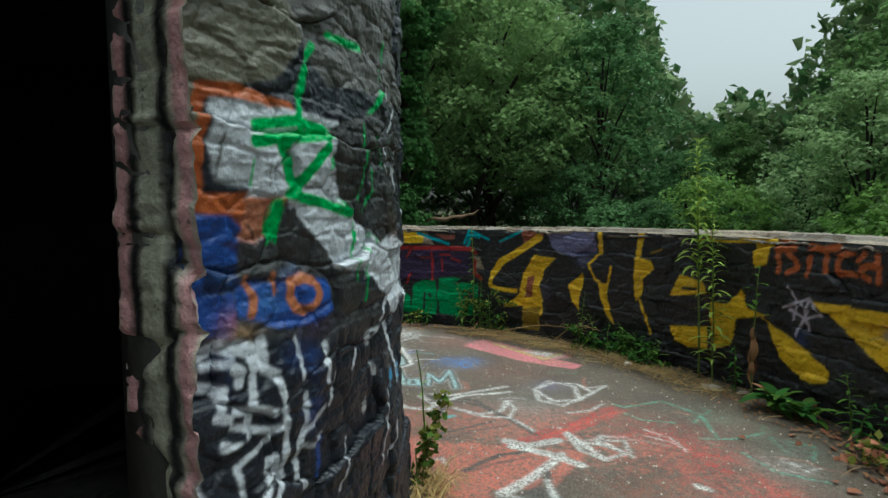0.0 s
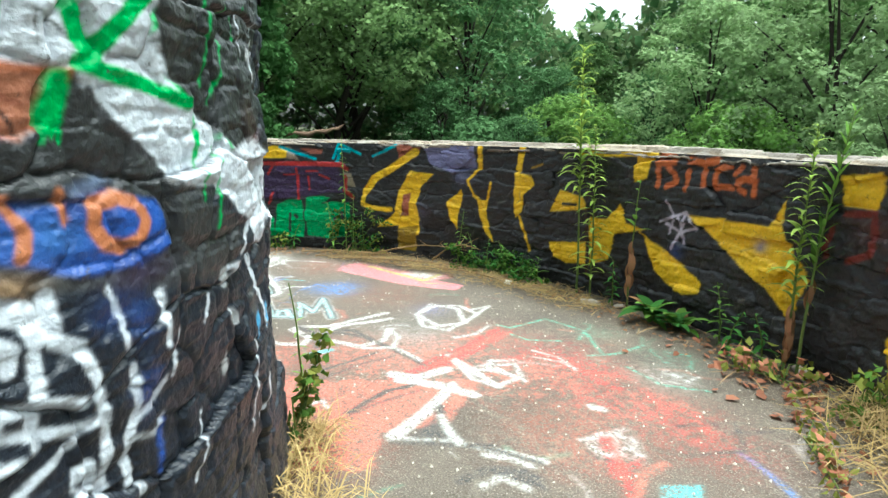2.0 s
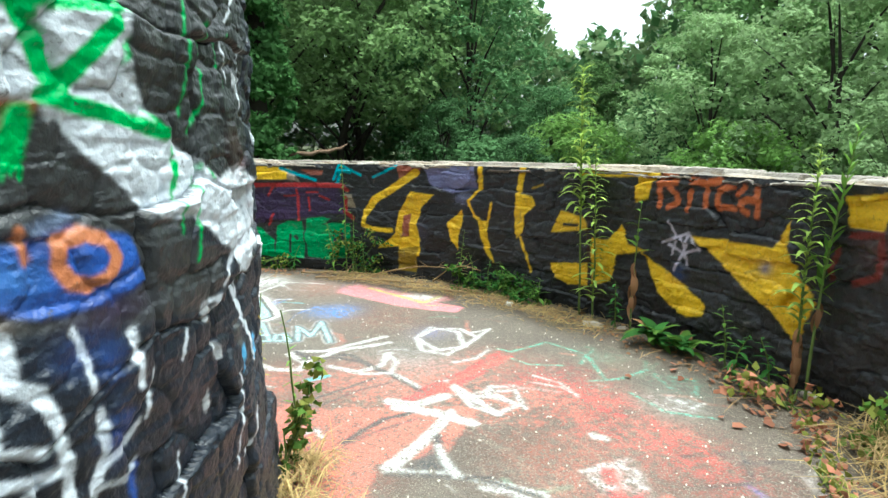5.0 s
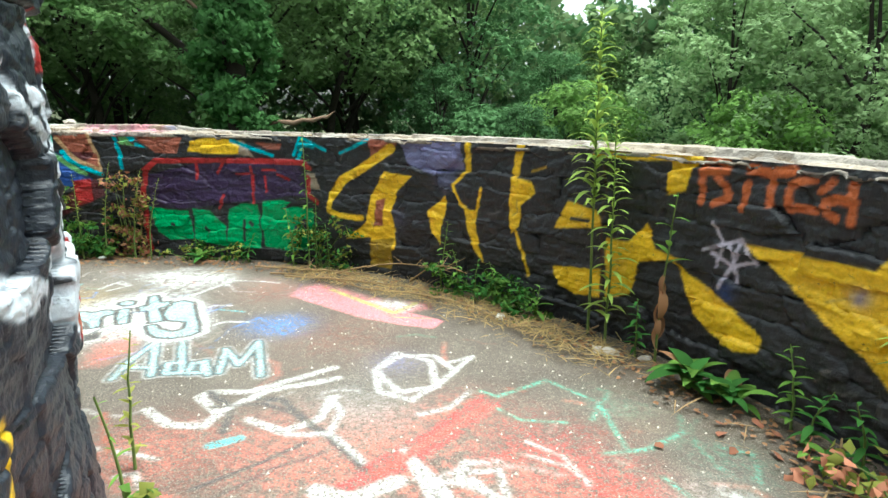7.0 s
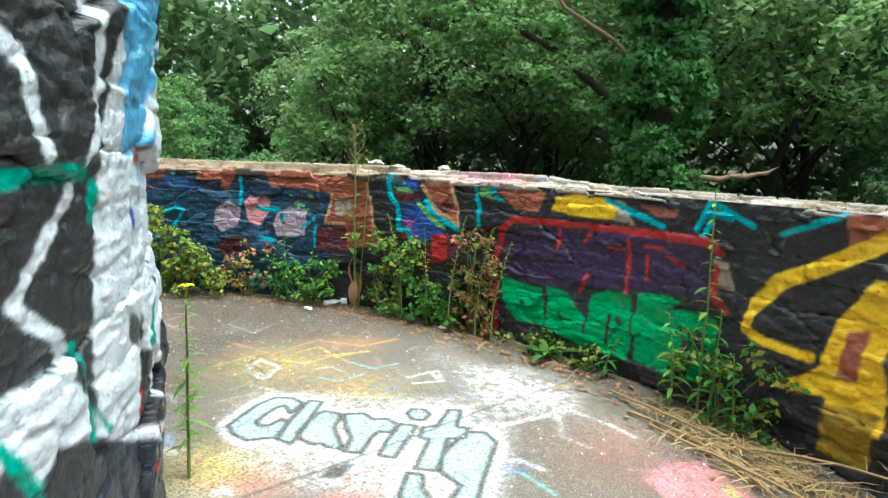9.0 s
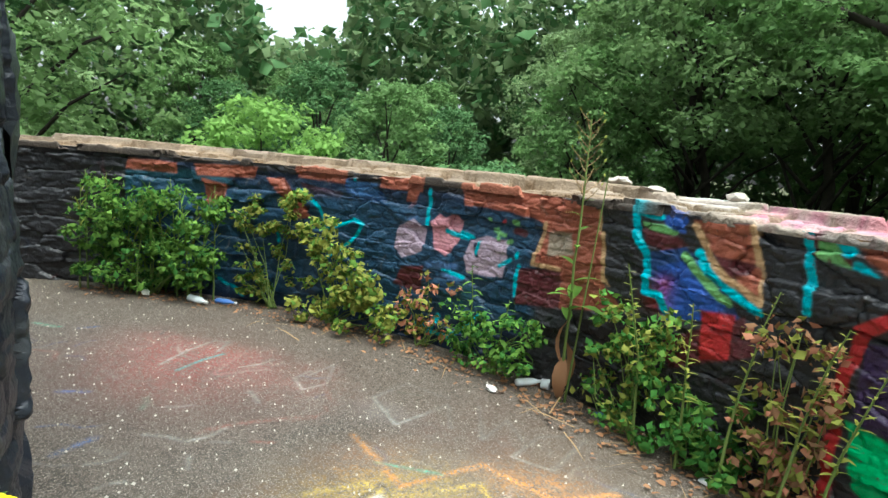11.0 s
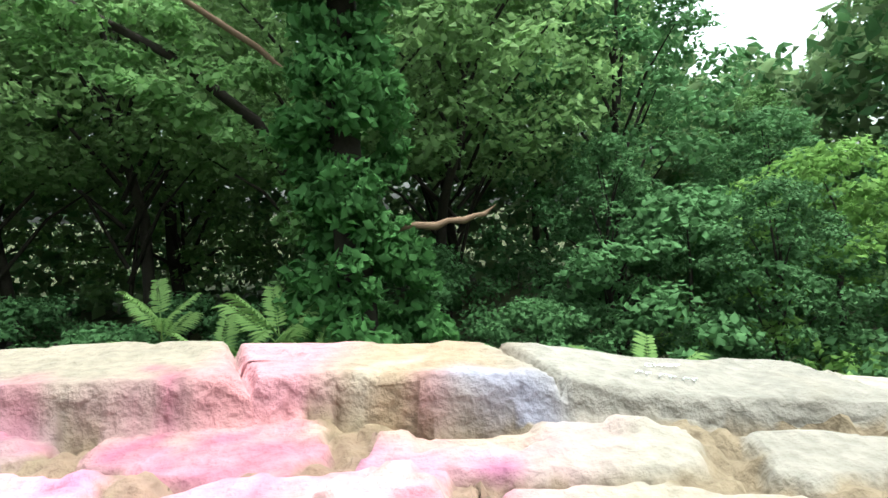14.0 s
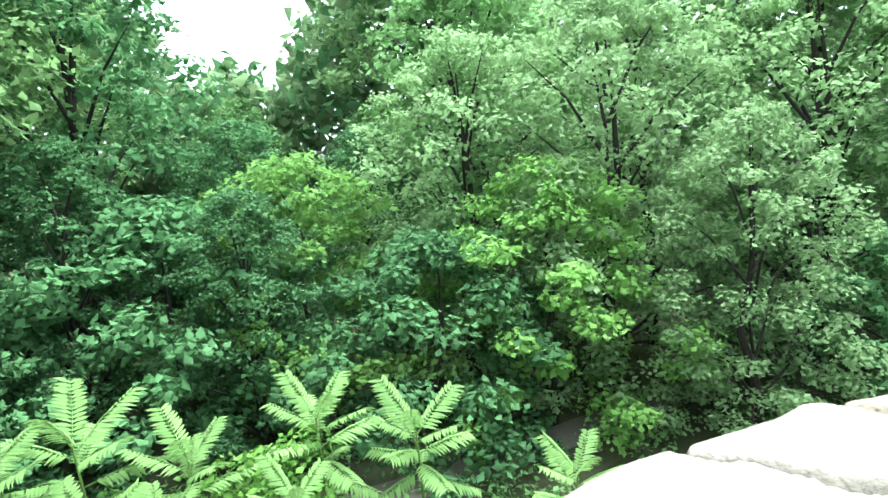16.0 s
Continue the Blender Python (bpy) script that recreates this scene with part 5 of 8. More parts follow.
floor_paint.line(CHALK, .05, (1.21, 3.85, 1.06, 3.87, 1.00, 3.73, 1.11, 3.63), worn=0.64)
floor_paint.line(CHALK, .05, (0.76, 4.89, 0.93, 5.14, 1.12, 4.96, 1.09, 4.63, 0.92, 4.49, 0.76, 4.63, 0.77, 4.89), worn=0.54)
floor_paint.mist(LAVENDER, 0.91, 4.99, 0.18, 0.18, alpha=0.68, worn=.4)
floor_paint.line(CHALK, .04, (1.22, 4.92, 1.40, 4.98, 1.23, 4.80), worn=0.54)
floor_paint.line(CHALK, .04, (0.93, 4.33, 1.09, 4.36, 1.26, 4.52), worn=0.64)
floor_paint.line(TEALW, .03, (1.32, 4.51, 1.39, 4.43, 1.71, 4.56), worn=0.64)
floor_paint.line(TEALW, .03, (1.79, 4.10, 2.03, 4.37, 1.98, 4.41), worn=0.64)
floor_paint.line(TEALW, .03, (1.71, 3.80, 1.94, 3.80, 2.18, 3.90, 2.27, 4.06), worn=0.64)
floor_paint.line(TEALW, .03, (2.28, 3.73, 2.38, 3.66, 2.25, 3.47), worn=0.74)
floor_paint.line(TEALW, .03, (1.35, 4.31, 1.43, 4.17, 1.65, 4.10), worn=0.74)
floor_paint.line(CHALK, .03, (1.33, 3.88, 1.49, 3.75, 1.54, 3.62), worn=0.74)
floor_paint.fill(PINKF, (0.21, 6.52, 0.49, 6.79, 0.74, 6.32, 1.05, 6.01, 1.37, 5.67, 1.25, 5.52, 1.00, 5.66, 0.73, 5.87), worn=0.59)
floor_paint.line(YELLOWF, .02, (0.80, 6.20, 1.02, 5.81, 1.27, 5.74), worn=0.64)
floor_paint.mist(BLUEF, 0.15, 5.80, 0.22, 0.22, alpha=0.81, worn=.5)
floor_paint.line(BLUEF, .03, (-0.13, 5.85, 0.01, 6.01, 0.20, 5.62, 0.35, 5.82), worn=0.64)
floor_paint.line(AQUA, .03, (-0.31, 6.27, -0.12, 6.17), worn=0.64)
floor_paint.line(CHALK, .035, (-0.60, 4.33, -0.41, 4.24, -0.28, 4.17), worn=0.54)
floor_paint.line(CHALK, .03, (-0.43, 4.07, -0.35, 4.08, -0.30, 3.97), worn=0.54)
floor_paint.line(BRICK, .05, (-0.65, 4.66, -0.51, 4.26), worn=0.54)
floor_paint.mist(YELLOWF, -2.38, 6.76, 0.45, 0.45, alpha=0.81, worn=.55)
floor_paint.mist(YELLOWF, -1.54, 6.68, 0.35, 0.35, alpha=0.61, worn=.55)
floor_paint.mist(ORANGEF, -2.23, 7.50, 0.3, 0.30, alpha=0.68, worn=.5)
floor_paint.mist(YELLOWF, -1.61, 5.58, 0.3, 0.30, alpha=0.81, worn=.4)
floor_paint.mist(CORAL, -3.85, 7.24, 0.45, 0.45, alpha=0.54, worn=.6)
floor_paint.mist(CORAL, -2.83, 7.81, 0.5, 0.50, alpha=0.47, worn=.6)
floor_paint.mist(CORAL, -1.30, 5.59, 0.2, 0.20, alpha=0.68, worn=.4)
floor_paint.mist(CHALK, -0.82, 5.93, 0.4, 0.40, alpha=0.81, worn=.4)
floor_paint.mist(CHALK, -1.10, 7.58, 0.6, 0.60, alpha=0.41, worn=.6)
floor_paint.mist(BRICK, 0.00, 6.81, 0.4, 0.40, alpha=0.54, worn=.6)
floor_paint.line(ORANGEF, .04, (-3.05, 6.96, -2.51, 6.90, -2.46, 7.35, -2.07, 7.43, -1.94, 7.73), worn=0.64)
floor_paint.line(YELLOWF, .04, (-2.67, 6.51, -2.61, 6.77, -2.18, 6.89, -2.09, 7.17, -1.95, 7.34), worn=0.64)
floor_paint.line(ORANGEF, .03, (-2.22, 6.94, -2.16, 7.13, -1.91, 7.07), worn=0.64)
floor_paint.line(AQUA, .025, (-1.92, 6.73, -1.77, 6.74, -1.71, 6.93), worn=0.54)
floor_paint.line(AQUA, .025, (-1.91, 7.07, -1.71, 7.06, -1.62, 7.25), worn=0.54)
floor_paint.line(BLUEF, .025, (-1.53, 6.80, -1.39, 6.79, -1.41, 6.96), worn=0.64)
floor_paint.line(CHALK, .03, (-2.41, 6.55, -2.49, 6.77, -2.25, 6.71, -2.20, 6.49, -2.41, 6.55), worn=0.44)
floor_paint.line(CHALK, .025, (-1.42, 7.05, -1.34, 7.22, -1.19, 7.10, -1.33, 6.98), worn=0.54)
floor_paint.line(CHALK, .03, (-1.20, 7.31, -0.98, 7.39, -0.74, 7.67), worn=0.64)
floor_paint.line(CHALK, .025, (-0.83, 7.23, -0.57, 7.40, -0.54, 7.19, -0.76, 7.06), worn=0.64)
floor_paint.line(CHALK, .05, (-0.58, 6.70, -0.42, 6.93, -0.32, 7.20, -0.35, 6.92), worn=0.54)
floor_paint.line(CHALK, .04, (-0.33, 7.12, -0.04, 7.02, 0.10, 6.95), worn=0.74)
floor_paint.line(TEALW, .025, (-2.75, 6.91, -2.49, 7.12), worn=0.64)
floor_paint.line(BLUEF, .03, (-0.42, 6.16, -0.25, 6.39), worn=0.64)
floor_paint.line(LAVENDER, .06, (-0.44, 6.21, -0.36, 6.38), worn=0.54)
floor_paint.fill(GREYP, (-1.12, 5.74, -1.12, 5.95, -1.00, 6.01, -1.01, 5.85), worn=0.34)
floor_paint.fill(CORAL, (-1.04, 5.75, -0.97, 5.93, -0.82, 5.85), worn=0.44)
floor_paint.mist(PINKF, 0.44, 6.61, 0.2, 0.20, alpha=0.81, worn=.3)
floor_paint.line(CHALK, .022, (-3.88, 7.10, -3.99, 7.35, -3.71, 7.14, -3.68, 6.97, -3.88, 7.00, -3.95, 7.15), worn=0.44)
floor_paint.line(CHALK, .022, (-4.69, 6.76, -4.55, 6.99, -4.15, 6.57, -4.09, 6.92), worn=0.44)
floor_paint.line(CHALK, .022, (-3.16, 7.71, -3.48, 7.61, -3.40, 7.30, -3.03, 7.22, -3.10, 7.65, -2.85, 7.47), worn=0.44)
floor_paint.line(CHALK, .022, (-2.99, 7.81, -2.66, 7.53, -2.76, 7.83, -2.54, 7.72), worn=0.44)
floor_paint.line(CHALK, .022, (-2.41, 8.08, -2.52, 7.84, -2.44, 7.54, -2.24, 7.63, -2.37, 8.06), worn=0.44)
floor_paint.line(YELLOWF, .03, (-2.38, 7.05, -2.34, 7.23, -2.07, 7.11, -1.99, 7.31), worn=0.54)
floor_paint.line(GREYP, .015, (-2.52, 6.68, -2.57, 6.84, -2.32, 6.78, -2.23, 6.57, -2.52, 6.68))
floor_paint.line(CHALK, .03, (-1.41, 7.07, -1.30, 7.26, -1.17, 7.11, -1.33, 6.99), worn=0.64)
floor_paint.mist((0.42, 0.1, 0.09), -4.5, 6.6, 0.8, 0.75, alpha=0.95, worn=.3)
floor_paint.mist(CORAL, -4.61, 6.89, 0.25, 0.25, alpha=0.68, worn=.4)
floor_paint.line(CHALK, .025, (-4.47, 6.35, -4.66, 6.56, -4.80, 6.80, -4.72, 6.87, -4.56, 6.74), worn=0.44)
floor_paint.line(AQUA, .03, (-4.33, 6.41, -4.43, 6.59, -4.49, 6.76), worn=0.44)
floor_paint.line(CHALK, .02, (-4.20, 6.77, -4.20, 6.90, -4.24, 7.02), worn=0.54)
floor_paint.line(GREYP, .03, (-5.22, 6.40, -5.21, 6.56, -5.08, 6.49), worn=0.54)
floor_paint.line(CRACK, .014, (-1.18, 5.73, -0.99, 6.22, -0.75, 6.86, -0.38, 7.71))
floor_paint.line(CRACK, .008, (-0.38, 7.71, -0.14, 8.12))
floor_paint.line(CRACK, .008, (-0.74, 6.58, -0.33, 7.62))
ADAM_PATHS.append((-0.74, 5.09, -0.72, 5.31, -0.63, 5.64, -0.53, 5.10))
ADAM_PATHS.append((-0.71, 5.24, -0.54, 5.21))
ADAM_PATHS.append((-0.39, 5.25, -0.47, 5.26, -0.46, 5.11, -0.37, 5.10, -0.46, 5.62))
ADAM_PATHS.append((-0.26, 5.24, -0.33, 5.24, -0.33, 5.09, -0.25, 5.09, -0.26, 5.26, -0.21, 5.05))
ADAM_PATHS.append((-0.15, 5.07, -0.16, 5.44, -0.05, 5.16, 0.04, 5.52, 0.10, 4.98))
# the sprayed name: white halo, pale fill, dark outline
for letter in (
        (-1.88, 5.91, -1.79, 5.85, -1.67, 5.83, -1.61, 5.89, -1.56, 5.93, -1.62, 6.09, -1.68, 6.11, -1.69, 6.02, -1.73, 5.99, -1.78, 6.01, -1.81, 6.10, -1.82, 6.21, -1.80, 6.26, -1.70, 6.19, -1.72, 6.30, -1.74, 6.35, -1.84, 6.37, -1.93, 6.31, -1.94, 6.19, -1.91, 6.03),
        (-1.65, 6.42, -1.73, 6.39, -1.67, 6.22, -1.62, 6.09, -1.54, 5.92, -1.45, 5.92, -1.48, 6.03, -1.56, 6.20),
        (-1.54, 6.15, -1.56, 6.26, -1.55, 6.32, -1.46, 6.34, -1.42, 6.30, -1.37, 6.18, -1.28, 6.10, -1.19, 6.01, -1.27, 5.99, -1.32, 6.00, -1.35, 5.97, -1.43, 5.98, -1.50, 6.03),
        (-1.43, 6.35, -1.34, 6.42, -1.25, 6.38, -1.19, 6.43, -1.10, 6.40, -1.08, 6.30, -1.14, 6.28, -1.14, 6.19, -1.09, 6.03, -1.17, 6.00, -1.23, 6.14, -1.32, 6.22),
        (-1.09, 6.41, -1.00, 6.44, -0.96, 6.28, -0.92, 6.08, -1.00, 6.06, -1.05, 6.22),
        (-0.94, 6.72, -0.87, 6.75, -0.80, 6.55, -0.73, 6.57, -0.71, 6.45, -0.78, 6.40, -0.73, 6.26, -0.68, 6.08, -0.78, 6.04, -0.82, 6.19, -0.86, 6.34, -0.92, 6.33, -0.96, 6.45, -0.90, 6.50),
        (-0.71, 6.53, -0.63, 6.57, -0.54, 6.49, -0.50, 6.33, -0.46, 6.15, -0.40, 5.92, -0.38, 5.79, -0.44, 5.72, -0.55, 5.69, -0.66, 5.73, -0.73, 5.82, -0.79, 5.99, -0.72, 6.01, -0.66, 5.91, -0.56, 5.84, -0.51, 5.89, -0.52, 6.02, -0.66, 6.08, -0.72, 6.22, -0.73, 6.34, -0.73, 6.48),
        (-1.13, 6.55, -1.13, 6.62, -1.07, 6.65, -1.01, 6.61, -1.00, 6.53, -1.06, 6.50)):
    CLARITY_PATHS.append(letter + letter[:2])
wall_paint.fill(TAN, (1.14, 1.30, 1.30, 1.30, 1.49, 1.29, 1.50, 1.26, 1.47, 1.24, 1.41, 1.26, 1.33, 1.27, 1.22, 1.27, 1.14, 1.28), worn=.3, soft=.006)
wall_paint.fill(GREYTAN, (1.22, 1.27, 1.31, 1.27, 1.30, 1.25, 1.23, 1.26), worn=.5, soft=.006)
wall_paint.line(ORANGE, .045, (6.97, 1.03, 6.97, 1.15, 6.97, 1.25, 7.01, 1.27), worn=.1, soft=.006)
wall_paint.line(ORANGE, .045, (6.98, 1.27, 7.10, 1.26, 7.12, 1.22, 6.99, 1.20), worn=.1, soft=.006)
wall_paint.line(ORANGE, .045, (7.06, 1.18, 7.12, 1.13, 7.14, 1.07, 7.05, 1.03), worn=.15, soft=.006)
wall_paint.line(ORANGE, .045, (7.24, 1.16, 7.24, 1.10, 7.23, 1.03), worn=.1, soft=.006)
wall_paint.line(ORANGE, .055, (7.25, 1.24, 7.36, 1.23, 7.48, 1.25), worn=.1, soft=.006)
wall_paint.line(ORANGE, .045, (7.38, 1.23, 7.37, 1.16, 7.38, 1.07), worn=.15, soft=.006)
wall_paint.line(ORANGE, .045, (7.60, 1.22, 7.52, 1.20, 7.47, 1.17, 7.48, 1.06, 7.54, 1.07, 7.62, 1.07), worn=.1, soft=.006)
wall_paint.line(ORANGE, .04, (7.69, 1.22, 7.67, 1.19, 7.64, 1.17), worn=.15, soft=.006)
wall_paint.line(ORANGE, .05, (7.67, 1.11, 7.68, 1.07, 7.72, 1.05), worn=.15, soft=.006)
wall_paint.line(ORANGE, .05, (7.67, 1.12, 7.73, 1.14, 7.80, 1.14), worn=.15, soft=.006)
wall_paint.line(ORANGE, .045, (7.79, 1.21, 7.80, 1.13, 7.80, 1.04), worn=.2, soft=.006)

for width, col in ((0.11, CHALK), (0.08, INK), (0.036, PALEAQUA)):
    for path in ADAM_PATHS:
        floor_paint.line(col, width, path, 0.01, 0.25 if width > 0.08 else 0.1, 0.5 if width > 0.08 else 1.0)
PURE = (0.74, 0.74, 0.72)
floor_paint.fill(PURE, (-1.96, 5.95, -2.07, 6.37, -1.60, 6.60, -0.94, 6.94, -0.52, 6.69, -0.28, 5.90, -0.34, 5.68, -0.57, 5.60, -0.84, 5.79, -1.10, 5.64, -1.59, 5.65), 0.14, 0.7, 0.62)
floor_paint.fill(PURE, (-1.21, 7.46, -0.87, 7.77, -0.29, 7.61, -0.27, 7.10, -0.62, 6.76, -0.96, 6.99), 0.1, 0.8, 0.6)
floor_paint.fill((0.62, 0.14, 0.1), (-1.01, 5.67, -0.79, 5.80, -0.72, 5.48, -0.86, 5.29, -0.98, 5.30), 0.1, 0.5, 0.8)
floor_paint.mist(BLUEF, 0.16, 5.83, 0.25, 0.2, 0.9, 0.5)
floor_paint.fill(PINKF, (0.21, 6.57, 0.46, 6.90, 0.76, 6.50, 0.99, 6.29, 1.35, 6.12, 1.32, 5.96, 0.97, 5.85), 0.06, 0.5, 0.85)
floor_paint.fill(PURE, (0.84, 6.25, 1.07, 6.32, 1.29, 6.05, 1.10, 5.93, 0.96, 6.05), 0.05, 0.7, 0.8)
floor_paint.line((0.55, 0.62, 0.1), 0.05, (0.57, 6.63, 0.81, 6.24, 1.02, 5.91, 1.23, 6.14), 0.03, 0.5)
floor_paint.fill(GREYP, (-1.12, 5.73, -1.14, 5.86, -1.06, 5.94, -1.03, 5.80), 0.02, 0.3)
floor_paint.line(PURE, 0.040, (-1.42, 5.41, -1.42, 5.45, -1.37, 5.44), 0.02, 0.50)
floor_paint.line(PURE, 0.024, (-0.48, 6.25, -0.38, 6.37, -0.23, 6.35), 0.02, 0.50)
floor_paint.line(PURE, 0.024, (-0.38, 5.87, -0.22, 5.97, -0.06, 5.92), 0.02, 0.50)
floor_paint.line(PURE, 0.024, (-2.48, 6.61, -2.50, 6.78, -2.29, 6.74, -2.23, 6.55, -2.44, 6.57), 0.02, 0.50)
floor_paint.line(GREYP, 0.016, (-2.50, 6.61, -2.23, 6.45, -2.17, 6.53, -2.23, 6.70), 0.02, 0.50)
floor_paint.line(PURE, 0.060, (0.44, 3.72, 0.65, 3.56, 0.82, 3.40), 0.02, 0.55)
floor_paint.line(PURE, 0.060, (0.64, 3.44, 0.46, 3.24, 0.30, 3.09), 0.02, 0.55)
floor_paint.line(GREYP, 0.040, (0.32, 3.03, 0.58, 2.94, 0.73, 2.86, 0.92, 2.69), 0.02, 0.55)
floor_paint.line(PURE, 0.036, (0.69, 2.82, 0.78, 2.76, 0.88, 2.67), 0.02, 0.60)
floor_paint.fill(GREYP, (0.37, 3.04, 0.55, 3.23, 0.57, 2.97), 0.03, 0.4, 0.8)
floor_paint.line(PURE, 0.048, (0.58, 3.22, 0.58, 3.08, 0.61, 2.94), 0.02, 0.55)
floor_paint.line(GREYP, 0.048, (0.54, 2.67, 0.68, 2.70, 0.80, 2.65, 0.87, 2.58), 0.02, 0.60)
floor_paint.line(PURE, 0.036, (0.84, 3.92, 0.91, 3.74, 0.98, 3.50), 0.02, 0.55)
floor_paint.line(PURE, 0.036, (0.87, 3.75, 1.06, 3.74, 1.13, 3.58, 1.00, 3.51), 0.02, 0.60)
floor_paint.line(PURE, 0.056, (-0.08, 4.56, 0.15, 4.76, 0.55, 4.84), 0.02, 0.60)
floor_paint.line(GREYP, 0.040, (-0.12, 4.63, 0.14, 4.61, 0.34, 4.44, 0.47, 4.18, 0.61, 3.90), 0.02, 0.55)
floor_paint.line(PURE, 0.040, (0.28, 4.27, 0.47, 4.23, 0.54, 4.44, 0.48, 4.61), 0.02, 0.55)
floor_paint.line(GREYP, 0.028, (0.01, 3.84, 0.22, 3.99, 0.45, 4.08), 0.02, 0.55)
floor_paint.line(GREYP, 0.028, (0.12, 3.34, 0.31, 3.46, 0.52, 3.54), 0.02, 0.55)
floor_paint.line((0.62, 0.08, 0.06), 0.07, (0.68, 3.86, 0.97, 4.10, 1.31, 4.33), 0.03, 0.5)
floor_paint.line(PURE, 0.040, (0.80, 4.93, 0.95, 5.09, 1.16, 5.04, 1.24, 4.80, 1.08, 4.61, 0.87, 4.60, 0.78, 4.87), 0.02, 0.55)
floor_paint.line(PURE, 0.056, (1.40, 3.12, 1.43, 3.11), 0.02, 0.60)
floor_paint.line(PURE, 0.028, (1.21, 2.83, 1.32, 2.88, 1.40, 2.82, 1.39, 2.73, 1.25, 2.68, 1.20, 2.75, 1.21, 2.83), 0.02, 0.70)
floor_paint.line(GREYP, 0.024, (1.18, 2.81, 1.18, 2.68, 1.25, 2.62), 0.02, 0.70)
floor_paint.line((0.62, 0.08, 0.06), 0.04, (1.34, 2.83, 1.29, 2.66, 1.22, 2.50), 0.03, 0.6)
floor_paint.line((0.62, 0.08, 0.06), 0.06, (1.79, 3.25, 1.79, 3.07, 1.90, 2.98, 1.84, 2.75), 0.05, 0.75)
floor_paint.line((0.62, 0.08, 0.06), 0.06, (1.13, 3.86, 1.47, 3.90, 1.57, 3.59, 1.76, 3.44), 0.05, 0.75)
floor_paint.line(PURE, 0.024, (1.39, 3.97, 1.51, 3.81, 1.53, 3.60), 0.02, 0.80)
floor_paint.line(PURE, 0.024, (2.08, 3.47, 2.10, 3.31, 2.22, 3.35), 0.02, 0.80)
for letter in CLARITY_PATHS:
    floor_paint.line(PURE, 0.13, letter, 0.02, worn=0.2)
for letter in CLARITY_PATHS:
    floor_paint.fill(PALEAQUA, letter, 0.012, worn=0.1)
for letter in CLARITY_PATHS:
    floor_paint.line((0.03, 0.04, 0.045), 0.034, letter, 0.008)
floor_paint.line(CRACK, 0.014, (-1.3, 5.45, -1.18, 5.73, -0.99, 6.22, -0.75, 6.86, -0.38, 7.71))

scatter(floor_paint, 170, (CHALK, CHALK, (0.32, 0.3, 0.28), BLUEF, CORAL, GREYP), (-5.5, -0.3), (5.2, 8.3), 0.12, (0.01, 0.03), (0.3, 0.75), 0.6, 59)
# newer scuffs, dust and chips over the paint
scatter(floor_paint, 150, ((0.2, 0.17, 0.14), (0.3, 0.27, 0.23), GREYP), (-7, 3.1), (-1.5, 8.6), 0.05, (0.01, 0.04), (0.3, 0.7), 0.6, 54)
scatter(wall_paint, 220, (DKGREY, GREY, (0.2, 0.17, 0.14)), (-7, 11), (0.0, 1.3), 0.04, (0.004, 0.012), (0.3, 0.8), 0.3, 55)
speckle = np.clip((floor_paint.speck - 0.72) * 4, 0, 1)[..., None]
floor_paint.c += (np.array((0.5, 0.46, 0.4)) - floor_paint.c) * speckle * 0.35
grit = np.clip((rough_noise(floor_paint.u * 24, floor_paint.v * 24, 19, 3) - 0.3) * 3, 0, 1)[..., None]
floor_paint.c += (np.array((0.09, 0.075, 0.06)) - floor_paint.c) * grit * 0.4
worn_through = np.clip((rough_noise(floor_paint.u * 38, floor_paint.v * 38, 27, 2) + 0.7 * rough_noise(floor_paint.u * 8, floor_paint.v * 8, 29, 3) - 0.12) * 2.5, 0, 1)[..., None]
bare = np.array((0.15, 0.125, 0.1)) * (1 + 0.3 * mottle)
floor_paint.c += (bare - floor_paint.c) * worn_through * 0.45
edge = np.hypot(floor_paint.u - RING_X, floor_paint.v - RING_Y)
dirt = np.clip((edge - 4.75 + 0.5 * np.clip((-1.5 - floor_paint.u) / 1.5, 0, 1) - 0.25 * rough_noise(floor_paint.u * 3, floor_paint.v * 3, 23, 3)) / 0.35, 0, 1)[..., None]
floor_paint.c += (np.array((0.085, 0.064, 0.044)) - floor_paint.c) * dirt * 0.85
# all floor colours drop to about half towards the west
west_darker = np.clip((-1.9 - floor_paint.u + 0.4 * rough_noise(floor_paint.u * 1.5, floor_paint.v * 1.5, 37, 3)) / 1.2, 0, 1)[..., None]
floor_paint.c *= 1 - 0.48 * west_darker

# capstones: warm stone, the lip carries the wall's colours, pink and orange sprayed on some
stone_tone = rough_noise(cap_paint.u * 2.5, cap_paint.v * 5, 31, 4)[..., None]
cap_paint.c *= 1 + 0.22 * stone_tone
for u0, u1 in ((0.75, 1.55), (1.0, 1.4), (0.6, 0.9)):
    cap_paint.fill((0.5, 0.2, 0.3), (u0, 0.05, u1, 0.02, u1 + 0.06, 0.3, u1 - 0.2, 0.34, u0 + 0.05, 0.26), 0.08, 0.6, 0.4)
cap_paint.fill((0.5, 0.24, 0.27), (1.15, 0.28, 1.3, 0.26, 1.32, 0.6, 1.12, 0.6), 0.04, 0.1, 0.7)
cap_paint.fill((0.34, 0.25, 0.17), (1.3, 0.25, 1.53, 0.25, 1.5, 0.6, 1.3, 0.6), 0.06, 0.2, 0.7)
cap_paint.fill((0.3, 0.3, 0.38), (1.42, 0.33, 1.58, 0.3, 1.56, 0.36, 1.44, 0.38), 0.02, 0.3, 0.6)
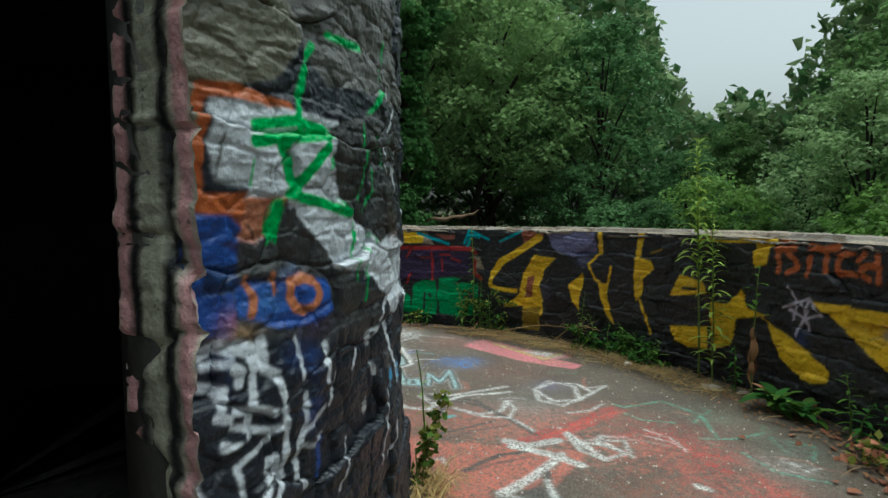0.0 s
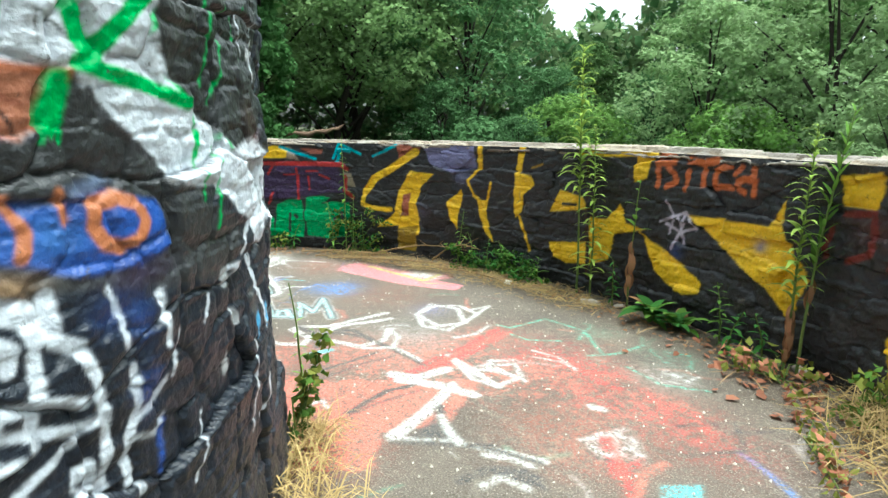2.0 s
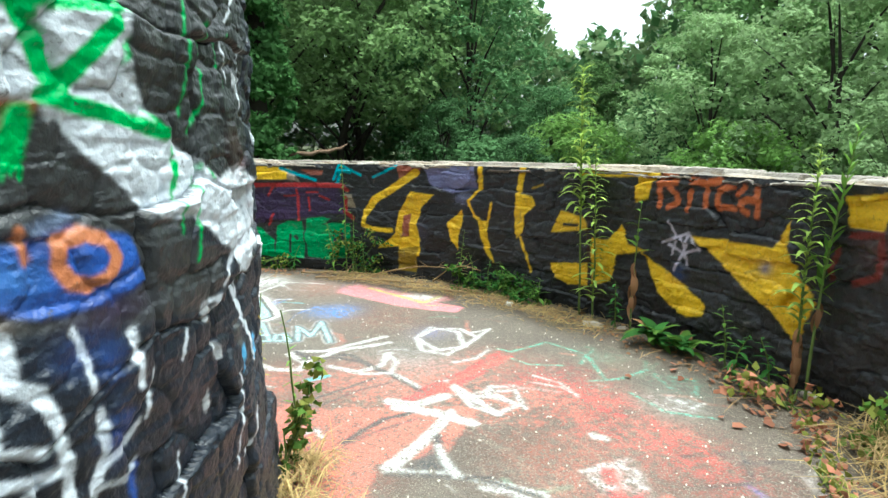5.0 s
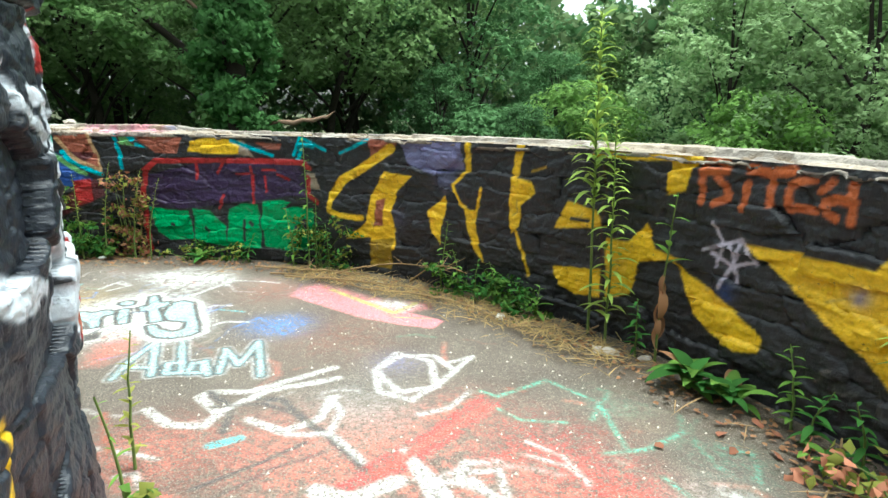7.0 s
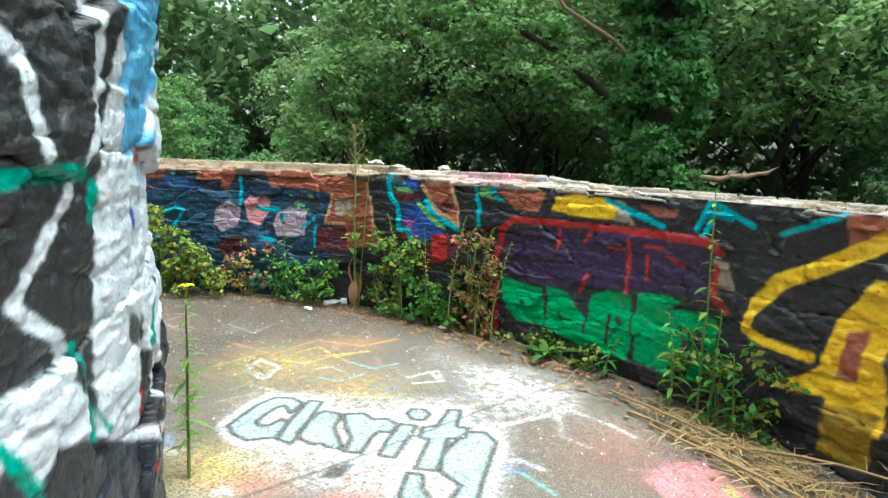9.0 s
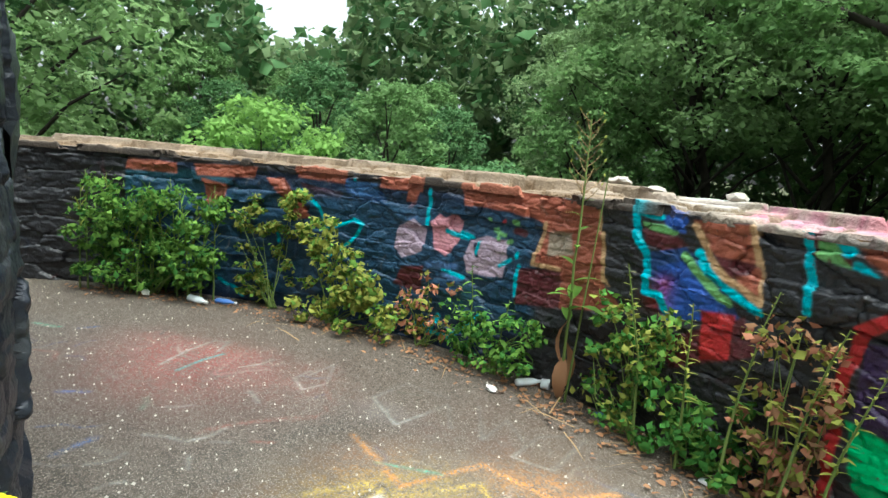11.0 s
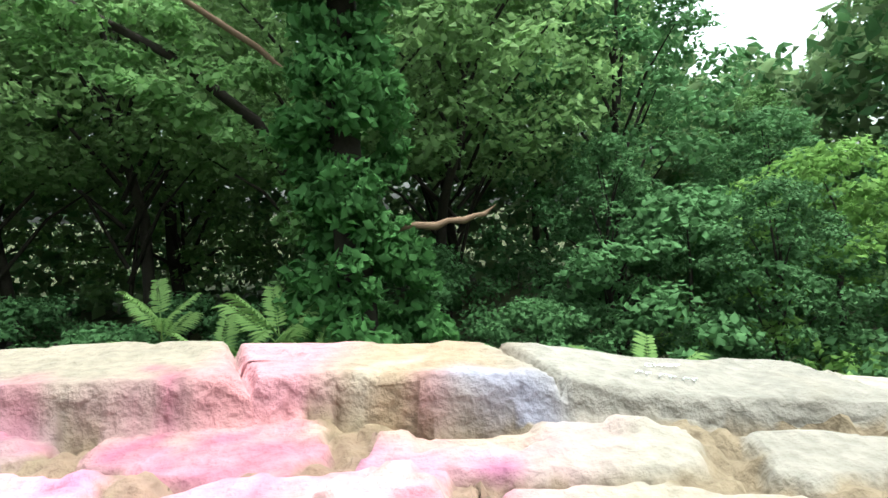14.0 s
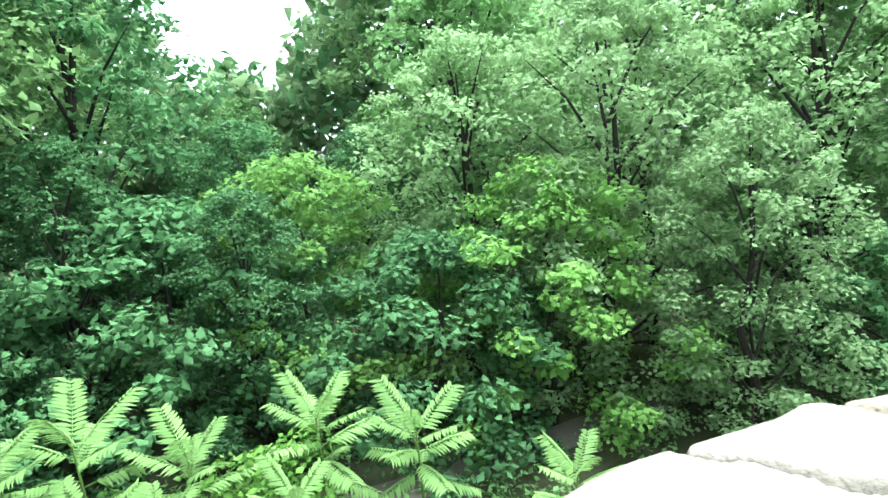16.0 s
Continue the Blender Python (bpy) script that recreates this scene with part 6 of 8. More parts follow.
cap_paint.fill((0.45, 0.44, 0.42), (-0.1, 0.25, 0.5, 0.2, 0.6, 0.4, 0.0, 0.45), 0.06, 0.3, 0.6)
cap_paint.fill((0.45, 0.6, 0.62), (0.1, 0.4, 0.5, 0.4, 0.5, 0.52, 0.1, 0.52), 0.05, 0.3, 0.6)
scatter(cap_paint, 80, ((0.4, 0.34, 0.26), (0.3, 0.26, 0.2), (0.5, 0.46, 0.38)), (-7, 11), (-0.1, 0.55), 0.06, (0.006, 0.02), (0.4, 0.8), 0.3, 56)
scatter(cap_paint, 60, ((0.3, 0.1, 0.16), (0.36, 0.15, 0.2), (0.26, 0.1, 0.17)), (0.72, 1.5), (0.03, 0.3), 0.05, (0.015, 0.05), (0.3, 0.7), 0.6, 57)
tower_paint.c *= 0.8
# the door's side: pink lines along both edges
for col, width, lines in ((BLACK, 0.05, (0.09, 0.235)), ((0.68, 0.36, 0.38), 0.05, (0.285, 0.02))):
    for k in lines:
        jamb_paint.line(col, width, (k, -0.05, k + 0.015, 0.5, k - 0.01, 1.0, k, 1.6, k - 0.01, 2.2, k, 3.0), 0.01, 0.1)

# ---------------------------------------------------------------- ring wall, tower, floor
def on_ring(u, v, d):
    a = u / RING_R
    return np.stack([RING_X + (RING_R - d) * np.sin(a), RING_Y + (RING_R - d) * np.cos(a), v], -1)


def on_cap(u, v, d):
    a = u / RING_R
    return np.stack([RING_X + (RING_R + v) * np.sin(a), RING_Y + (RING_R + v) * np.cos(a), RIM + d], -1)


def on_tower(u, v, d):
    a = u / TOWER_R
    d = d + 0.065 * np.exp(-((u - 1.5) / 0.95) ** 4)
    return np.stack([TOWER_X + (TOWER_R - 0.03 + d) * np.sin(a), TOWER_Y + (TOWER_R - 0.03 + d) * np.cos(a), v], -1)


def ring_block(x, y, r0, r1, a0, a1, z0, z1, steps):
    """A closed piece of a round wall, angles in degrees clockwise from +y."""
    a = np.radians(np.linspace(a0, a1, steps + 1))
    s, c = np.sin(a), np.cos(a)
    rows = [np.stack([x + r * s, y + r * c, np.full_like(s, z)], -1) for r, z in ((r0, z0), (r1, z0), (r1, z1), (r0, z1))]
    verts, m = np.concatenate(rows), steps + 1
    k = np.arange(steps)
    faces = [np.stack([i * m + k, i * m + k + 1, j * m + k + 1, j * m + k], -1) for i, j in ((0, 1), (1, 2), (2, 3), (3, 0))]
    faces += [np.array([[0, m, 2 * m, 3 * m]]), np.array([[3 * m + steps, 2 * m + steps, m + steps, steps]])]
    return verts, np.concatenate(faces)


def polar_sheet(x, y, r, a0, a1, nr_a, heights):
    a = np.radians(np.linspace(a0, a1, nr_a))
    A, Rr = np.meshgrid(a, r)
    X, Y = x + Rr * np.sin(A), y + Rr * np.cos(A)
    return np.stack([X, Y, heights(X, Y)], -1).reshape(-1, 3), grid_faces(nr_a, len(r))


# terrace floor
def floor_height(X, Y):
    return rough_noise(X * 1.3, Y * 1.3, 61, 4) * 0.008 - 0.006


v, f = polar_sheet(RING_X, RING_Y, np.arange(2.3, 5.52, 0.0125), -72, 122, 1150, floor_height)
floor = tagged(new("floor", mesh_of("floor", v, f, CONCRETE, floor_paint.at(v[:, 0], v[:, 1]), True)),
               "worn concrete terrace floor covered in spray paint", "floor", kind="structure")
v, f = polar_sheet(RING_X, RING_Y, np.linspace(2.3, 5.52, 20), 125, 285, 60, floor_height)
child("floor_slab", mesh_of("floor_slab", v, f, CONCRETE, floor_paint.at(v[:, 0], v[:, 1]), True), floor)
v, f = ring_block(RING_X, RING_Y, 0.0, 5.9, 0, 360, -3.4, -0.02, 72)
child("base_slab", mesh_of("base_slab", v, f, RUBBLE), floor)
v, f = ring_block(RING_X, RING_Y, 0.0, 2.32, 0, 360, -0.03, -0.022, 48)
child("inner_floor", mesh_of("inner_floor", v, f, MORTAR), floor)

# parapet
wall_ring = tagged(new("wall_ring"), "curved waist-high rubble stone parapet covered in graffiti", "wall", kind="structure")
v, f = ring_block(RING_X, RING_Y, RING_R + 0.05, RING_R + 0.37, 0, 360, -0.05, RIM - 0.03, 144)
child("core", mesh_of("core", v, f, MORTAR), wall_ring)
v, f = ring_block(RING_X, RING_Y, RING_R + 0.38, RING_R + 0.415, 0, 360, -3.4, RIM - 0.01, 144)
child("outer_face", mesh_of("outer_face", v, f, RUBBLE), wall_ring)

RING_LOOK = dict(du=0.46, dv=0.15, seed=4, lift=0.035, slope=0.045, joint=0.014, joint_width=0.03, fine=0.014, ledges=0.003)
ring_stones = [stone for u0, u1, res in ((-7.2, -2.5, 0.0125), (-2.5, 1.8, 0.008), (1.8, 11.1, 0.0115))
               for stone in stones_of(*rock_sheet(u0, u1, -0.03, RIM + 0.06, res, on_ring, wall_paint, **RING_LOOK))]
near, rest = [], []
for stone in ring_stones:
    a = math.atan2(stone[0][0, 0] - RING_X, stone[0][0, 1] - RING_Y) * RING_R
    (near if -2.2 < a < 7.6 else rest).append(stone)
RING_STONES = near[:300]
tagged(child("rubble_stones", mesh_of("rubble_stones", *(lambda m: (m[0], m[1], PAINTED, m[2]))(merged(rest + near[300:]))), wall_ring), kind="stuff")
v, f, c, number = rock_sheet(11.1, 27.35, -0.03, RIM + 0.035, 0.07, on_ring, wall_paint, du=0.42, dv=0.135, seed=4, lift=0.03, slope=0.02,
                             joint=0.012, joint_width=0.05, fine=0.009, ledges=0.004)
tagged(child("far_stones", mesh_of("far_stones", v, f, PAINTED, c, True), wall_ring), kind="stuff")


# capstones: broken flat stones bedded in rough mortar in front, long thin slabs along the back
def cap_rows(u, r, rng):
    back = [-7.4]
    while back[-1] < 28:
        back.append(back[-1] + rng.uniform(0.35, 0.8))
    back = np.array([k for k in back if k < 0.1 or k > 3.4] + [0.1, 0.62, 1.18, 1.545, 1.93, 2.3, 2.62, 2.84, 3.06, 3.3])
    back.sort()
    wu = u + 0.02 * rough_noise(u * 6, r * 9, 101, 3) + 0.5 * (r - 0.4)
    wr = r + 0.05 * rough_noise(u * 2.2, r * 3, 107, 3)
    border = 0.3
    row = wr > border
    k = np.searchsorted(back, wu)
    lo, hi = back[np.clip(k - 1, 0, len(back) - 1)], back[np.clip(k, 0, len(back) - 1)]
    slab_gap = np.minimum(np.minimum(wu - lo, hi - wu), np.abs(wr - border))
    fu = u + 0.035 * rough_noise(u * 7, r * 7, 111, 3)
    fr = r + 0.03 * rough_noise(u * 7, r * 7, 113, 3)
    ci, cj, ox, oy, near = facets(fu, fr, 0.3, 0.155, 141)
    tone = np.where(row, hashed(k, 7 + 0 * k, 61), hashed(ci, cj, 62))
    tilt, tip = np.where(row, hashed(k, 3 + 0 * k, 63), hashed(ci, cj, 64)) - 0.5, np.where(row, hashed(k, 5 + 0 * k, 65), hashed(ci, cj, 66)) - 0.5
    rise = 1 / (1 + np.exp((u - 0.35) * 12))
    slab = 0.106 + 0.014 * tone + rise * (0.05 * tone - 0.03) + tilt * 0.03 * (wu - (lo + hi) / 2) + tip * 0.05 * (wr - 0.4)
    rubble = 0.068 + 0.085 * np.clip(r, 0, 0.3) + (0.034 + 0.035 * rise) * (tone - 0.5) + tilt * 0.05 * ox * 0.3 + tip * 0.1 * oy * 0.155
    fine = rough_noise(u * 26, r * 26, 117, 3)
    n = rough_noise(u * 4, r * 6, 77, 4) * 2.0 + 0.25 * fine
    chip = 0.007 * (np.floor(n) + np.clip((n - np.floor(n)) * 9 - 4, 0, 1))
    coarse = rough_noise(u * 60, r * 60, 119, 3)
    joint = np.clip((0.19 + 0.1 * fine - near) / 0.05, 0, 1) * np.clip((r - 0.01) / 0.06, 0.15, 1)
    depth = np.where(row, slab - 0.03 * np.exp(-(slab_gap / 0.007) ** 2) + 0.0022 * fine + 0.5 * chip,
                     rubble + 0.004 * fine + 1.6 * chip - (0.018 - 0.02 * fine - 0.014 * coarse) * joint)
    depth = depth + np.where(row, 0.034 / (1 + np.exp((u - 1.62) * 20)), 0) - 0.02 * np.clip((wu - 1.92) * 30, 0, 1)
    return depth, np.where(row, k + 900000, (ci + 300) * 40 + cj + 10), tone, np.where(row, 0.0, joint)


def cap_sheet(u0, u1, res):
    r = np.r_[-0.006, -0.01, -0.006, np.arange(0.002, 0.505, res), 0.512, 0.516, 0.52]
    u, r = np.meshgrid(np.linspace(u0, u1, int((u1 - u0) / res) + 1), r)
    depth, number, tone, joint = cap_rows(u, r, np.random.default_rng(9))
    front = rough_noise(u * 5, u * 0, 83, 4) * 0.02
    depth[0], depth[1], depth[2], depth[-1], depth[-2], depth[-3] = 0.03, depth[3] - 0.016, depth[3] - 0.004, -0.06, 0.02, depth[-4] - 0.015
    out = (0.075 / (1 + np.exp((1.0 - u) * 8)) + 0.045 / (1 + np.exp((2.05 - u) * 10)) + 0.035 * np.exp(-((u - 2.35) / 0.4) ** 4)) * np.clip(r / 0.5, 0, 1)
    edge = r - out + np.where(r < 0.1, front * (1 - np.clip(r, 0, 0.1) * 10) - 0.045 * (tone - 0.35) * np.clip(1 - r / 0.09, 0, 1) / (1 + np.exp((u - 0.5) * 12)), 0) + np.where(r > 0.4, 1.5 * front, 0)
    lip = 0.75 * np.clip((0.035 - r) / 0.02, 0, 1) / (1 + np.exp((u - 0.6) * 10))
    hue = hashed(number, number * 0 + 3, 67)[..., None]
    colour = cap_paint.at(u, r) * (0.7 + 0.5 * tone)[..., None] * ((1 - hue) * np.array((1.0, 1.0, 1.06)) + hue * np.array((1.06, 0.97, 0.9)))
    colour = colour + (np.array((0.17, 0.125, 0.078)) - colour) * (0.85 * joint)[..., None]
    colour = colour * (1 - np.array((0.22, 0.32, 0.42)) / (1 + np.exp((u - 0.3)[..., None] * 5)))
    colour = colour + (wall_paint.at(u, np.full_like(u, RIM + 0.05)) - colour) * lip[..., None]
    return on_cap(u, edge, depth).reshape(-1, 3), grid_faces(u.shape[1], u.shape[0]), colour.reshape(-1, 3), number.ravel()


CAPS = stones_of(*cap_sheet(-1.5, 3.9, 0.0075))
FAR_CAPS = stones_of(*cap_sheet(-7.2, -1.5, 0.02)) + stones_of(*cap_sheet(3.9, 11.1, 0.02))
v, f, c, number = cap_sheet(11.1, 27.35, 0.08)
tagged(child("far_capstones", mesh_of("far_capstones", v, f, CAPSTONE, c, True), wall_ring), kind="stuff")

# tower
DOOR_A0, DOOR_A1, DOOR_H = 122.4, 143.0, 2.55
wall_tower = tagged(new("wall_tower"), "round boulder-stone tower wall thick with graffiti paint", "wall", kind="structure")
blocks = [ring_block(TOWER_X, TOWER_Y, TOWER_R - 0.31, TOWER_R - 0.14, DOOR_A1, DOOR_A0 + 360, 0, 2.85, 100),
          ring_block(TOWER_X, TOWER_Y, TOWER_R - 0.31, TOWER_R - 0.14, DOOR_A0, DOOR_A1, DOOR_H, 2.85, 6),
          ring_block(TOWER_X, TOWER_Y, TOWER_R - 0.31, TOWER_R - 0.14, 0, 360, 2.85, 3.19, 100),
          ring_block(TOWER_X, TOWER_Y, TOWER_R - 0.31, TOWER_R - 0.14, -11.2, 347.3, 3.19, 3.25, 100),
          ring_block(TOWER_X, TOWER_Y, TOWER_R - 0.31, TOWER_R - 0.14, 0, 360, 3.25, 4.6, 100)]
child("core", mesh_of("core", *joined(blocks), MORTAR), wall_tower)
ceiling = tagged(new("ceiling", mesh_of("ceiling", *ring_block(TOWER_X, TOWER_Y, 0, TOWER_R - 0.05, 0, 360, 4.6, 4.8, 60), MORTAR)),
                 "dark stone ceiling inside the tower", "ceiling", kind="structure")
TOWER_LOOK = dict(du=0.5, dv=0.36, seed=21, lift=0.05, slope=0.085, joint=0.012, joint_width=0.03, fine=0.013, ledges=0.004)
TOWER_STONES = [stone for u0, u1, res in ((0.5, 4.2, 0.008), (4.2, 5.795, 0.0055))
                for stone in stones_of(*rock_sheet(u0, u1, -0.03, 2.95, res, on_tower, tower_paint, True, **TOWER_LOOK))]
tops = [rock_sheet(a, b, z0, z1, 0.05, on_tower, tower_paint, True, **TOWER_LOOK)[:3]
        for a, b, z0, z1 in ((6.78, 17.565, -0.03, 2.95), (0.5, 16.4, 2.95, 4.6), (16.4, 16.6, 3.3, 4.6), (16.6, 17.565, 2.95, 4.6))]
tagged(child("far_stones", mesh_of("far_stones", *(lambda m: (m[0], m[1], PAINTED, m[2], True))(merged(tops))), wall_tower), kind="stuff")

# the door's side, grey stones edged in pink
JA = radians(DOOR_A0)


def on_jamb(u, v, d):
    r, a = TOWER_R + 0.02 - u, JA + d / TOWER_R
    return np.stack([TOWER_X + r * np.sin(a), TOWER_Y + r * np.cos(a), v], -1)


JAMB = stones_of(*rock_sheet(-0.02, 0.31, -0.03, DOOR_H + 0.1, 0.014, on_jamb, jamb_paint, du=0.5, dv=0.3, seed=33, lift=0.04, slope=0.04, joint=0.02,
                             joint_width=0.05, fine=0.012, ledges=0.003))


# ground below
def ground_height(X, Y):
    r = np.hypot(X - RING_X, Y - RING_Y)
    return -3.2 + rough_noise(X * 0.12, Y * 0.12, 91, 4) * 0.35 + np.clip((r - 22) * 0.06, 0, 3.0)


v, f = polar_sheet(RING_X, RING_Y, np.r_[np.arange(5.7, 30, 0.6), np.geomspace(31, 900, 16)], 0, 360, 161, ground_height)
ground = tagged(new("ground", mesh_of("ground", v, f, SOIL, None, True)), "shaded leafy woodland ground below the terrace", "ground", kind="structure")
t = np.linspace(0, 1, 60)
cx, cy = 3.0 + 20 * t, 16.0 - 12 * t + 4 * t * t
X = np.stack([cx - 0.2, cx, cx + 0.2], 0)
Y = np.stack([cy - 0.4, cy, cy + 0.4], 0)
child("trail", mesh_of("trail", np.stack([X, Y, ground_height(X, Y) + 0.03], -1).reshape(-1, 3), grid_faces(60, 3), TRAIL, None, True), ground)

# ---------------------------------------------------------------- woodland
def leaves(rng, centres, radii, count, size, flat=0.6, squash=0.7):
    """Folded four-sided leaves scattered round clump centres."""
    which = rng.integers(0, len(centres), count)
    way = rng.normal(size=(count, 3))
    way /= np.linalg.norm(way, axis=1, keepdims=True)
    far = rng.random(count) ** 0.45
    p = centres[which] + way * (far * radii[which])[:, None] * np.array([1, 1, squash])
    face = way * 0.6 + rng.normal(size=(count, 3)) * 0.5 + np.array([0, 0, flat])
    face /= np.linalg.norm(face, axis=1, keepdims=True)
    along = np.cross(face, rng.normal(size=(count, 3)))
    along /= np.linalg.norm(along, axis=1, keepdims=True)
    side = np.cross(face, along)
    s = size * rng.uniform(0.6, 1.35, count)[:, None]
    bend = face * s * 0.16
    v = np.stack([p - along * s * 0.5, p + side * s * 0.34 - bend, p + along * s * 0.5, p - side * s * 0.34 - bend], 1).reshape(-1, 3)
    q = np.arange(count * 4).reshape(-1, 4)
    return v, np.concatenate([q[:, [0, 1, 2]], q[:, [0, 2, 3]]])


def make_tree(rng, height, spread, crown_low, clumps, count, size, leaf_mat, label, bush=False):
    """One tree at the origin; copies go into the wood."""
    tree = tagged(new("shrub" if bush else "tree"), label, "shrub" if bush else "tree", "trees of the surrounding wood")
    trunk_r = height * 0.01 + 0.03
    lean = rng.normal(size=2) * 0.04 * height
    top = np.array([lean[0], lean[1], height * 0.9])
    line = [np.array([0, 0, -0.3])] + [top * k + np.r_[rng.normal(size=2) * 0.02 * height, 0] for k in (0.2, 0.4, 0.6, 0.8, 1.0)]
    v, f = tube(line, [trunk_r * k for k in (1.25, 1, 0.85, 0.65, 0.4, 0.12)], 7)
    child("trunk", mesh_of("trunk", v, f, BARK, None, True), tree)
    centres, radii = [], []
    for k in range(clumps):
        z = crown_low + (1 - crown_low) * (k + rng.random()) / clumps
        wide = spread * (math.sin(math.pi * min(1, 0.22 + 0.78 * (z - crown_low) / (1 - crown_low))) ** 0.6 + 0.12)
        a = k * 2.4 + rng.uniform(-0.5, 0.5)
        r = wide * math.sqrt(rng.uniform(0.12, 1.0))
        q = np.array([lean[0] * z + r * math.cos(a), lean[1] * z + r * math.sin(a), height * z])
        centres.append(q)
        radii.append(spread * rng.uniform(0.15, 0.3))
        if k % 7 == 0 and not bush:
            b = top * max(0.15, z - 0.18)
            v, f = tube([b, (b + q) / 2 + np.array([0, 0, 0.03 * height]), q], [trunk_r * 0.4, trunk_r * 0.26, trunk_r * 0.06], 5)
            child("limb", mesh_of("limb", v, f, BARK, None, True), tree)
    v, f = leaves(rng, np.array(centres), np.array(radii), count, size, 0.8, 0.5)
    child("crown", mesh_of("crown", v, f, leaf_mat), tree)
    return tree


rng = np.random.default_rng(7)
KINDS = {
    "deep": make_tree(rng, 12.5, 3.4, 0.04, 150, 12500, 0.215, DEEP, "tall dark green broadleaf tree with dense crown"),
    "mid": make_tree(rng, 11.0, 3.2, 0.04, 140, 12000, 0.205, MID, "green broadleaf tree with uneven leafy crown"),
    "tall": make_tree(rng, 15.5, 3.8, 0.12, 150, 13000, 0.235, CANOPY, "tall green tree with open crown"),
    "canopy": make_tree(rng, 14.0, 4.3, 0.42, 140, 14000, 0.22, CANOPY, "tall green tree with a high spreading crown"),
    "pale": make_tree(rng, 10.0, 3.0, 0.05, 130, 14000, 0.16, GREYGREEN, "grey-green tree with fine light leaves"),
    "bush": make_tree(rng, 4.2, 2.4, 0.02, 70, 9500, 0.15, DEEP, "broad dark green shrub with dense leaves", True),
    "bright": make_tree(rng, 5.5, 2.6, 0.03, 70, 9500, 0.15, LIGHT, "bright yellow-green young maple with dense leaves", True),
}


def ground_at(x, y):
    return float(ground_height(np.array([x]), np.array([y]))[0])


def plant(kind, bearing, dist, scale=1.0, turn=0.0, x0=-1.0, y0=6.0):
    """Plants a tree at a compass bearing and distance from the terrace."""
    a = radians(bearing)
    x, y = x0 + dist * math.sin(a), y0 + dist * math.cos(a)
    ob = copy_thing(KINDS[kind], pose(x, y, ground_at(x, y) - 0.1, 0, 0, turn))
    ob.scale = (scale, scale, scale)
    return ob


rng = np.random.default_rng(70)
# the near edge of the wood
for kind, bearing, dist, scale in (
        ("bush", -84, 12.5, 1.0), ("bush", -38, 16.5, 0.9), ("bush", -26, 16.0, 0.8), ("bush", -15, 15.5, 0.75), ("bush", -6, 15.0, 0.7), ("bush", 6, 16.0, 0.9), ("bright", -70, 13.0, 1.0), ("mid", -57, 15.5, 0.6), ("bush", -46, 13.5, 1.1), ("bush", -32, 14.0, 0.8), ("bush", -20, 12.5, 0.75),
        ("bush", -11, 11.0, 0.7), ("bush", 5, 11.5, 0.62), ("bush", 13, 13.0, 0.72), ("bush", 27, 14.5, 1.2), ("deep", 21, 15.5, 0.5), ("bright", 38, 15.0, 1.05), ("deep", 33, 13.0, 0.42),
        ("bush", 47, 12.5, 1.0), ("bright", 58, 13.0, 0.95), ("pale", 52, 15.5, 0.85), ("pale", 64, 14.5, 0.9), ("pale", 74, 12.5, 0.6), ("pale", 80, 16.0, 0.95), ("bush", 92, 13.5, 1.1)):
    plant(kind, bearing, dist, scale, rng.uniform(0, 360))
# behind it, taller
for dist, step, kinds in ((18, 12, ("canopy", "canopy", "deep")), (25, 12, ("canopy", "tall", "canopy"))):
    b = -100.0
    while b < 100:
        low = 22 < b < 51 or abs(b + 65) < 14
        side = b > 46 or b < -38
        if low:
            kind, scale = ("deep", rng.uniform(0.5, 0.57)) if dist < 20 else ("mid", rng.uniform(0.68, 0.78))
        else:
            kind = ((("pale", "mid", "pale", "tall") if b > 0 else ("deep", "mid", "pale", "tall"))[rng.integers(4)] if side else kinds[rng.integers(len(kinds))])
            scale = rng.uniform(0.9, 1.15)
            if -60 < b < -36:
                kind, scale = ("mid", "pale")[rng.integers(2)], (0.78 if dist < 20 else 1.0)
        plant(kind, b + rng.uniform(-3, 3), dist + rng.uniform(-1.2, 1.2), scale, rng.uniform(0, 360))
        b += step
# one unseen tree added to the south for the light it bounces
for b in (180,):
    plant("tall", b, 19 + rng.uniform(-2, 2), rng.uniform(0.9, 1.1), rng.uniform(0, 360))
for ob in KINDS.values():
    for o in (*ob.children_recursive, ob):
        bpy.data.objects.remove(o)

# the far wood closes the view between the trunks
rng = np.random.default_rng(77)
count = 150000
b = np.concatenate([rng.uniform(-100, 108, 130000), rng.uniform(108, 260, 20000)])
gap = np.maximum(np.exp(-((b - 34) / 9) ** 4) + np.exp(-((b + 66) / 7.5) ** 4), 0.72 * np.exp(-((b + 51) / 11) ** 4))
top = 20 + 3.5 * rough_noise(b * 0.25, b * 0 + 3, 5, 4) - 10.0 * gap
z = -3.0 + top * rng.random(count) ** 0.9
r = np.where(z < 3.5, rng.uniform(30, 35, count), rng.uniform(26, 37, count))
place = np.stack([-1 + r * np.sin(np.radians(b)), 6 + r * np.cos(np.radians(b)), z], -1)
v, f = leaves(rng, place, np.full(count, 0.6), count, np.where(b < 108, np.where(z < 4, 0.6, 0.44), 0.8)[:, None], 0.5)
# low leaves take a darker green for canopy shade, tops the haze-paled one
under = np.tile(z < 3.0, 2)
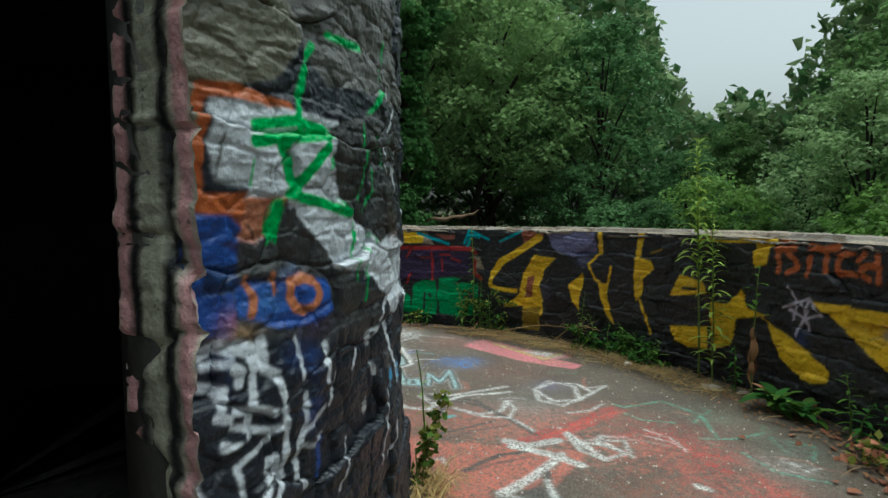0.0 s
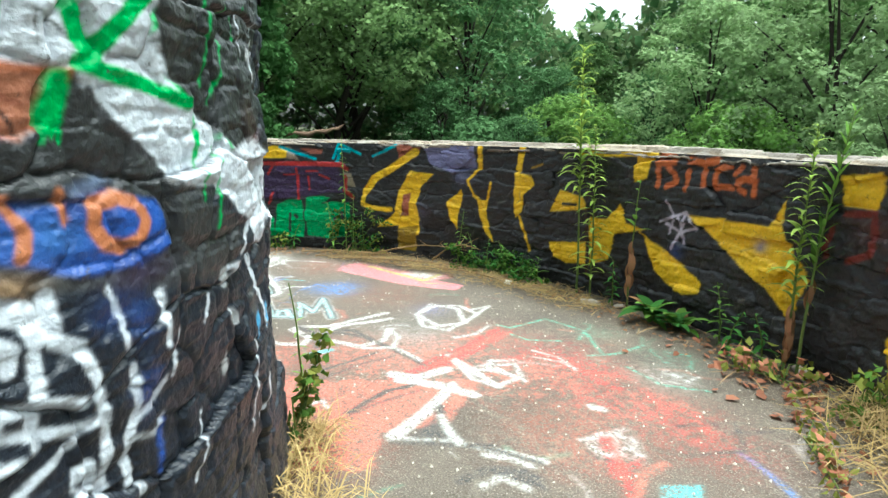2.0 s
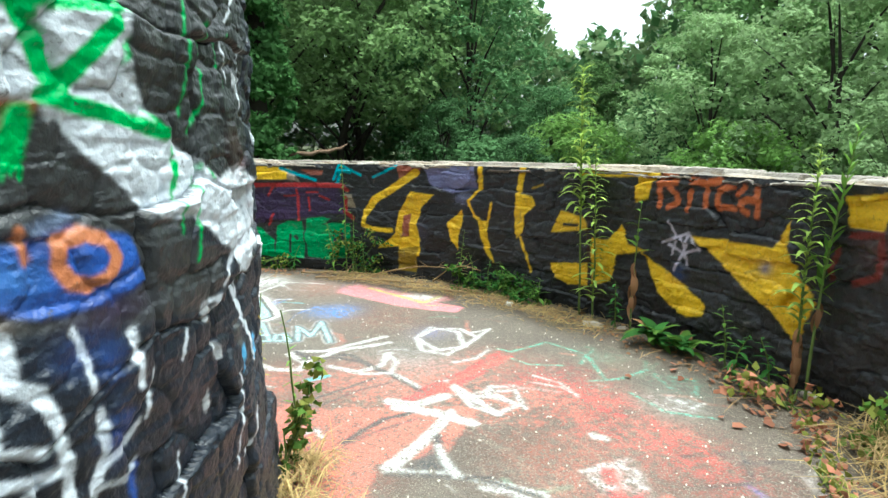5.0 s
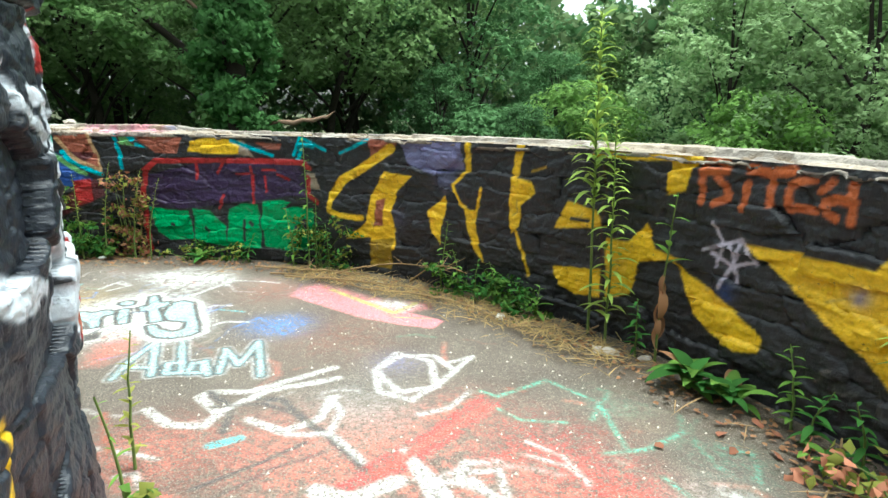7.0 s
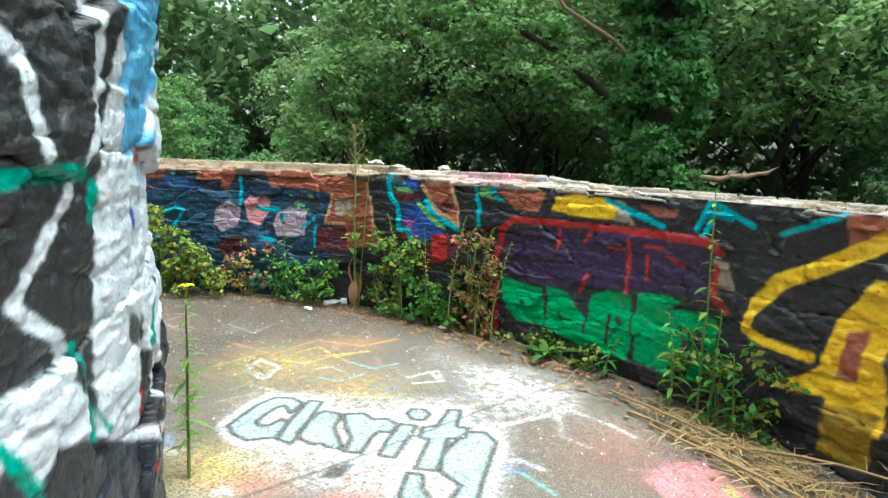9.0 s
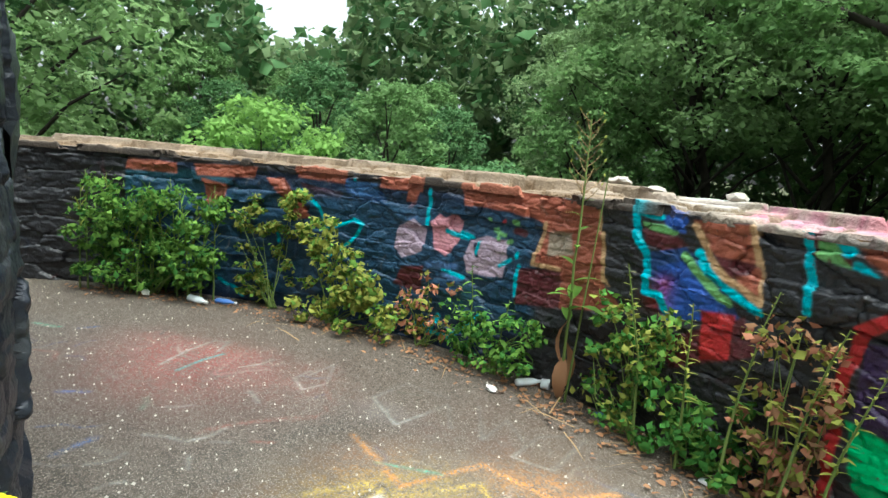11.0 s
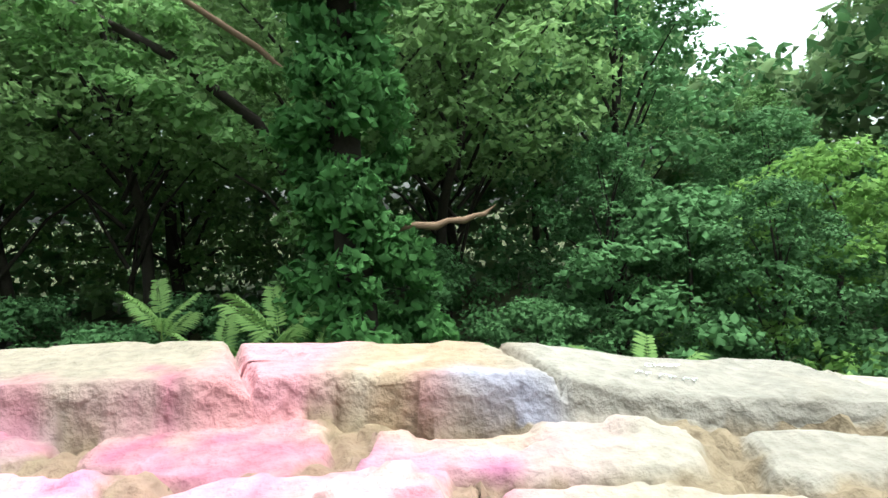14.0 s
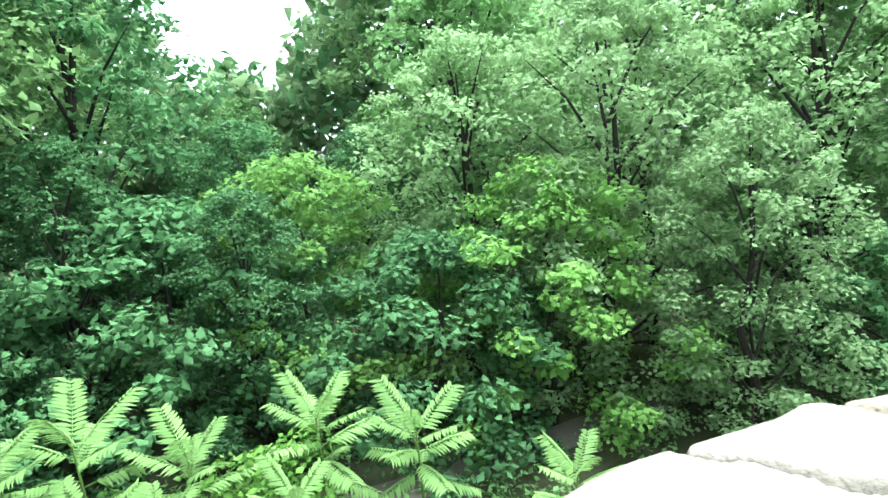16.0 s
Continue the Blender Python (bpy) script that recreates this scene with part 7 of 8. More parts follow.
for part_faces, mat, label in ((f[~under], HAZE_PALED, "green treetops paled as by haze, far behind the nearer trees"), (f[under], DEEP, "green understorey darkened as in shade, far behind the nearer trees")):
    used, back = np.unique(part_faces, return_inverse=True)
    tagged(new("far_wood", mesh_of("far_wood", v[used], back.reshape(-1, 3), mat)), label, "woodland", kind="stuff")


# the ivy-clad trunk with a broken bare branch
ivy_tree = root("ivy_tree", -1.25, 16.85, -3.2, "tall tree trunk wholly wrapped in climbing ivy", "tree")
rng = np.random.default_rng(81)
v, f = tube([(0, 0, -0.3), (0.05, 0, 3), (-0.05, 0.1, 6), (0.1, 0.05, 9), (0.1, 0.1, 13)], [0.34, 0.3, 0.26, 0.2, 0.08], 9)
child("trunk", mesh_of("trunk", v, f, BARK, None, True), ivy_tree)
centres, radii = [], []
for k in range(230):
    z = 0.3 + 12.5 * k / 230
    a, wide = rng.uniform(0, 6.3), 0.62 + 0.3 * math.sin(z * 1.3) ** 2 + (0.5 if z < 3 else 0) + (0.7 if z > 9.5 else 0)
    centres.append((wide * math.cos(a) * rng.uniform(0.5, 1), wide * math.sin(a) * rng.uniform(0.5, 1), z))
    radii.append(rng.uniform(0.26, 0.5))
for k in range(14):
    centres.append((0.75 + 0.07 * k * rng.uniform(0.5, 1.2), rng.uniform(-0.4, 0.2), 4.5 - 0.16 * k + rng.uniform(-0.2, 0.2)))
    radii.append(rng.uniform(0.22, 0.36))
v, f = leaves(rng, np.array(centres), np.array(radii), 26000, 0.18, 0.1)
child("ivy", mesh_of("ivy", v, f, IVY), ivy_tree, "dense glossy green ivy leaves")
v, f = tube([(0.3, 0, 4.35), (0.95, -0.15, 4.5), (1.3, -0.12, 4.46), (1.5, -0.1, 4.54), (1.75, -0.05, 4.53), (1.95, -0.02, 4.6), (2.1, 0, 4.61), (2.3, 0.02, 4.76)], [0.05, 0.05, 0.07, 0.045, 0.062, 0.04, 0.045, 0.004], 5)
child("broken_branch", mesh_of("broken_branch", v, f, GREY_BARK, None, True), ivy_tree, "bare splintered broken branch")

leaning_tree = root("leaning_tree", -1.7, 18.7, -3.2, "dark leaning trunk with a pale bare limb", "tree")
v, f = tube([(0, 0, -0.3), (-0.1, 0, 3.0), (-0.5, 0, 5.2), (-1.1, 0.05, 6.4), (-2.4, -0.2, 7.5), (-4.2, -0.4, 8.5), (-6.5, -0.3, 9.6)], [0.2, 0.17, 0.13, 0.11, 0.085, 0.06, 0.03], 8)
child("trunk", mesh_of("trunk", v, f, BARK, None, True), leaning_tree)
v, f = tube([(-0.6, 0, 7.3), (-1.0, 0.05, 7.7), (-1.6, 0, 8.1), (-2.2, -0.15, 8.5), (-2.7, -0.2, 9.3)], [0.05, 0.06, 0.06, 0.05, 0.02], 6)
child("limb", mesh_of("limb", v, f, GREY_BARK, None, True), leaning_tree, "pale barkless limb")

centres, radii = [], []
for k in range(70):
    t = k / 70
    centres.append((-0.3 - 6.0 * t + rng.uniform(-0.5, 0.5), -0.5 + rng.uniform(-0.5, 0.3), 6.2 + 3.3 * t ** 0.8 + rng.uniform(-1.3, 0.5)))
    radii.append(rng.uniform(0.25, 0.5))
for k in range(40):
    centres.append((rng.uniform(-0.7, 0.6), rng.uniform(-0.8, 0.1), rng.uniform(1.0, 5.6)))
    radii.append(rng.uniform(0.3, 0.5))
v, f = leaves(rng, np.array(centres), np.array(radii), 7000, 0.16, 0.7, 0.5)
child("crown", mesh_of("crown", v, f, MID), leaning_tree, "loose sprays of green leaves")

# low growth on the ground below the parapet
rng = np.random.default_rng(88)
n = 900
a, r = np.radians(rng.uniform(-60, 95, n)), rng.uniform(6.4, 17, n)
gx, gy = RING_X + r * np.sin(a), RING_Y + r * np.cos(a)
on_trail = np.abs(gy - (16.0 - 12 * (gx - 3) / 20 + 4 * ((gx - 3) / 20) ** 2)) < 0.5
gx, gy = gx[~on_trail], gy[~on_trail]
place = np.stack([gx, gy, ground_height(gx, gy) + 0.15], -1)
v, f = leaves(rng, place, rng.uniform(0.3, 0.6, len(gx)), 34000, 0.11, 0.9)
tagged(new("undergrowth", mesh_of("undergrowth", v, f, MID)), "low green undergrowth on the woodland floor", "undergrowth", kind="stuff")

# ---------------------------------------------------------------- weeds along the walls
STEM = material("weed_stem", (0.14, 0.2, 0.05), 0.7, 0.3, grain=0.2)
DRY_STEM = material("dry_stem", (0.3, 0.2, 0.1), 0.85, 0.2, grain=0.2)
WEED = leaf_material("weed_leaf", (0.13, 0.25, 0.045), 0.3, vary=0.3)
WEED_LIGHT = leaf_material("light_weed_leaf", (0.3, 0.42, 0.09), 0.35, vary=0.3)
WEED_DARK = leaf_material("dark_weed_leaf", (0.05, 0.15, 0.03), 0.25, vary=0.3)
WEED_YELLOW = leaf_material("yellowing_leaf", (0.22, 0.24, 0.05), 0.3, vary=0.3)
DRY_LEAF = leaf_material("dry_leaf", (0.32, 0.17, 0.09), 0.2, vary=0.35)
PINK_LEAF = leaf_material("reddening_leaf", (0.42, 0.18, 0.11), 0.25, vary=0.3)
STRAW = leaf_material("dry_straw", (0.4, 0.29, 0.13), 0.25, leaf=0.4)
PETAL = leaf_material("yellow_petal", (0.75, 0.6, 0.02), 0.2)
SUMAC = leaf_material("sumac_leaflet", (0.165, 0.265, 0.085), 0.35, vary=0.2)


def blade(length, width, droop, cells=5, fold=0.18, tip=1.4):
    """A leaf along +y from the origin, folded along its rib and drooping."""
    t = np.linspace(0, 1, cells + 1)
    w = width * 0.5 * np.sin(math.pi * np.clip(t, 0.03, 0.985) ** (1 / tip)) ** 0.8
    y, z = length * np.sin(t * droop) / max(droop, 0.01), -length * (1 - np.cos(t * droop)) / max(droop, 0.01)
    v = np.stack([np.stack([-w, y, z + w * fold], -1), np.stack([0 * w, y, z], -1), np.stack([w, y, z + w * fold], -1)], 1).reshape(-1, 3)
    return v, np.array([(3 * k + j, 3 * k + j + 1, 3 * k + j + 4, 3 * k + j + 3) for k in range(cells) for j in (0, 1)])


BLADES = {}


def leaf_on(parent, at, azimuth, rise, length, width, droop, mat, name="leaf", roll=0.0):
    """One leaf as a part of a plant; alike leaves share their mesh."""
    key = (round(width / length, 1), round(droop, 1), mat.name)
    if key not in BLADES:
        BLADES[key] = mesh_of(name, *blade(1.0, key[0], max(0.1, key[1])), mat, None, True)
    ob = new(name, BLADES[key])
    ob.parent = parent
    ob.matrix_basis = pose(*at, 0, 0, azimuth) @ pose(0, 0, 0, rise, roll, 0) @ Matrix.Scale(length, 4)
    return ob


def stem_on(parent, points, thick, mat=None, name="stem", end=0.35):
    n = len(points)
    v, f = tube(points, [thick * (1 - (1 - end) * k / (n - 1)) for k in range(n)], 5)
    return child(name, mesh_of(name, v, f, mat or STEM, None, True), parent)


def ring_spot(u, off, z=0.0):
    a = u / RING_R
    return RING_X + (RING_R - off) * math.sin(a), RING_Y + (RING_R - off) * math.cos(a), z


def bent(height, sway, rng, n=6):
    a = rng.uniform(0, 6.3)
    return [(sway * math.cos(a) * (k / n) ** 2 + rng.uniform(-0.006, 0.006), sway * math.sin(a) * (k / n) ** 2 + rng.uniform(-0.006, 0.006), height * k / n) for k in range(n + 1)]


def along(points, t):
    k = min(int(t * (len(points) - 1)), len(points) - 2)
    w = t * (len(points) - 1) - k
    return tuple(points[k][j] * (1 - w) + points[k + 1][j] * w for j in range(3))


def tall_weed(x, y, height, leaf, width, count, label, seed, start=0.12, droop=0.9, dry_below=0.0, sway=0.06, rise=(10, 40), mat=None, taper=0.5):
    rng = np.random.default_rng(seed)
    weed = root("weed", x, y, 0, label, "weed", "weeds along the parapet")
    line = bent(height, sway, rng)
    stem_on(weed, line, 0.007 + 0.002 * height)
    for k in range(count):
        t = start + (1 - start) * (k + rng.random() * 0.6) / count
        dry = t < dry_below
        size = leaf * rng.uniform(0.7, 1.15) * (1 - taper * max(0, t - 0.5) * 2)
        leaf_on(weed, along(line, min(t, 0.995)), k * 137.5 + rng.uniform(-20, 20), -60 if dry else rng.uniform(*rise) - 22 + 12 * t, size, size * width,
                1.2 if dry else round(droop + rng.uniform(-0.2, 0.2), 1), DRY_LEAF if dry else (mat or WEED))
    return weed


def leafy_clump(name, label, category, spots, count, size, mats, seed, stems=4, base=(0, 0, 0), group="weeds along the parapet"):
    """A creeping plant: stems and a spread of small leaves round the given spots (x, y, z, radius)."""
    rng = np.random.default_rng(seed)
    weed = root(name, *base, label, category, group)
    spots = np.array(spots, float)
    centre, radius = spots[:, :3] - np.array(base), spots[:, 3]
    size, count = size * 0.78, int(count * 1.5)
    for k in range(stems * 2):
        q = centre[rng.integers(len(centre))]
        stem_on(weed, [(rng.uniform(-0.05, 0.05), rng.uniform(-0.05, 0.05), 0), tuple(q * 0.5 + rng.normal(size=3) * 0.03), tuple(q)], 0.006)
    share = np.array_split(np.arange(count), len(mats))
    for k, mat in enumerate(mats):
        v, f = leaves(rng, centre, radius, len(share[k]), size, 0.4)
        child("foliage", mesh_of("foliage", v, f, mat), weed)
    return weed


def wall_spots(u0, u1, z0, z1, n, seed, out=(0.03, 0.2), radius=(0.05, 0.12)):
    rng = np.random.default_rng(seed)
    return [(*ring_spot(rng.uniform(u0, u1), rng.uniform(*out), rng.uniform(z0, z1)), rng.uniform(*radius)) for _ in range(n)]


# tall weeds against the yellow and black piece
x, y, _ = ring_spot(6.25, 0.1)
tall_weed(x, y, 2.15, 0.26, 0.17, 84, "tall drooping green weed growing against the parapet", 1, 0.42, 1.6, 0.0, 0.05, (45, 75), WEED_LIGHT)
x, y, _ = ring_spot(6.45, 0.14)
tall_weed(x, y, 1.5, 0.2, 0.17, 70, "tall narrow-leaved green weed against the parapet", 2, 0.12, 1.2, 0.0, 0.06, (30, 60), WEED_LIGHT)
x, y, _ = ring_spot(8.28, 0.12)
tall_weed(x, y, 1.5, 0.18, 0.24, 90, "tall leafy green weed with withered lower leaves", 3, 0.1, 1.5, 0.3, 0.07, (50, 78), WEED_LIGHT)
x, y, _ = ring_spot(8.36, 0.1)
tall_weed(x, y, 1.58, 0.16, 0.2, 40, "tall thin green weed with withered lower leaves", 4, 0.35, 0.5, 0.4, 0.12, (55, 80))
x, y, _ = ring_spot(6.84, 0.12)
tall_weed(x, y, 1.08, 0.2, 0.3, 15, "half-withered broad-leaved weed against the parapet", 5, 0.2, 0.8, 0.55, 0.05, (30, 60))
x, y, _ = ring_spot(6.72, 0.16)
tall_weed(x, y, 0.4, 0.1, 0.3, 24, "small dark green weed at the parapet foot", 6, 0.1, 0.7, 0.0, 0.03, (0, 40), WEED_DARK)
for k, (u, h, off) in enumerate(((3.22, 1.35, 0.12), (3.36, 0.72, 0.2), (3.1, 0.6, 0.22), (3.5, 0.5, 0.18), (5.0, 0.4, 0.16), (5.2, 0.34, 0.2), (5.42, 0.38, 0.16), (5.65, 0.3, 0.18), (4.75, 0.62, 0.1),
                                 (2.5, 0.3, 0.14), (7.75, 0.42, 0.12), (7.9, 0.3, 0.2), (5.85, 0.25, 0.2), (8.15, 0.34, 0.16))):
    x, y, _ = ring_spot(u, off)
    tall_weed(x, y, h, 0.11, 0.26, int(12 + 22 * h), "slender green weed at the parapet foot", 20 + k, 0.08, 0.8, 0.0, 0.08, (5, 50), (WEED, WEED_DARK)[k % 2])
# low broad-leaved rosettes
for k, (u, off, n, size) in enumerate(((7.2, 0.22, 26, 0.22), (7.45, 0.2, 22, 0.2), (2.0, 0.2, 12, 0.16), (8.05, 0.26, 10, 0.12))):
    rng = np.random.default_rng(60 + k)
    x, y, _ = ring_spot(u, off)
    rosette = root("dock_plant", x, y, 0, "low rosette of broad green dock leaves", "weed", "weeds along the parapet")
    for j in range(n):
        s = size * rng.uniform(0.6, 1.2)
        leaf_on(rosette, (rng.uniform(-0.05, 0.05), rng.uniform(-0.05, 0.05), 0.02 + 0.003 * j), j * 137.5, rng.uniform(15, 65), s, s * 0.36, 1.1, DRY_LEAF if j % 11 == 5 else (WEED, WEED_DARK)[j % 2])

# the tall seed-headed thistle
rng = np.random.default_rng(90)
x, y, _ = ring_spot(-0.2, 0.12)
thistle = root("wild_lettuce", x, y, 0, "tall withering wild lettuce with branching seed heads", "weed", "weeds along the parapet")
line = bent(1.78, 0.05, rng, 8)
stem_on(thistle, line, 0.012)
second = [(0.03 + 0.12 * t, 0.02, 1.5 * t) for t in np.linspace(0, 1, 7)]
stem_on(thistle, second, 0.008)
for k in range(26):
    t = 0.72 + 0.28 * k / 26
    q = along(line, min(t, 0.99))
    a, s = k * 2.4, 0.17 * (1.25 - t) + 0.03
    tip = (q[0] + s * math.cos(a), q[1] + s * math.sin(a), q[2] + s * 0.9)
    twig = stem_on(thistle, [q, ((q[0] + tip[0]) / 2, (q[1] + tip[1]) / 2, q[2] + s * 0.35), tip], 0.0035, DRY_STEM, "twig")
    leaf_on(twig, tip, a * 57, 60, 0.03, 0.012, 0.3, WEED_YELLOW, "seed_head")
for k, (t, size, dry) in enumerate(((0.16, 0.32, 1), (0.22, 0.36, 1), (0.3, 0.34, 1), (0.34, 0.34, 0), (0.38, 0.3, 0), (0.38, 0.2, 0), (0.44, 0.18, 0), (0.5, 0.16, 0), (0.56, 0.14, 0), (0.62, 0.12, 0), (0.67, 0.1, 0), (0.72, 0.08, 0), (0.3, 0.22, 0), (0.4, 0.2, 0))):
    leaf_on(thistle, along(line, t), 200 + k * 137.5, -55 if dry else 30, size, size * 0.26, 1.3 if dry else 0.7, DRY_LEAF if dry else WEED)

# creeping bushes on the blue side
leafy_clump("nettle_bush", "dense green nettle bush against the parapet", "bush", wall_spots(-5.0, -3.65, 0.1, 0.98, 80, 101, (0.05, 0.4), (0.08, 0.18)), 2800, 0.075, (WEED_DARK, WEED, WEED), 102, 8, ring_spot(-4.3, 0.2))
for k in range(16):
    rng = np.random.default_rng(140 + k)
    x, y, _ = ring_spot(-5.0 + 1.4 * k / 16, rng.uniform(0.1, 0.3))
    tall_weed(x, y, rng.uniform(0.8, 1.1), 0.2, 0.1, 14, "tall grassy green weed in the nettle bush", 150 + k, 0.45, 0.4, 0.0, 0.1, (50, 75), (WEED, WEED_YELLOW)[k % 3 == 0])
leafy_clump("creeper", "yellowing creeper climbing the parapet", "creeper", wall_spots(-3.5, -2.9, 0.1, 1.05, 40, 103, (0.02, 0.16), (0.04, 0.1)), 620, 0.07, (WEED, WEED_YELLOW), 104, 7, ring_spot(-3.1, 0.1))
leafy_clump("creeper", "yellow-green creeper sprawling from the parapet", "creeper", [(*ring_spot(-2.95 + 1.15 * t + 0.12 * math.sin(40 * t), 0.1 + 0.22 * t, 0.95 - 0.7 * t + 0.16 * math.sin(23 * t)), 0.07 + 0.05 * t) for t in np.linspace(0, 1, 46)] + wall_spots(-2.7, -1.75, 0.05, 0.35, 30, 105, (0.04, 0.4)), 1300, 0.075,
            (WEED_YELLOW, WEED, WEED_YELLOW), 107, 9, ring_spot(-2.4, 0.15))
leafy_clump("creeper", "reddening creeper on the parapet foot", "creeper", wall_spots(-1.75, -1.2, 0.08, 0.55, 18, 108, (0.03, 0.15)), 180, 0.07, (PINK_LEAF, WEED_YELLOW), 109, 5, ring_spot(-1.5, 0.1))
leafy_clump("fern", "ferny green weed at the parapet foot", "weed", wall_spots(-1.15, -0.4, 0.05, 0.45, 30, 110, (0.04, 0.25)), 520, 0.06, (WEED_DARK, WEED), 111, 6, ring_spot(-0.8, 0.12))
for k, (u, h) in enumerate(((-1.0, 0.75), (-0.75, 0.55), (-0.55, 0.4))):
    x, y, _ = ring_spot(u, 0.14)
    tall_weed(x, y, h, 0.13, 0.35, 22, "ferny green weed against the parapet", 170 + k, 0.2, 0.8, 0.0, 0.06, (10, 50), WEED)
leafy_clump("creeper", "yellow and green creeper climbing the parapet", "creeper", wall_spots(0.0, 0.55, 0.08, 0.75, 40, 112, (0.03, 0.2)), 620, 0.062, (WEED_YELLOW, WEED, WEED_DARK), 113, 8, ring_spot(0.3, 0.1))
leafy_clump("creeper", "green creeper heaped at the parapet foot", "creeper", wall_spots(0.45, 1.0, 0.05, 0.4, 30, 114, (0.04, 0.25)), 480, 0.07, (WEED_DARK, WEED), 115, 6, ring_spot(0.7, 0.12))
leafy_clump("creeper", "reddish and yellow creeper hanging on the parapet", "creeper", wall_spots(0.95, 1.35, 0.05, 0.85, 36, 116, (0.02, 0.16)), 520, 0.065, (DRY_LEAF, WEED_YELLOW, PINK_LEAF), 117, 8, ring_spot(1.15, 0.1))
for k, (u, h) in enumerate(((0.42, 1.0), (0.7, 0.9), (0.95, 1.0), (1.25, 0.95), (1.42, 0.85))):
    x, y, _ = ring_spot(u, 0.2)
    tall_weed(x, y, h, 0.07, 0.3, 34, "twiggy yellow-green weed leaning on the parapet", 180 + k, 0.4, 0.5, 0.0, 0.15, (20, 50), WEED_YELLOW)
leafy_clump("creeper", "low green creeper on the parapet foot", "creeper", wall_spots(1.4, 2.4, 0.03, 0.16, 20, 118, (0.03, 0.2)), 200, 0.06, (WEED_YELLOW, WEED_DARK), 119, 5, ring_spot(1.9, 0.1))
leafy_clump("creeper", "tangled green creeper on the parapet foot", "creeper", wall_spots(2.95, 3.75, 0.05, 0.6, 26, 120, (0.03, 0.2)), 320, 0.06, (WEED_YELLOW, WEED_DARK), 121, 6, ring_spot(3.35, 0.1))
leafy_clump("creeper", "weedy green growth at the parapet foot", "creeper", wall_spots(4.7, 5.9, 0.03, 0.25, 40, 122, (0.03, 0.3)), 520, 0.06, (WEED_DARK, WEED), 123, 8, ring_spot(5.3, 0.1))
leafy_clump("seedling", "yellow-leaved seedling at the parapet foot", "weed", wall_spots(8.75, 9.05, 0.03, 0.3, 14, 124, (0.05, 0.3)), 110, 0.07, (WEED_YELLOW, WEED), 125, 4, ring_spot(8.9, 0.15))
leafy_clump("seedling", "fallen pink and yellow leaves on a creeping weed", "weed", wall_spots(8.1, 8.75, 0.02, 0.14, 16, 126, (0.1, 0.45)), 90, 0.075, (PINK_LEAF, WEED_YELLOW), 127, 4, ring_spot(8.4, 0.25))
leafy_clump("seedling", "trailing plant with pink and yellow leaves", "weed", [(2.55 - 0.09 * k, 2.95 - 0.13 * k, 0.04, 0.09) for k in range(8)], 150, 0.06, (PINK_LEAF, WEED_YELLOW), 128, 4, (2.3, 2.6, 0))

# at the tower's foot
leafy_clump("seedling", "green leafy seedling at the tower foot", "weed", [(-0.16 + 0.03 * k, 3.05 + 0.02 * (k % 3), 0.08 + 0.09 * k, 0.07) for k in range(6)], 110, 0.065, (WEED, WEED_YELLOW), 130, 3, (-0.16, 3.05, 0))
tall_weed(-0.12, 3.3, 0.75, 0.07, 0.2, 16, "thin green weed at the tower foot", 131, 0.2, 0.5, 0.0, 0.06)
tall_weed(-0.36, 4.1, 0.62, 0.07, 0.3, 26, "thin reddish weed at the tower foot", 132, 0.1, 0.5, 0.0, 0.05, (20, 50), WEED_YELLOW)
goldenrod = tall_weed(-1.62, 5.44, 0.92, 0.11, 0.2, 60, "upright evening primrose with a yellow flower", 133, 0.15, 0.6, 0.0, 0.03, (10, 40), WEED)
flower = stem_on(goldenrod, [(0.0, 0.0, 0.84), (0.015, 0.0, 0.87), (0.03, 0.0, 0.9)], 0.005, STEM, "flower", 1.4)
for k in range(5):
    leaf_on(flower, (0.03, 0.0, 0.9), 72 * k, 15, 0.035, 0.03, 0.4, PETAL, "petal")


# dry grass, litter and twigs
def strewn(name, label, category, spots, count, length, width, mat, seed, lift=0.02, rise=0.25):
    rng = np.random.default_rng(seed)
    spots = np.array(spots, float)
    k = rng.integers(0, len(spots), count)
    p = np.c_[spots[k, 0] + rng.normal(size=count) * spots[k, 2], spots[k, 1] + rng.normal(size=count) * spots[k, 2], rng.uniform(0.003, lift, count)]
    out = np.hypot(p[:, 0] - RING_X, p[:, 1] - RING_Y)
    pull = np.minimum(1, (RING_R - 0.05) / out)
    p[:, 0], p[:, 1] = RING_X + (p[:, 0] - RING_X) * pull, RING_Y + (p[:, 1] - RING_Y) * pull
    a, s = rng.uniform(0, 6.3, count), length * rng.uniform(0.5, 1.4, count)
    way = np.stack([np.cos(a), np.sin(a), rng.uniform(0, rise, count)], -1) * s[:, None]
    side = np.stack([-np.sin(a), np.cos(a), rng.uniform(-0.5, 0.5, count)], -1) * width * rng.uniform(0.6, 1.4, count)[:, None]
    bow = np.c_[np.zeros((count, 2)), s * rise * 0.4]
    v = np.stack([p - side * 0.5, p + way * 0.5 + bow - side * 0.5, p + way * 0.5 + bow + side * 0.5, p + side * 0.5, p + way], 1).reshape(-1, 3)
    q = np.arange(count * 5).reshape(-1, 5)
    faces = np.concatenate([q[:, [0, 1, 2]], q[:, [0, 2, 3]], q[:, [1, 4, 2]]])
    return tagged(new(name, mesh_of(name, v, faces, mat)), label, category, kind="stuff")


def foot(u0, u1, n, off, spread):
    return [(*ring_spot(u, off)[:2], spread) for u in np.linspace(u0, u1, n)]


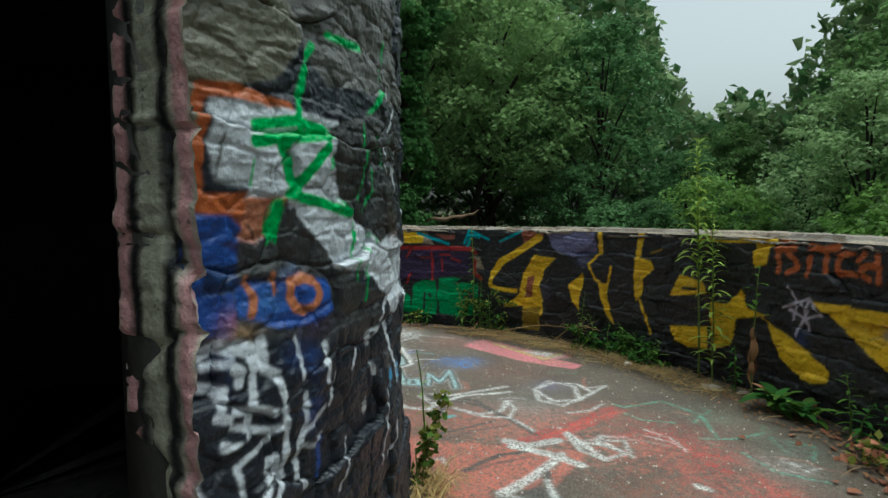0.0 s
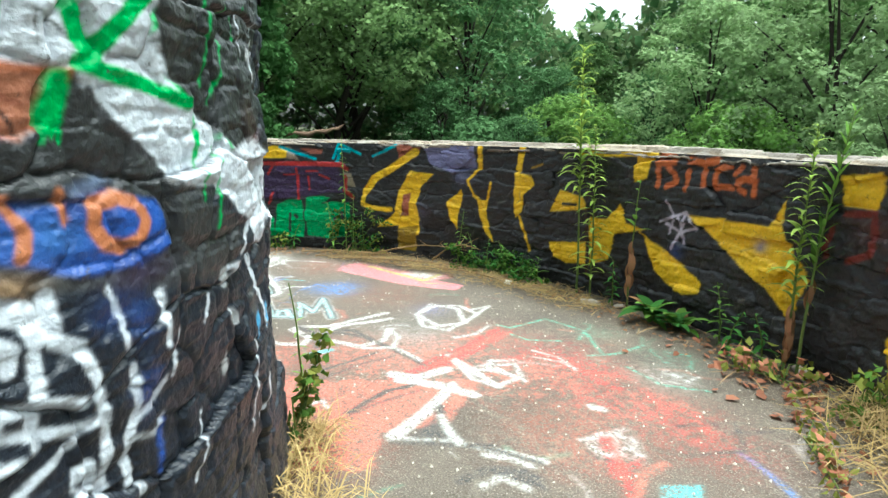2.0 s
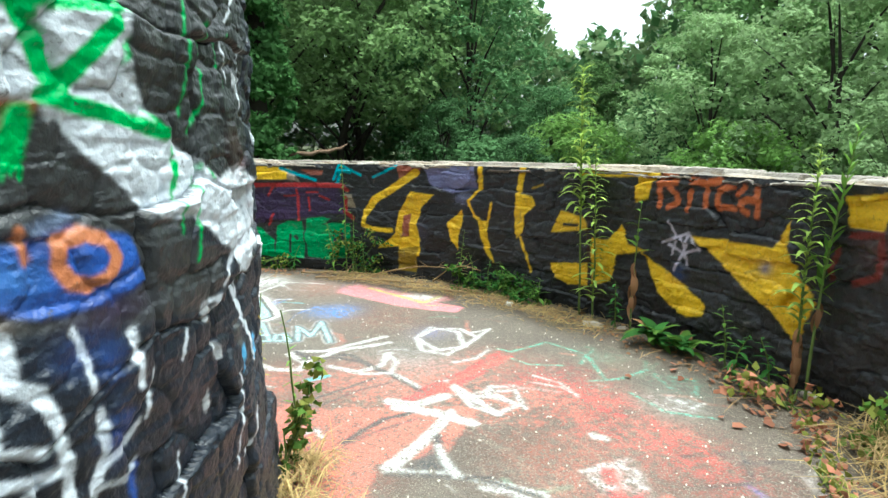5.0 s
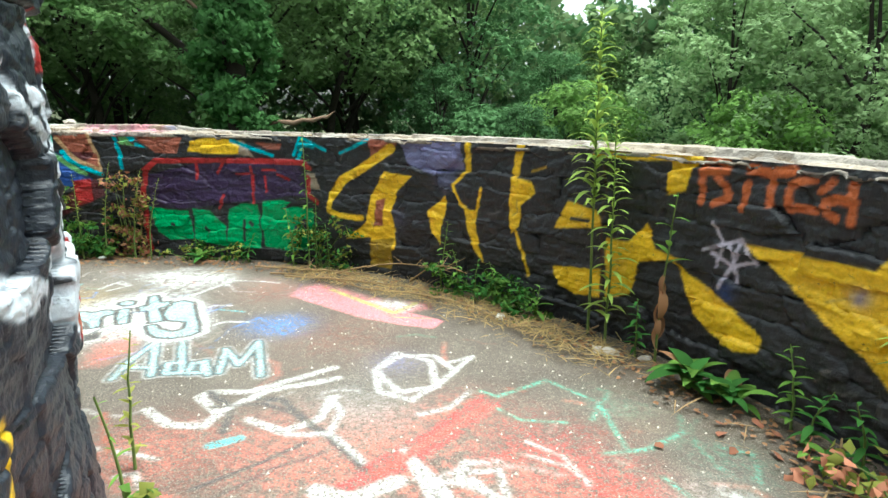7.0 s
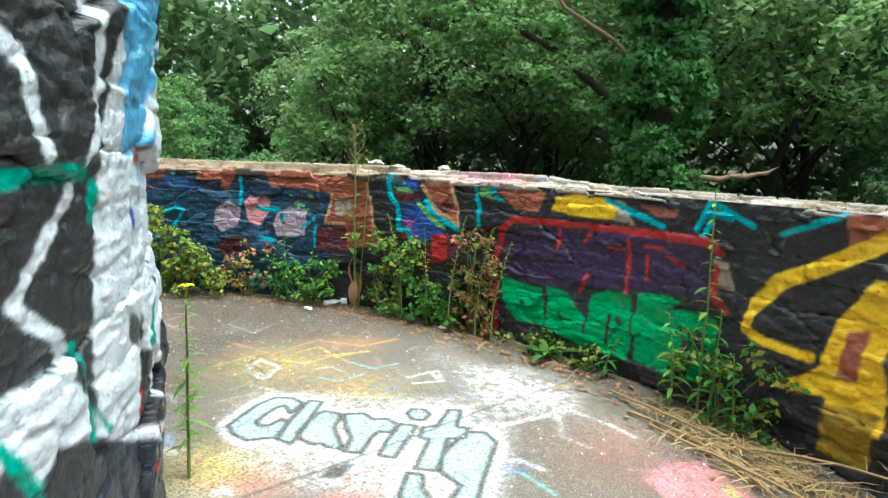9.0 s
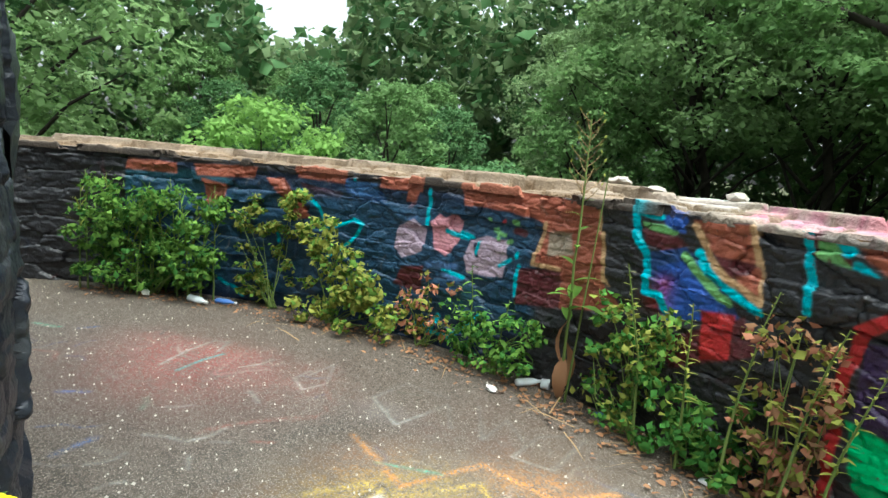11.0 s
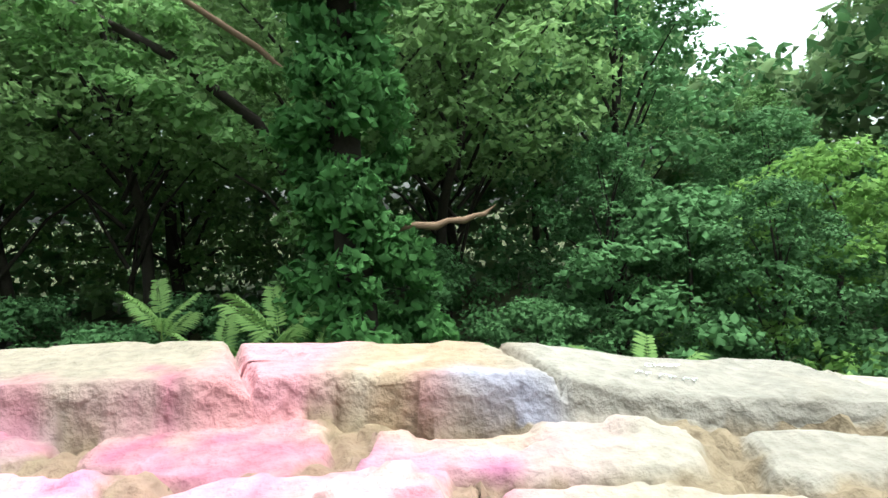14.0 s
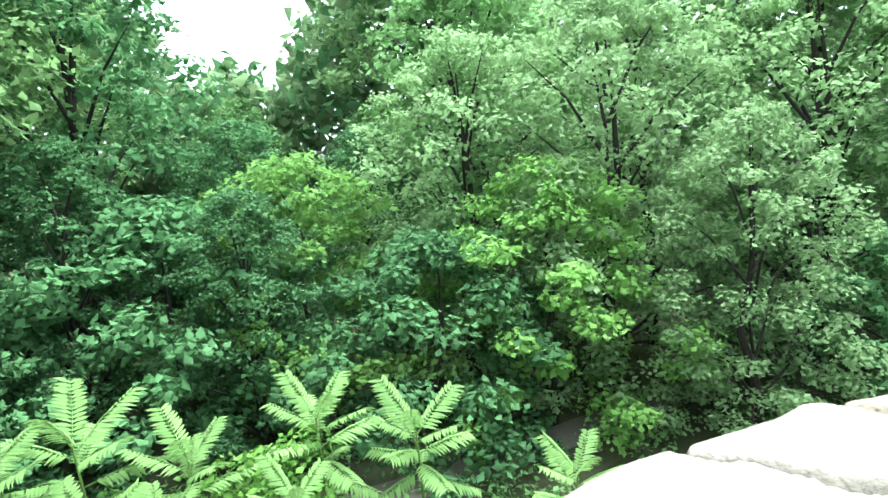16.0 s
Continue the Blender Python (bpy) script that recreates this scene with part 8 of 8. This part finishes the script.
strewn("dry_grass", "dry straw lying along the parapet foot", "dry grass", foot(3.3, 6.6, 14, 0.35, 0.13), 1500, 0.16, 0.005, STRAW, 201, 0.05, 0.15)
strewn("dry_grass", "clump of dry bent grass beside the parapet", "dry grass", [(2.6, 2.35, 0.16), (2.45, 2.05, 0.18), (2.75, 2.6, 0.1), (2.7, 2.0, 0.14)], 1100, 0.24, 0.005, STRAW, 202, 0.05, 0.5)
strewn("dry_grass", "dry grass at the tower foot", "dry grass", [(-0.15, 2.85, 0.08), (-0.1, 2.55, 0.1), (-0.08, 3.1, 0.05)], 500, 0.2, 0.005, STRAW, 203, 0.04, 0.6)
strewn("leaf_litter", "brown fallen leaves and bits on the terrace edge", "leaf litter", foot(-4.8, 8.9, 50, 0.25, 0.12), 1800, 0.035, 0.022, DRY_LEAF, 204, 0.012, 0.2)
strewn("leaf_litter", "pink fallen leaves near the parapet", "leaf litter", foot(7.6, 9.2, 10, 0.4, 0.15), 50, 0.06, 0.04, PINK_LEAF, 205, 0.015, 0.2)
strewn("twigs", "thin dead twigs on the terrace edge", "twigs", foot(-3.0, 8.6, 40, 0.3, 0.14), 130, 0.3, 0.007, DRY_STEM, 206, 0.02, 0.08)

for k, (u0, u1, off, rise) in enumerate(((2.7, 4.1, 0.32, 0.12), (3.2, 5.2, 0.42, 0.1), (3.6, 4.9, 0.24, 0.3), (4.2, 5.7, 0.5, 0.06), (3.0, 4.4, 0.55, 0.05), (4.4, 5.2, 0.2, 0.42))):
    rng = np.random.default_rng(220 + k)
    base = ring_spot(u0, off)
    stalk = root("dead_stalk", *base, "long dry weed stalk lying along the parapet foot", "dry stalk", "dead stalks by the parapet")
    line = []
    for t in np.linspace(0, 1, 8):
        x, y, _ = ring_spot(u0 + (u1 - u0) * t, off + 0.1 * math.sin(3 * t + k))
        line.append((x - base[0], y - base[1], 0.008 + rise * t * (1.6 - t) + rng.uniform(0, 0.01)))
    stem_on(stalk, line, 0.009, DRY_STEM)
    for j in range(7):
        q = along(line, 0.3 + 0.1 * j)
        stem_on(stalk, [q, (q[0] + rng.uniform(-0.15, 0.15), q[1] + rng.uniform(-0.15, 0.15), max(0.01, q[2] + rng.uniform(-0.03, 0.1)))], 0.004, DRY_STEM, "twig")

# sumac below the parapet
def frond_mesh(seed):
    rng = np.random.default_rng(seed)
    pieces = [tube([(0, 0, 0), (0, 0.5, 0.02), (0, 1.0, -0.12)], [0.012, 0.008, 0.003], 4)]
    anchors = []
    for k in range(14):
        t = 0.16 + 0.82 * k / 14
        for s in (-1, 1):
            v, f = blade(0.3 * (1.0 - 0.55 * abs(t - 0.5)) * rng.uniform(0.9, 1.1), 0.055, 0.7, 3)
            m = np.array(pose(0, t, 0.02 - 0.1 * t * t, 0, 0, -s * 62 + rng.uniform(-6, 6)) @ pose(0, 0, 0, -6, 0, 0))
            v = v @ m[:3, :3].T + m[:3, 3]
            anchors.append((sum(len(p[0]) for p in pieces), v[1]))
            pieces.append((v, f))
    v, f = joined(pieces)
    # each leaflet grows out of the rib
    rib = np.arange(len(pieces[0][0]))
    stalks = []
    for first, foot in anchors:
        near = rib[np.argsort(np.linalg.norm(v[rib] - foot, axis=1))[:2]]
        stalks.append((first, first + 2, near[0], near[1]))
    return mesh_of("frond", v, np.concatenate([f, np.array(stalks)]), SUMAC, None, True)


FRONDS = [frond_mesh(k) for k in range(3)]


def sumac(x, y, top, size, seed, count=13):
    rng = np.random.default_rng(seed)
    low = ground_at(x, y)
    ob = root("sumac", x, y, low, "young sumac with bright green feathery fronds", "shrub", "sumacs below the parapet")
    h = top - low - size * 0.8
    line = bent(h, 0.15, rng)
    stem_on(ob, line, 0.03)
    for k in range(count):
        fr = new("frond", FRONDS[k % 3])
        fr.parent = ob
        t = 1 - 0.32 * (k / count) ** 1.2
        fr.matrix_basis = pose(*along(line, min(t, 0.995)), 0, 0, k * 137.5 + rng.uniform(-15, 15)) @ pose(0, 0, 0, 56 - 76 * k / count, rng.uniform(-15, 15), 0) @ Matrix.Scale(size * rng.uniform(0.85, 1.15), 4)
    return ob


for k, (x, y, top, size) in enumerate(((1.29, 13.9, 0.0, 0.62), (2.0, 13.6, 0.05, 0.72), (2.6, 13.2, -0.35, 0.62), (4.15, 12.9, -0.4, 0.74), (5.05, 12.2, -0.65, 0.74), (0.5, 13.9, -0.5, 0.6), (-0.85, 14.1, -0.25, 0.7),
                                       (0.15, 13.6, -0.62, 0.6), (5.1, 10.3, -0.95, 0.5), (1.6, 12.8, -0.55, 0.6), (2.2, 12.6, -0.7, 0.55), (-1.6, 14.4, -0.3, 0.7), (-2.6, 14.2, -0.5, 0.6), (1.0, 12.9, -0.75, 0.6),
                                       (3.1, 12.4, -0.95, 0.5), (-0.3, 13.5, -0.6, 0.6), (-2.5, 16.4, 0.6, 0.95), (-3.2, 16.0, 0.25, 0.85), (-1.9, 15.9, 0.1, 0.85), (-4.1, 16.7, 0.75, 0.8))):
    sumac(x, y, top, size, 300 + k)
leafy_clump("bush", "bright green leafy bush under the sumacs", "bush", [(3.4 + 0.5 * math.cos(k), 13.0 + 0.4 * math.sin(2 * k), -1.25 - 0.22 * (k % 8), 0.4) for k in range(24)], 2600, 0.12, (WEED, LIGHT), 320, 5, (3.4, 13.0, -3.2), "sumacs below the parapet")
leafy_clump("bush", "bright green leafy bush under the sumacs", "bush", [(1.2 + 0.7 * math.cos(k), 13.1 + 0.5 * math.sin(2 * k), -1.1 - 0.22 * (k % 9), 0.4) for k in range(28)], 3000, 0.12, (WEED, MID), 321, 5, (1.2, 13.1, -3.2), "sumacs below the parapet")
leafy_clump("bush", "green leafy bush below the parapet", "bush", [(-1.0 + 0.8 * math.cos(k), 13.6 + 0.5 * math.sin(2 * k), -1.3 - 0.22 * (k % 8), 0.4) for k in range(26)], 2600, 0.12, (MID, WEED_DARK), 322, 5, (-1.0, 13.6, -3.2), "sumacs below the parapet")

# ---------------------------------------------------------------- litter on the terrace
PLASTIC = material("clear_plastic", (0.75, 0.8, 0.82), 0.18, 0.6, grain=0.1)
PAPER = material("crumpled_paper", (0.7, 0.69, 0.66), 0.8, 0.3, grain=0.1, bump=0.4)
ALUMINIUM = material("bare_aluminium", (0.6, 0.6, 0.6), 0.3, 0.5, metal=1.0, grain=0.1)
BLUE_PLASTIC = material("blue_plastic", (0.06, 0.16, 0.45), 0.35, 0.5, grain=0.1)
CAN_PAINT = material("printed_can", (0.5, 0.42, 0.4), 0.35, 0.5, grain=0.5, grain_scale=25)


def lathe(profile, sides=16):
    """Verts and quads turned round the x axis from (x, radius) pairs."""
    a = np.linspace(0, 2 * math.pi, sides, endpoint=False)
    v = np.concatenate([np.stack([np.full(sides, x), r * np.cos(a), r * np.sin(a)], -1) for x, r in profile])
    k = np.arange(sides)
    f = [np.stack([i * sides + k, i * sides + (k + 1) % sides, (i + 1) * sides + (k + 1) % sides, (i + 1) * sides + k], -1) for i in range(len(profile) - 1)]
    return v, np.concatenate(f)


def bottle(x, y, turn, label, mat, cap, length=0.2, r=0.032, squash=0.8):
    ob = root("plastic_bottle", x, y, r * squash, label, "bottle", "litter on the terrace", turn)
    v, f = lathe([(0, 0.001), (0, r * 0.8), (0.01, r), (length * 0.3, r * 0.95), (length * 0.35, r), (length * 0.6, r), (length * 0.8, r * 0.5), (length * 0.88, r * 0.38), (length * 0.93, r * 0.38)])
    v[:, 2] *= squash
    v[:, 1:] *= 1 + 0.12 * rough_noise(v[:, :1] * 30, v[:, 1:2] * 40, 3, 2)
    child("body", mesh_of("body", v, f, mat, None, True), ob)
    v, f = lathe([(length * 0.9, 0.001), (length * 0.9, r * 0.45), (length, r * 0.45), (length, 0.001)])
    v[:, 2] *= squash
    child("cap", mesh_of("cap", v, f, cap, None, True), ob)
    return ob


bottle(-3.1, 8.24, 70, "crushed clear plastic bottle on the terrace", PLASTIC, PAPER)
bottle(-5.95, 6.93, 20, "crumpled clear plastic bottle by the nettles", PLASTIC, PAPER, 0.24, 0.04)
bottle(-5.8, 7.12, 40, "blue plastic bottle under the weeds", BLUE_PLASTIC, PAPER, 0.2, 0.03)

can = root("drink_can", 2.82, 3.16, 0.026, "crushed printed drink can lying on its side", "can", "litter on the terrace", 75)
v, f = lathe([(0, 0.022), (0.006, 0.031), (0.04, 0.03), (0.08, 0.032), (0.116, 0.031), (0.122, 0.024)])
v[:, 2] *= 0.75
child("body", mesh_of("body", v, f, CAN_PAINT, None, True), can)
for x0 in (0.003, 0.119):
    v, f = lathe([(x0, 0.0005), (x0 + 0.001, 0.024)])
    v[:, 2] *= 0.75
    child("end", mesh_of("end", v, f, ALUMINIUM, None, True), can)
cup = root("glass_jar", -3.0, 8.38, 0.03, "small clear jar lying by the parapet", "jar", "litter on the terrace", 30)
v, f = lathe([(0, 0.001), (0, 0.034), (0.05, 0.036), (0.06, 0.03), (0.055, 0.027), (0.01, 0.03)])
child("body", mesh_of("body", v, f, PLASTIC, None, True), cup)


def scrap(name, label, category, x, y, sx, sy, sz, mat, seed, turn=0.0):
    """A small crumpled or broken lump."""
    bm = bmesh.new()
    bmesh.ops.create_icosphere(bm, subdivisions=2, radius=1.0)
    for k in bm.verts:
        n = noise.noise(k.co * 1.7 + Vector((seed, 0, 0))) * 0.45 + noise.noise(k.co * 4 + Vector((0, seed, 0))) * 0.2
        k.co *= 1 + n
        k.co.z = max(k.co.z, -0.7)
        k.co = Vector((k.co.x * sx, k.co.y * sy, (k.co.z + 0.7) * sz))
    me = bpy.data.meshes.new(name)
    bm.to_mesh(me)
    bm.free()
    me.materials.append(mat)
    ob = new(name, me)
    ob.matrix_world = pose(x, y, 0, 0, 0, turn)
    return tagged(ob, label, category, "litter on the terrace")


LOOSE = material("loose_stone", (0.42, 0.38, 0.33), 0.9, 0.2, grain=0.3, grain_scale=30, bump=0.6, bump_scale=40)
scrap("flat_stone", "flat pale broken stone lying on the terrace", "stone", 2.26, 4.86, 0.1, 0.05, 0.022, LOOSE, 3, -35)
scrap("stone", "small pale stone on the terrace", "stone", 1.79, 5.61, 0.035, 0.03, 0.025, PAPER, 5)
scrap("paper_scrap", "crumpled white paper on the terrace", "paper", -3.12, 8.03, 0.045, 0.03, 0.02, PAPER, 7)
scrap("paper_scrap", "crumpled white paper by the nettles", "paper", -6.3, 6.64, 0.05, 0.035, 0.03, PAPER, 9)
scrap("plastic_scrap", "torn blue plastic scrap by the parapet", "plastic", -2.5, 8.36, 0.04, 0.03, 0.02, BLUE_PLASTIC, 11)
scrap("plastic_scrap", "torn pale plastic scrap on the terrace", "plastic", -1.75, 8.2, 0.04, 0.025, 0.015, PAPER, 12)
scrap("stone", "small grey stone on the terrace", "stone", 1.0, 6.7, 0.03, 0.025, 0.02, LOOSE, 13)
scrap("stone", "small reddish stone on the terrace", "stone", 2.45, 4.7, 0.045, 0.03, 0.02, LOOSE, 14)

# loose stones lying on the capstones
for k, (u, r, sx, sy, sz) in enumerate(((-0.3, 0.42, 0.09, 0.06, 0.035), (0.45, 0.4, 0.06, 0.05, 0.03), (-0.05, 0.4, 0.11, 0.07, 0.022))):
    ob = scrap("loose_capstone", "loose pale stone lying on the parapet", "stone", 0, 0, sx, sy, sz, LOOSE, 20 + k)
    a = u / RING_R
    ob.matrix_world = pose(RING_X + (RING_R + r) * math.sin(a), RING_Y + (RING_R + r) * math.cos(a), RIM + float(cap_rows(np.array([[u]]), np.array([[r]]), np.random.default_rng(9))[0][0, 0]) - 0.004, 0, 0, 40 * k)

# grit on the floor
rng = np.random.default_rng(401)
n = 1500
a, r = rng.uniform(-1.2, 1.75, n), rng.uniform(2.8, 5.4, n)
p = np.stack([RING_X + r * np.sin(a), RING_Y + r * np.cos(a), np.zeros(n)], -1)
s = rng.uniform(0.003, 0.01, n)[:, None]
shape = np.array([(1, 0, -0.3), (-0.5, 0.8, -0.3), (-0.6, -0.8, -0.3), (0, 0, 0.9)])
v = (p[:, None] + shape[None] * s[:, None] * rng.uniform(0.6, 1.4, (n, 4, 1))).reshape(-1, 3)
q = np.arange(n * 4).reshape(-1, 4)
tagged(new("grit", mesh_of("grit", v, np.concatenate([q[:, [0, 1, 3]], q[:, [1, 2, 3]], q[:, [2, 0, 3]]]), LOOSE)), "loose grit and pebbles on the concrete", "gravel", kind="stuff")


# small white writing on a capstone
CHALK_WHITE = material("white_marker", (0.75, 0.75, 0.73), 0.8, 0.2, grain=0.1)


def cap_spot(u, r, rise=0.0):
    """A point on the capstones."""
    z = float(cap_rows(np.array([[u]]), np.array([[r * 1.18]]), np.random.default_rng(9))[0][0, 0])
    a = u / RING_R
    return RING_X + (RING_R + r) * math.sin(a), RING_Y + (RING_R + r) * math.cos(a), RIM + z + rise


written = bpy.data.curves.new("writing", "FONT")
written.body, written.size, written.extrude, written.align_x = "CHOP", 0.0165, 0.0003, "CENTER"
written.materials.append(CHALK_WHITE)
ob = child("writing", written, wall_ring, "small white marker writing")
ob.matrix_world = pose(*cap_spot(1.693, 0.375, 0.003), 3, 0, -18)
for k in range(6):
    v, f = tube([(0, 0, 0), (0.004, 0.009, 0), (0.009, 0.001 + 0.003 * (k % 3), 0)], [0.0012, 0.0012, 0.0012], 4)
    stroke = child("marker_stroke", mesh_of("marker_stroke", v, f, CHALK_WHITE), wall_ring, "small white marker stroke")
    stroke.matrix_world = pose(*cap_spot(1.655 + 0.013 * k, 0.335, 0.003), 0, 0, -18 + 25 * (k % 2))

# ---------------------------------------------------------------- single stones of the walls
for v, f, c in RING_STONES:
    child("stone", mesh_of("stone", v, f, PAINTED, c), wall_ring)
for v, f, c in CAPS + FAR_CAPS:
    child("capstone", mesh_of("capstone", v, f, CAPSTONE, c), wall_ring)
for v, f, c in TOWER_STONES:
    child("boulder", mesh_of("boulder", v, f, PAINTED, c), wall_tower)
for v, f, c in JAMB:
    child("jamb_stone", mesh_of("jamb_stone", v, f, PAINTED, c, True), wall_tower)
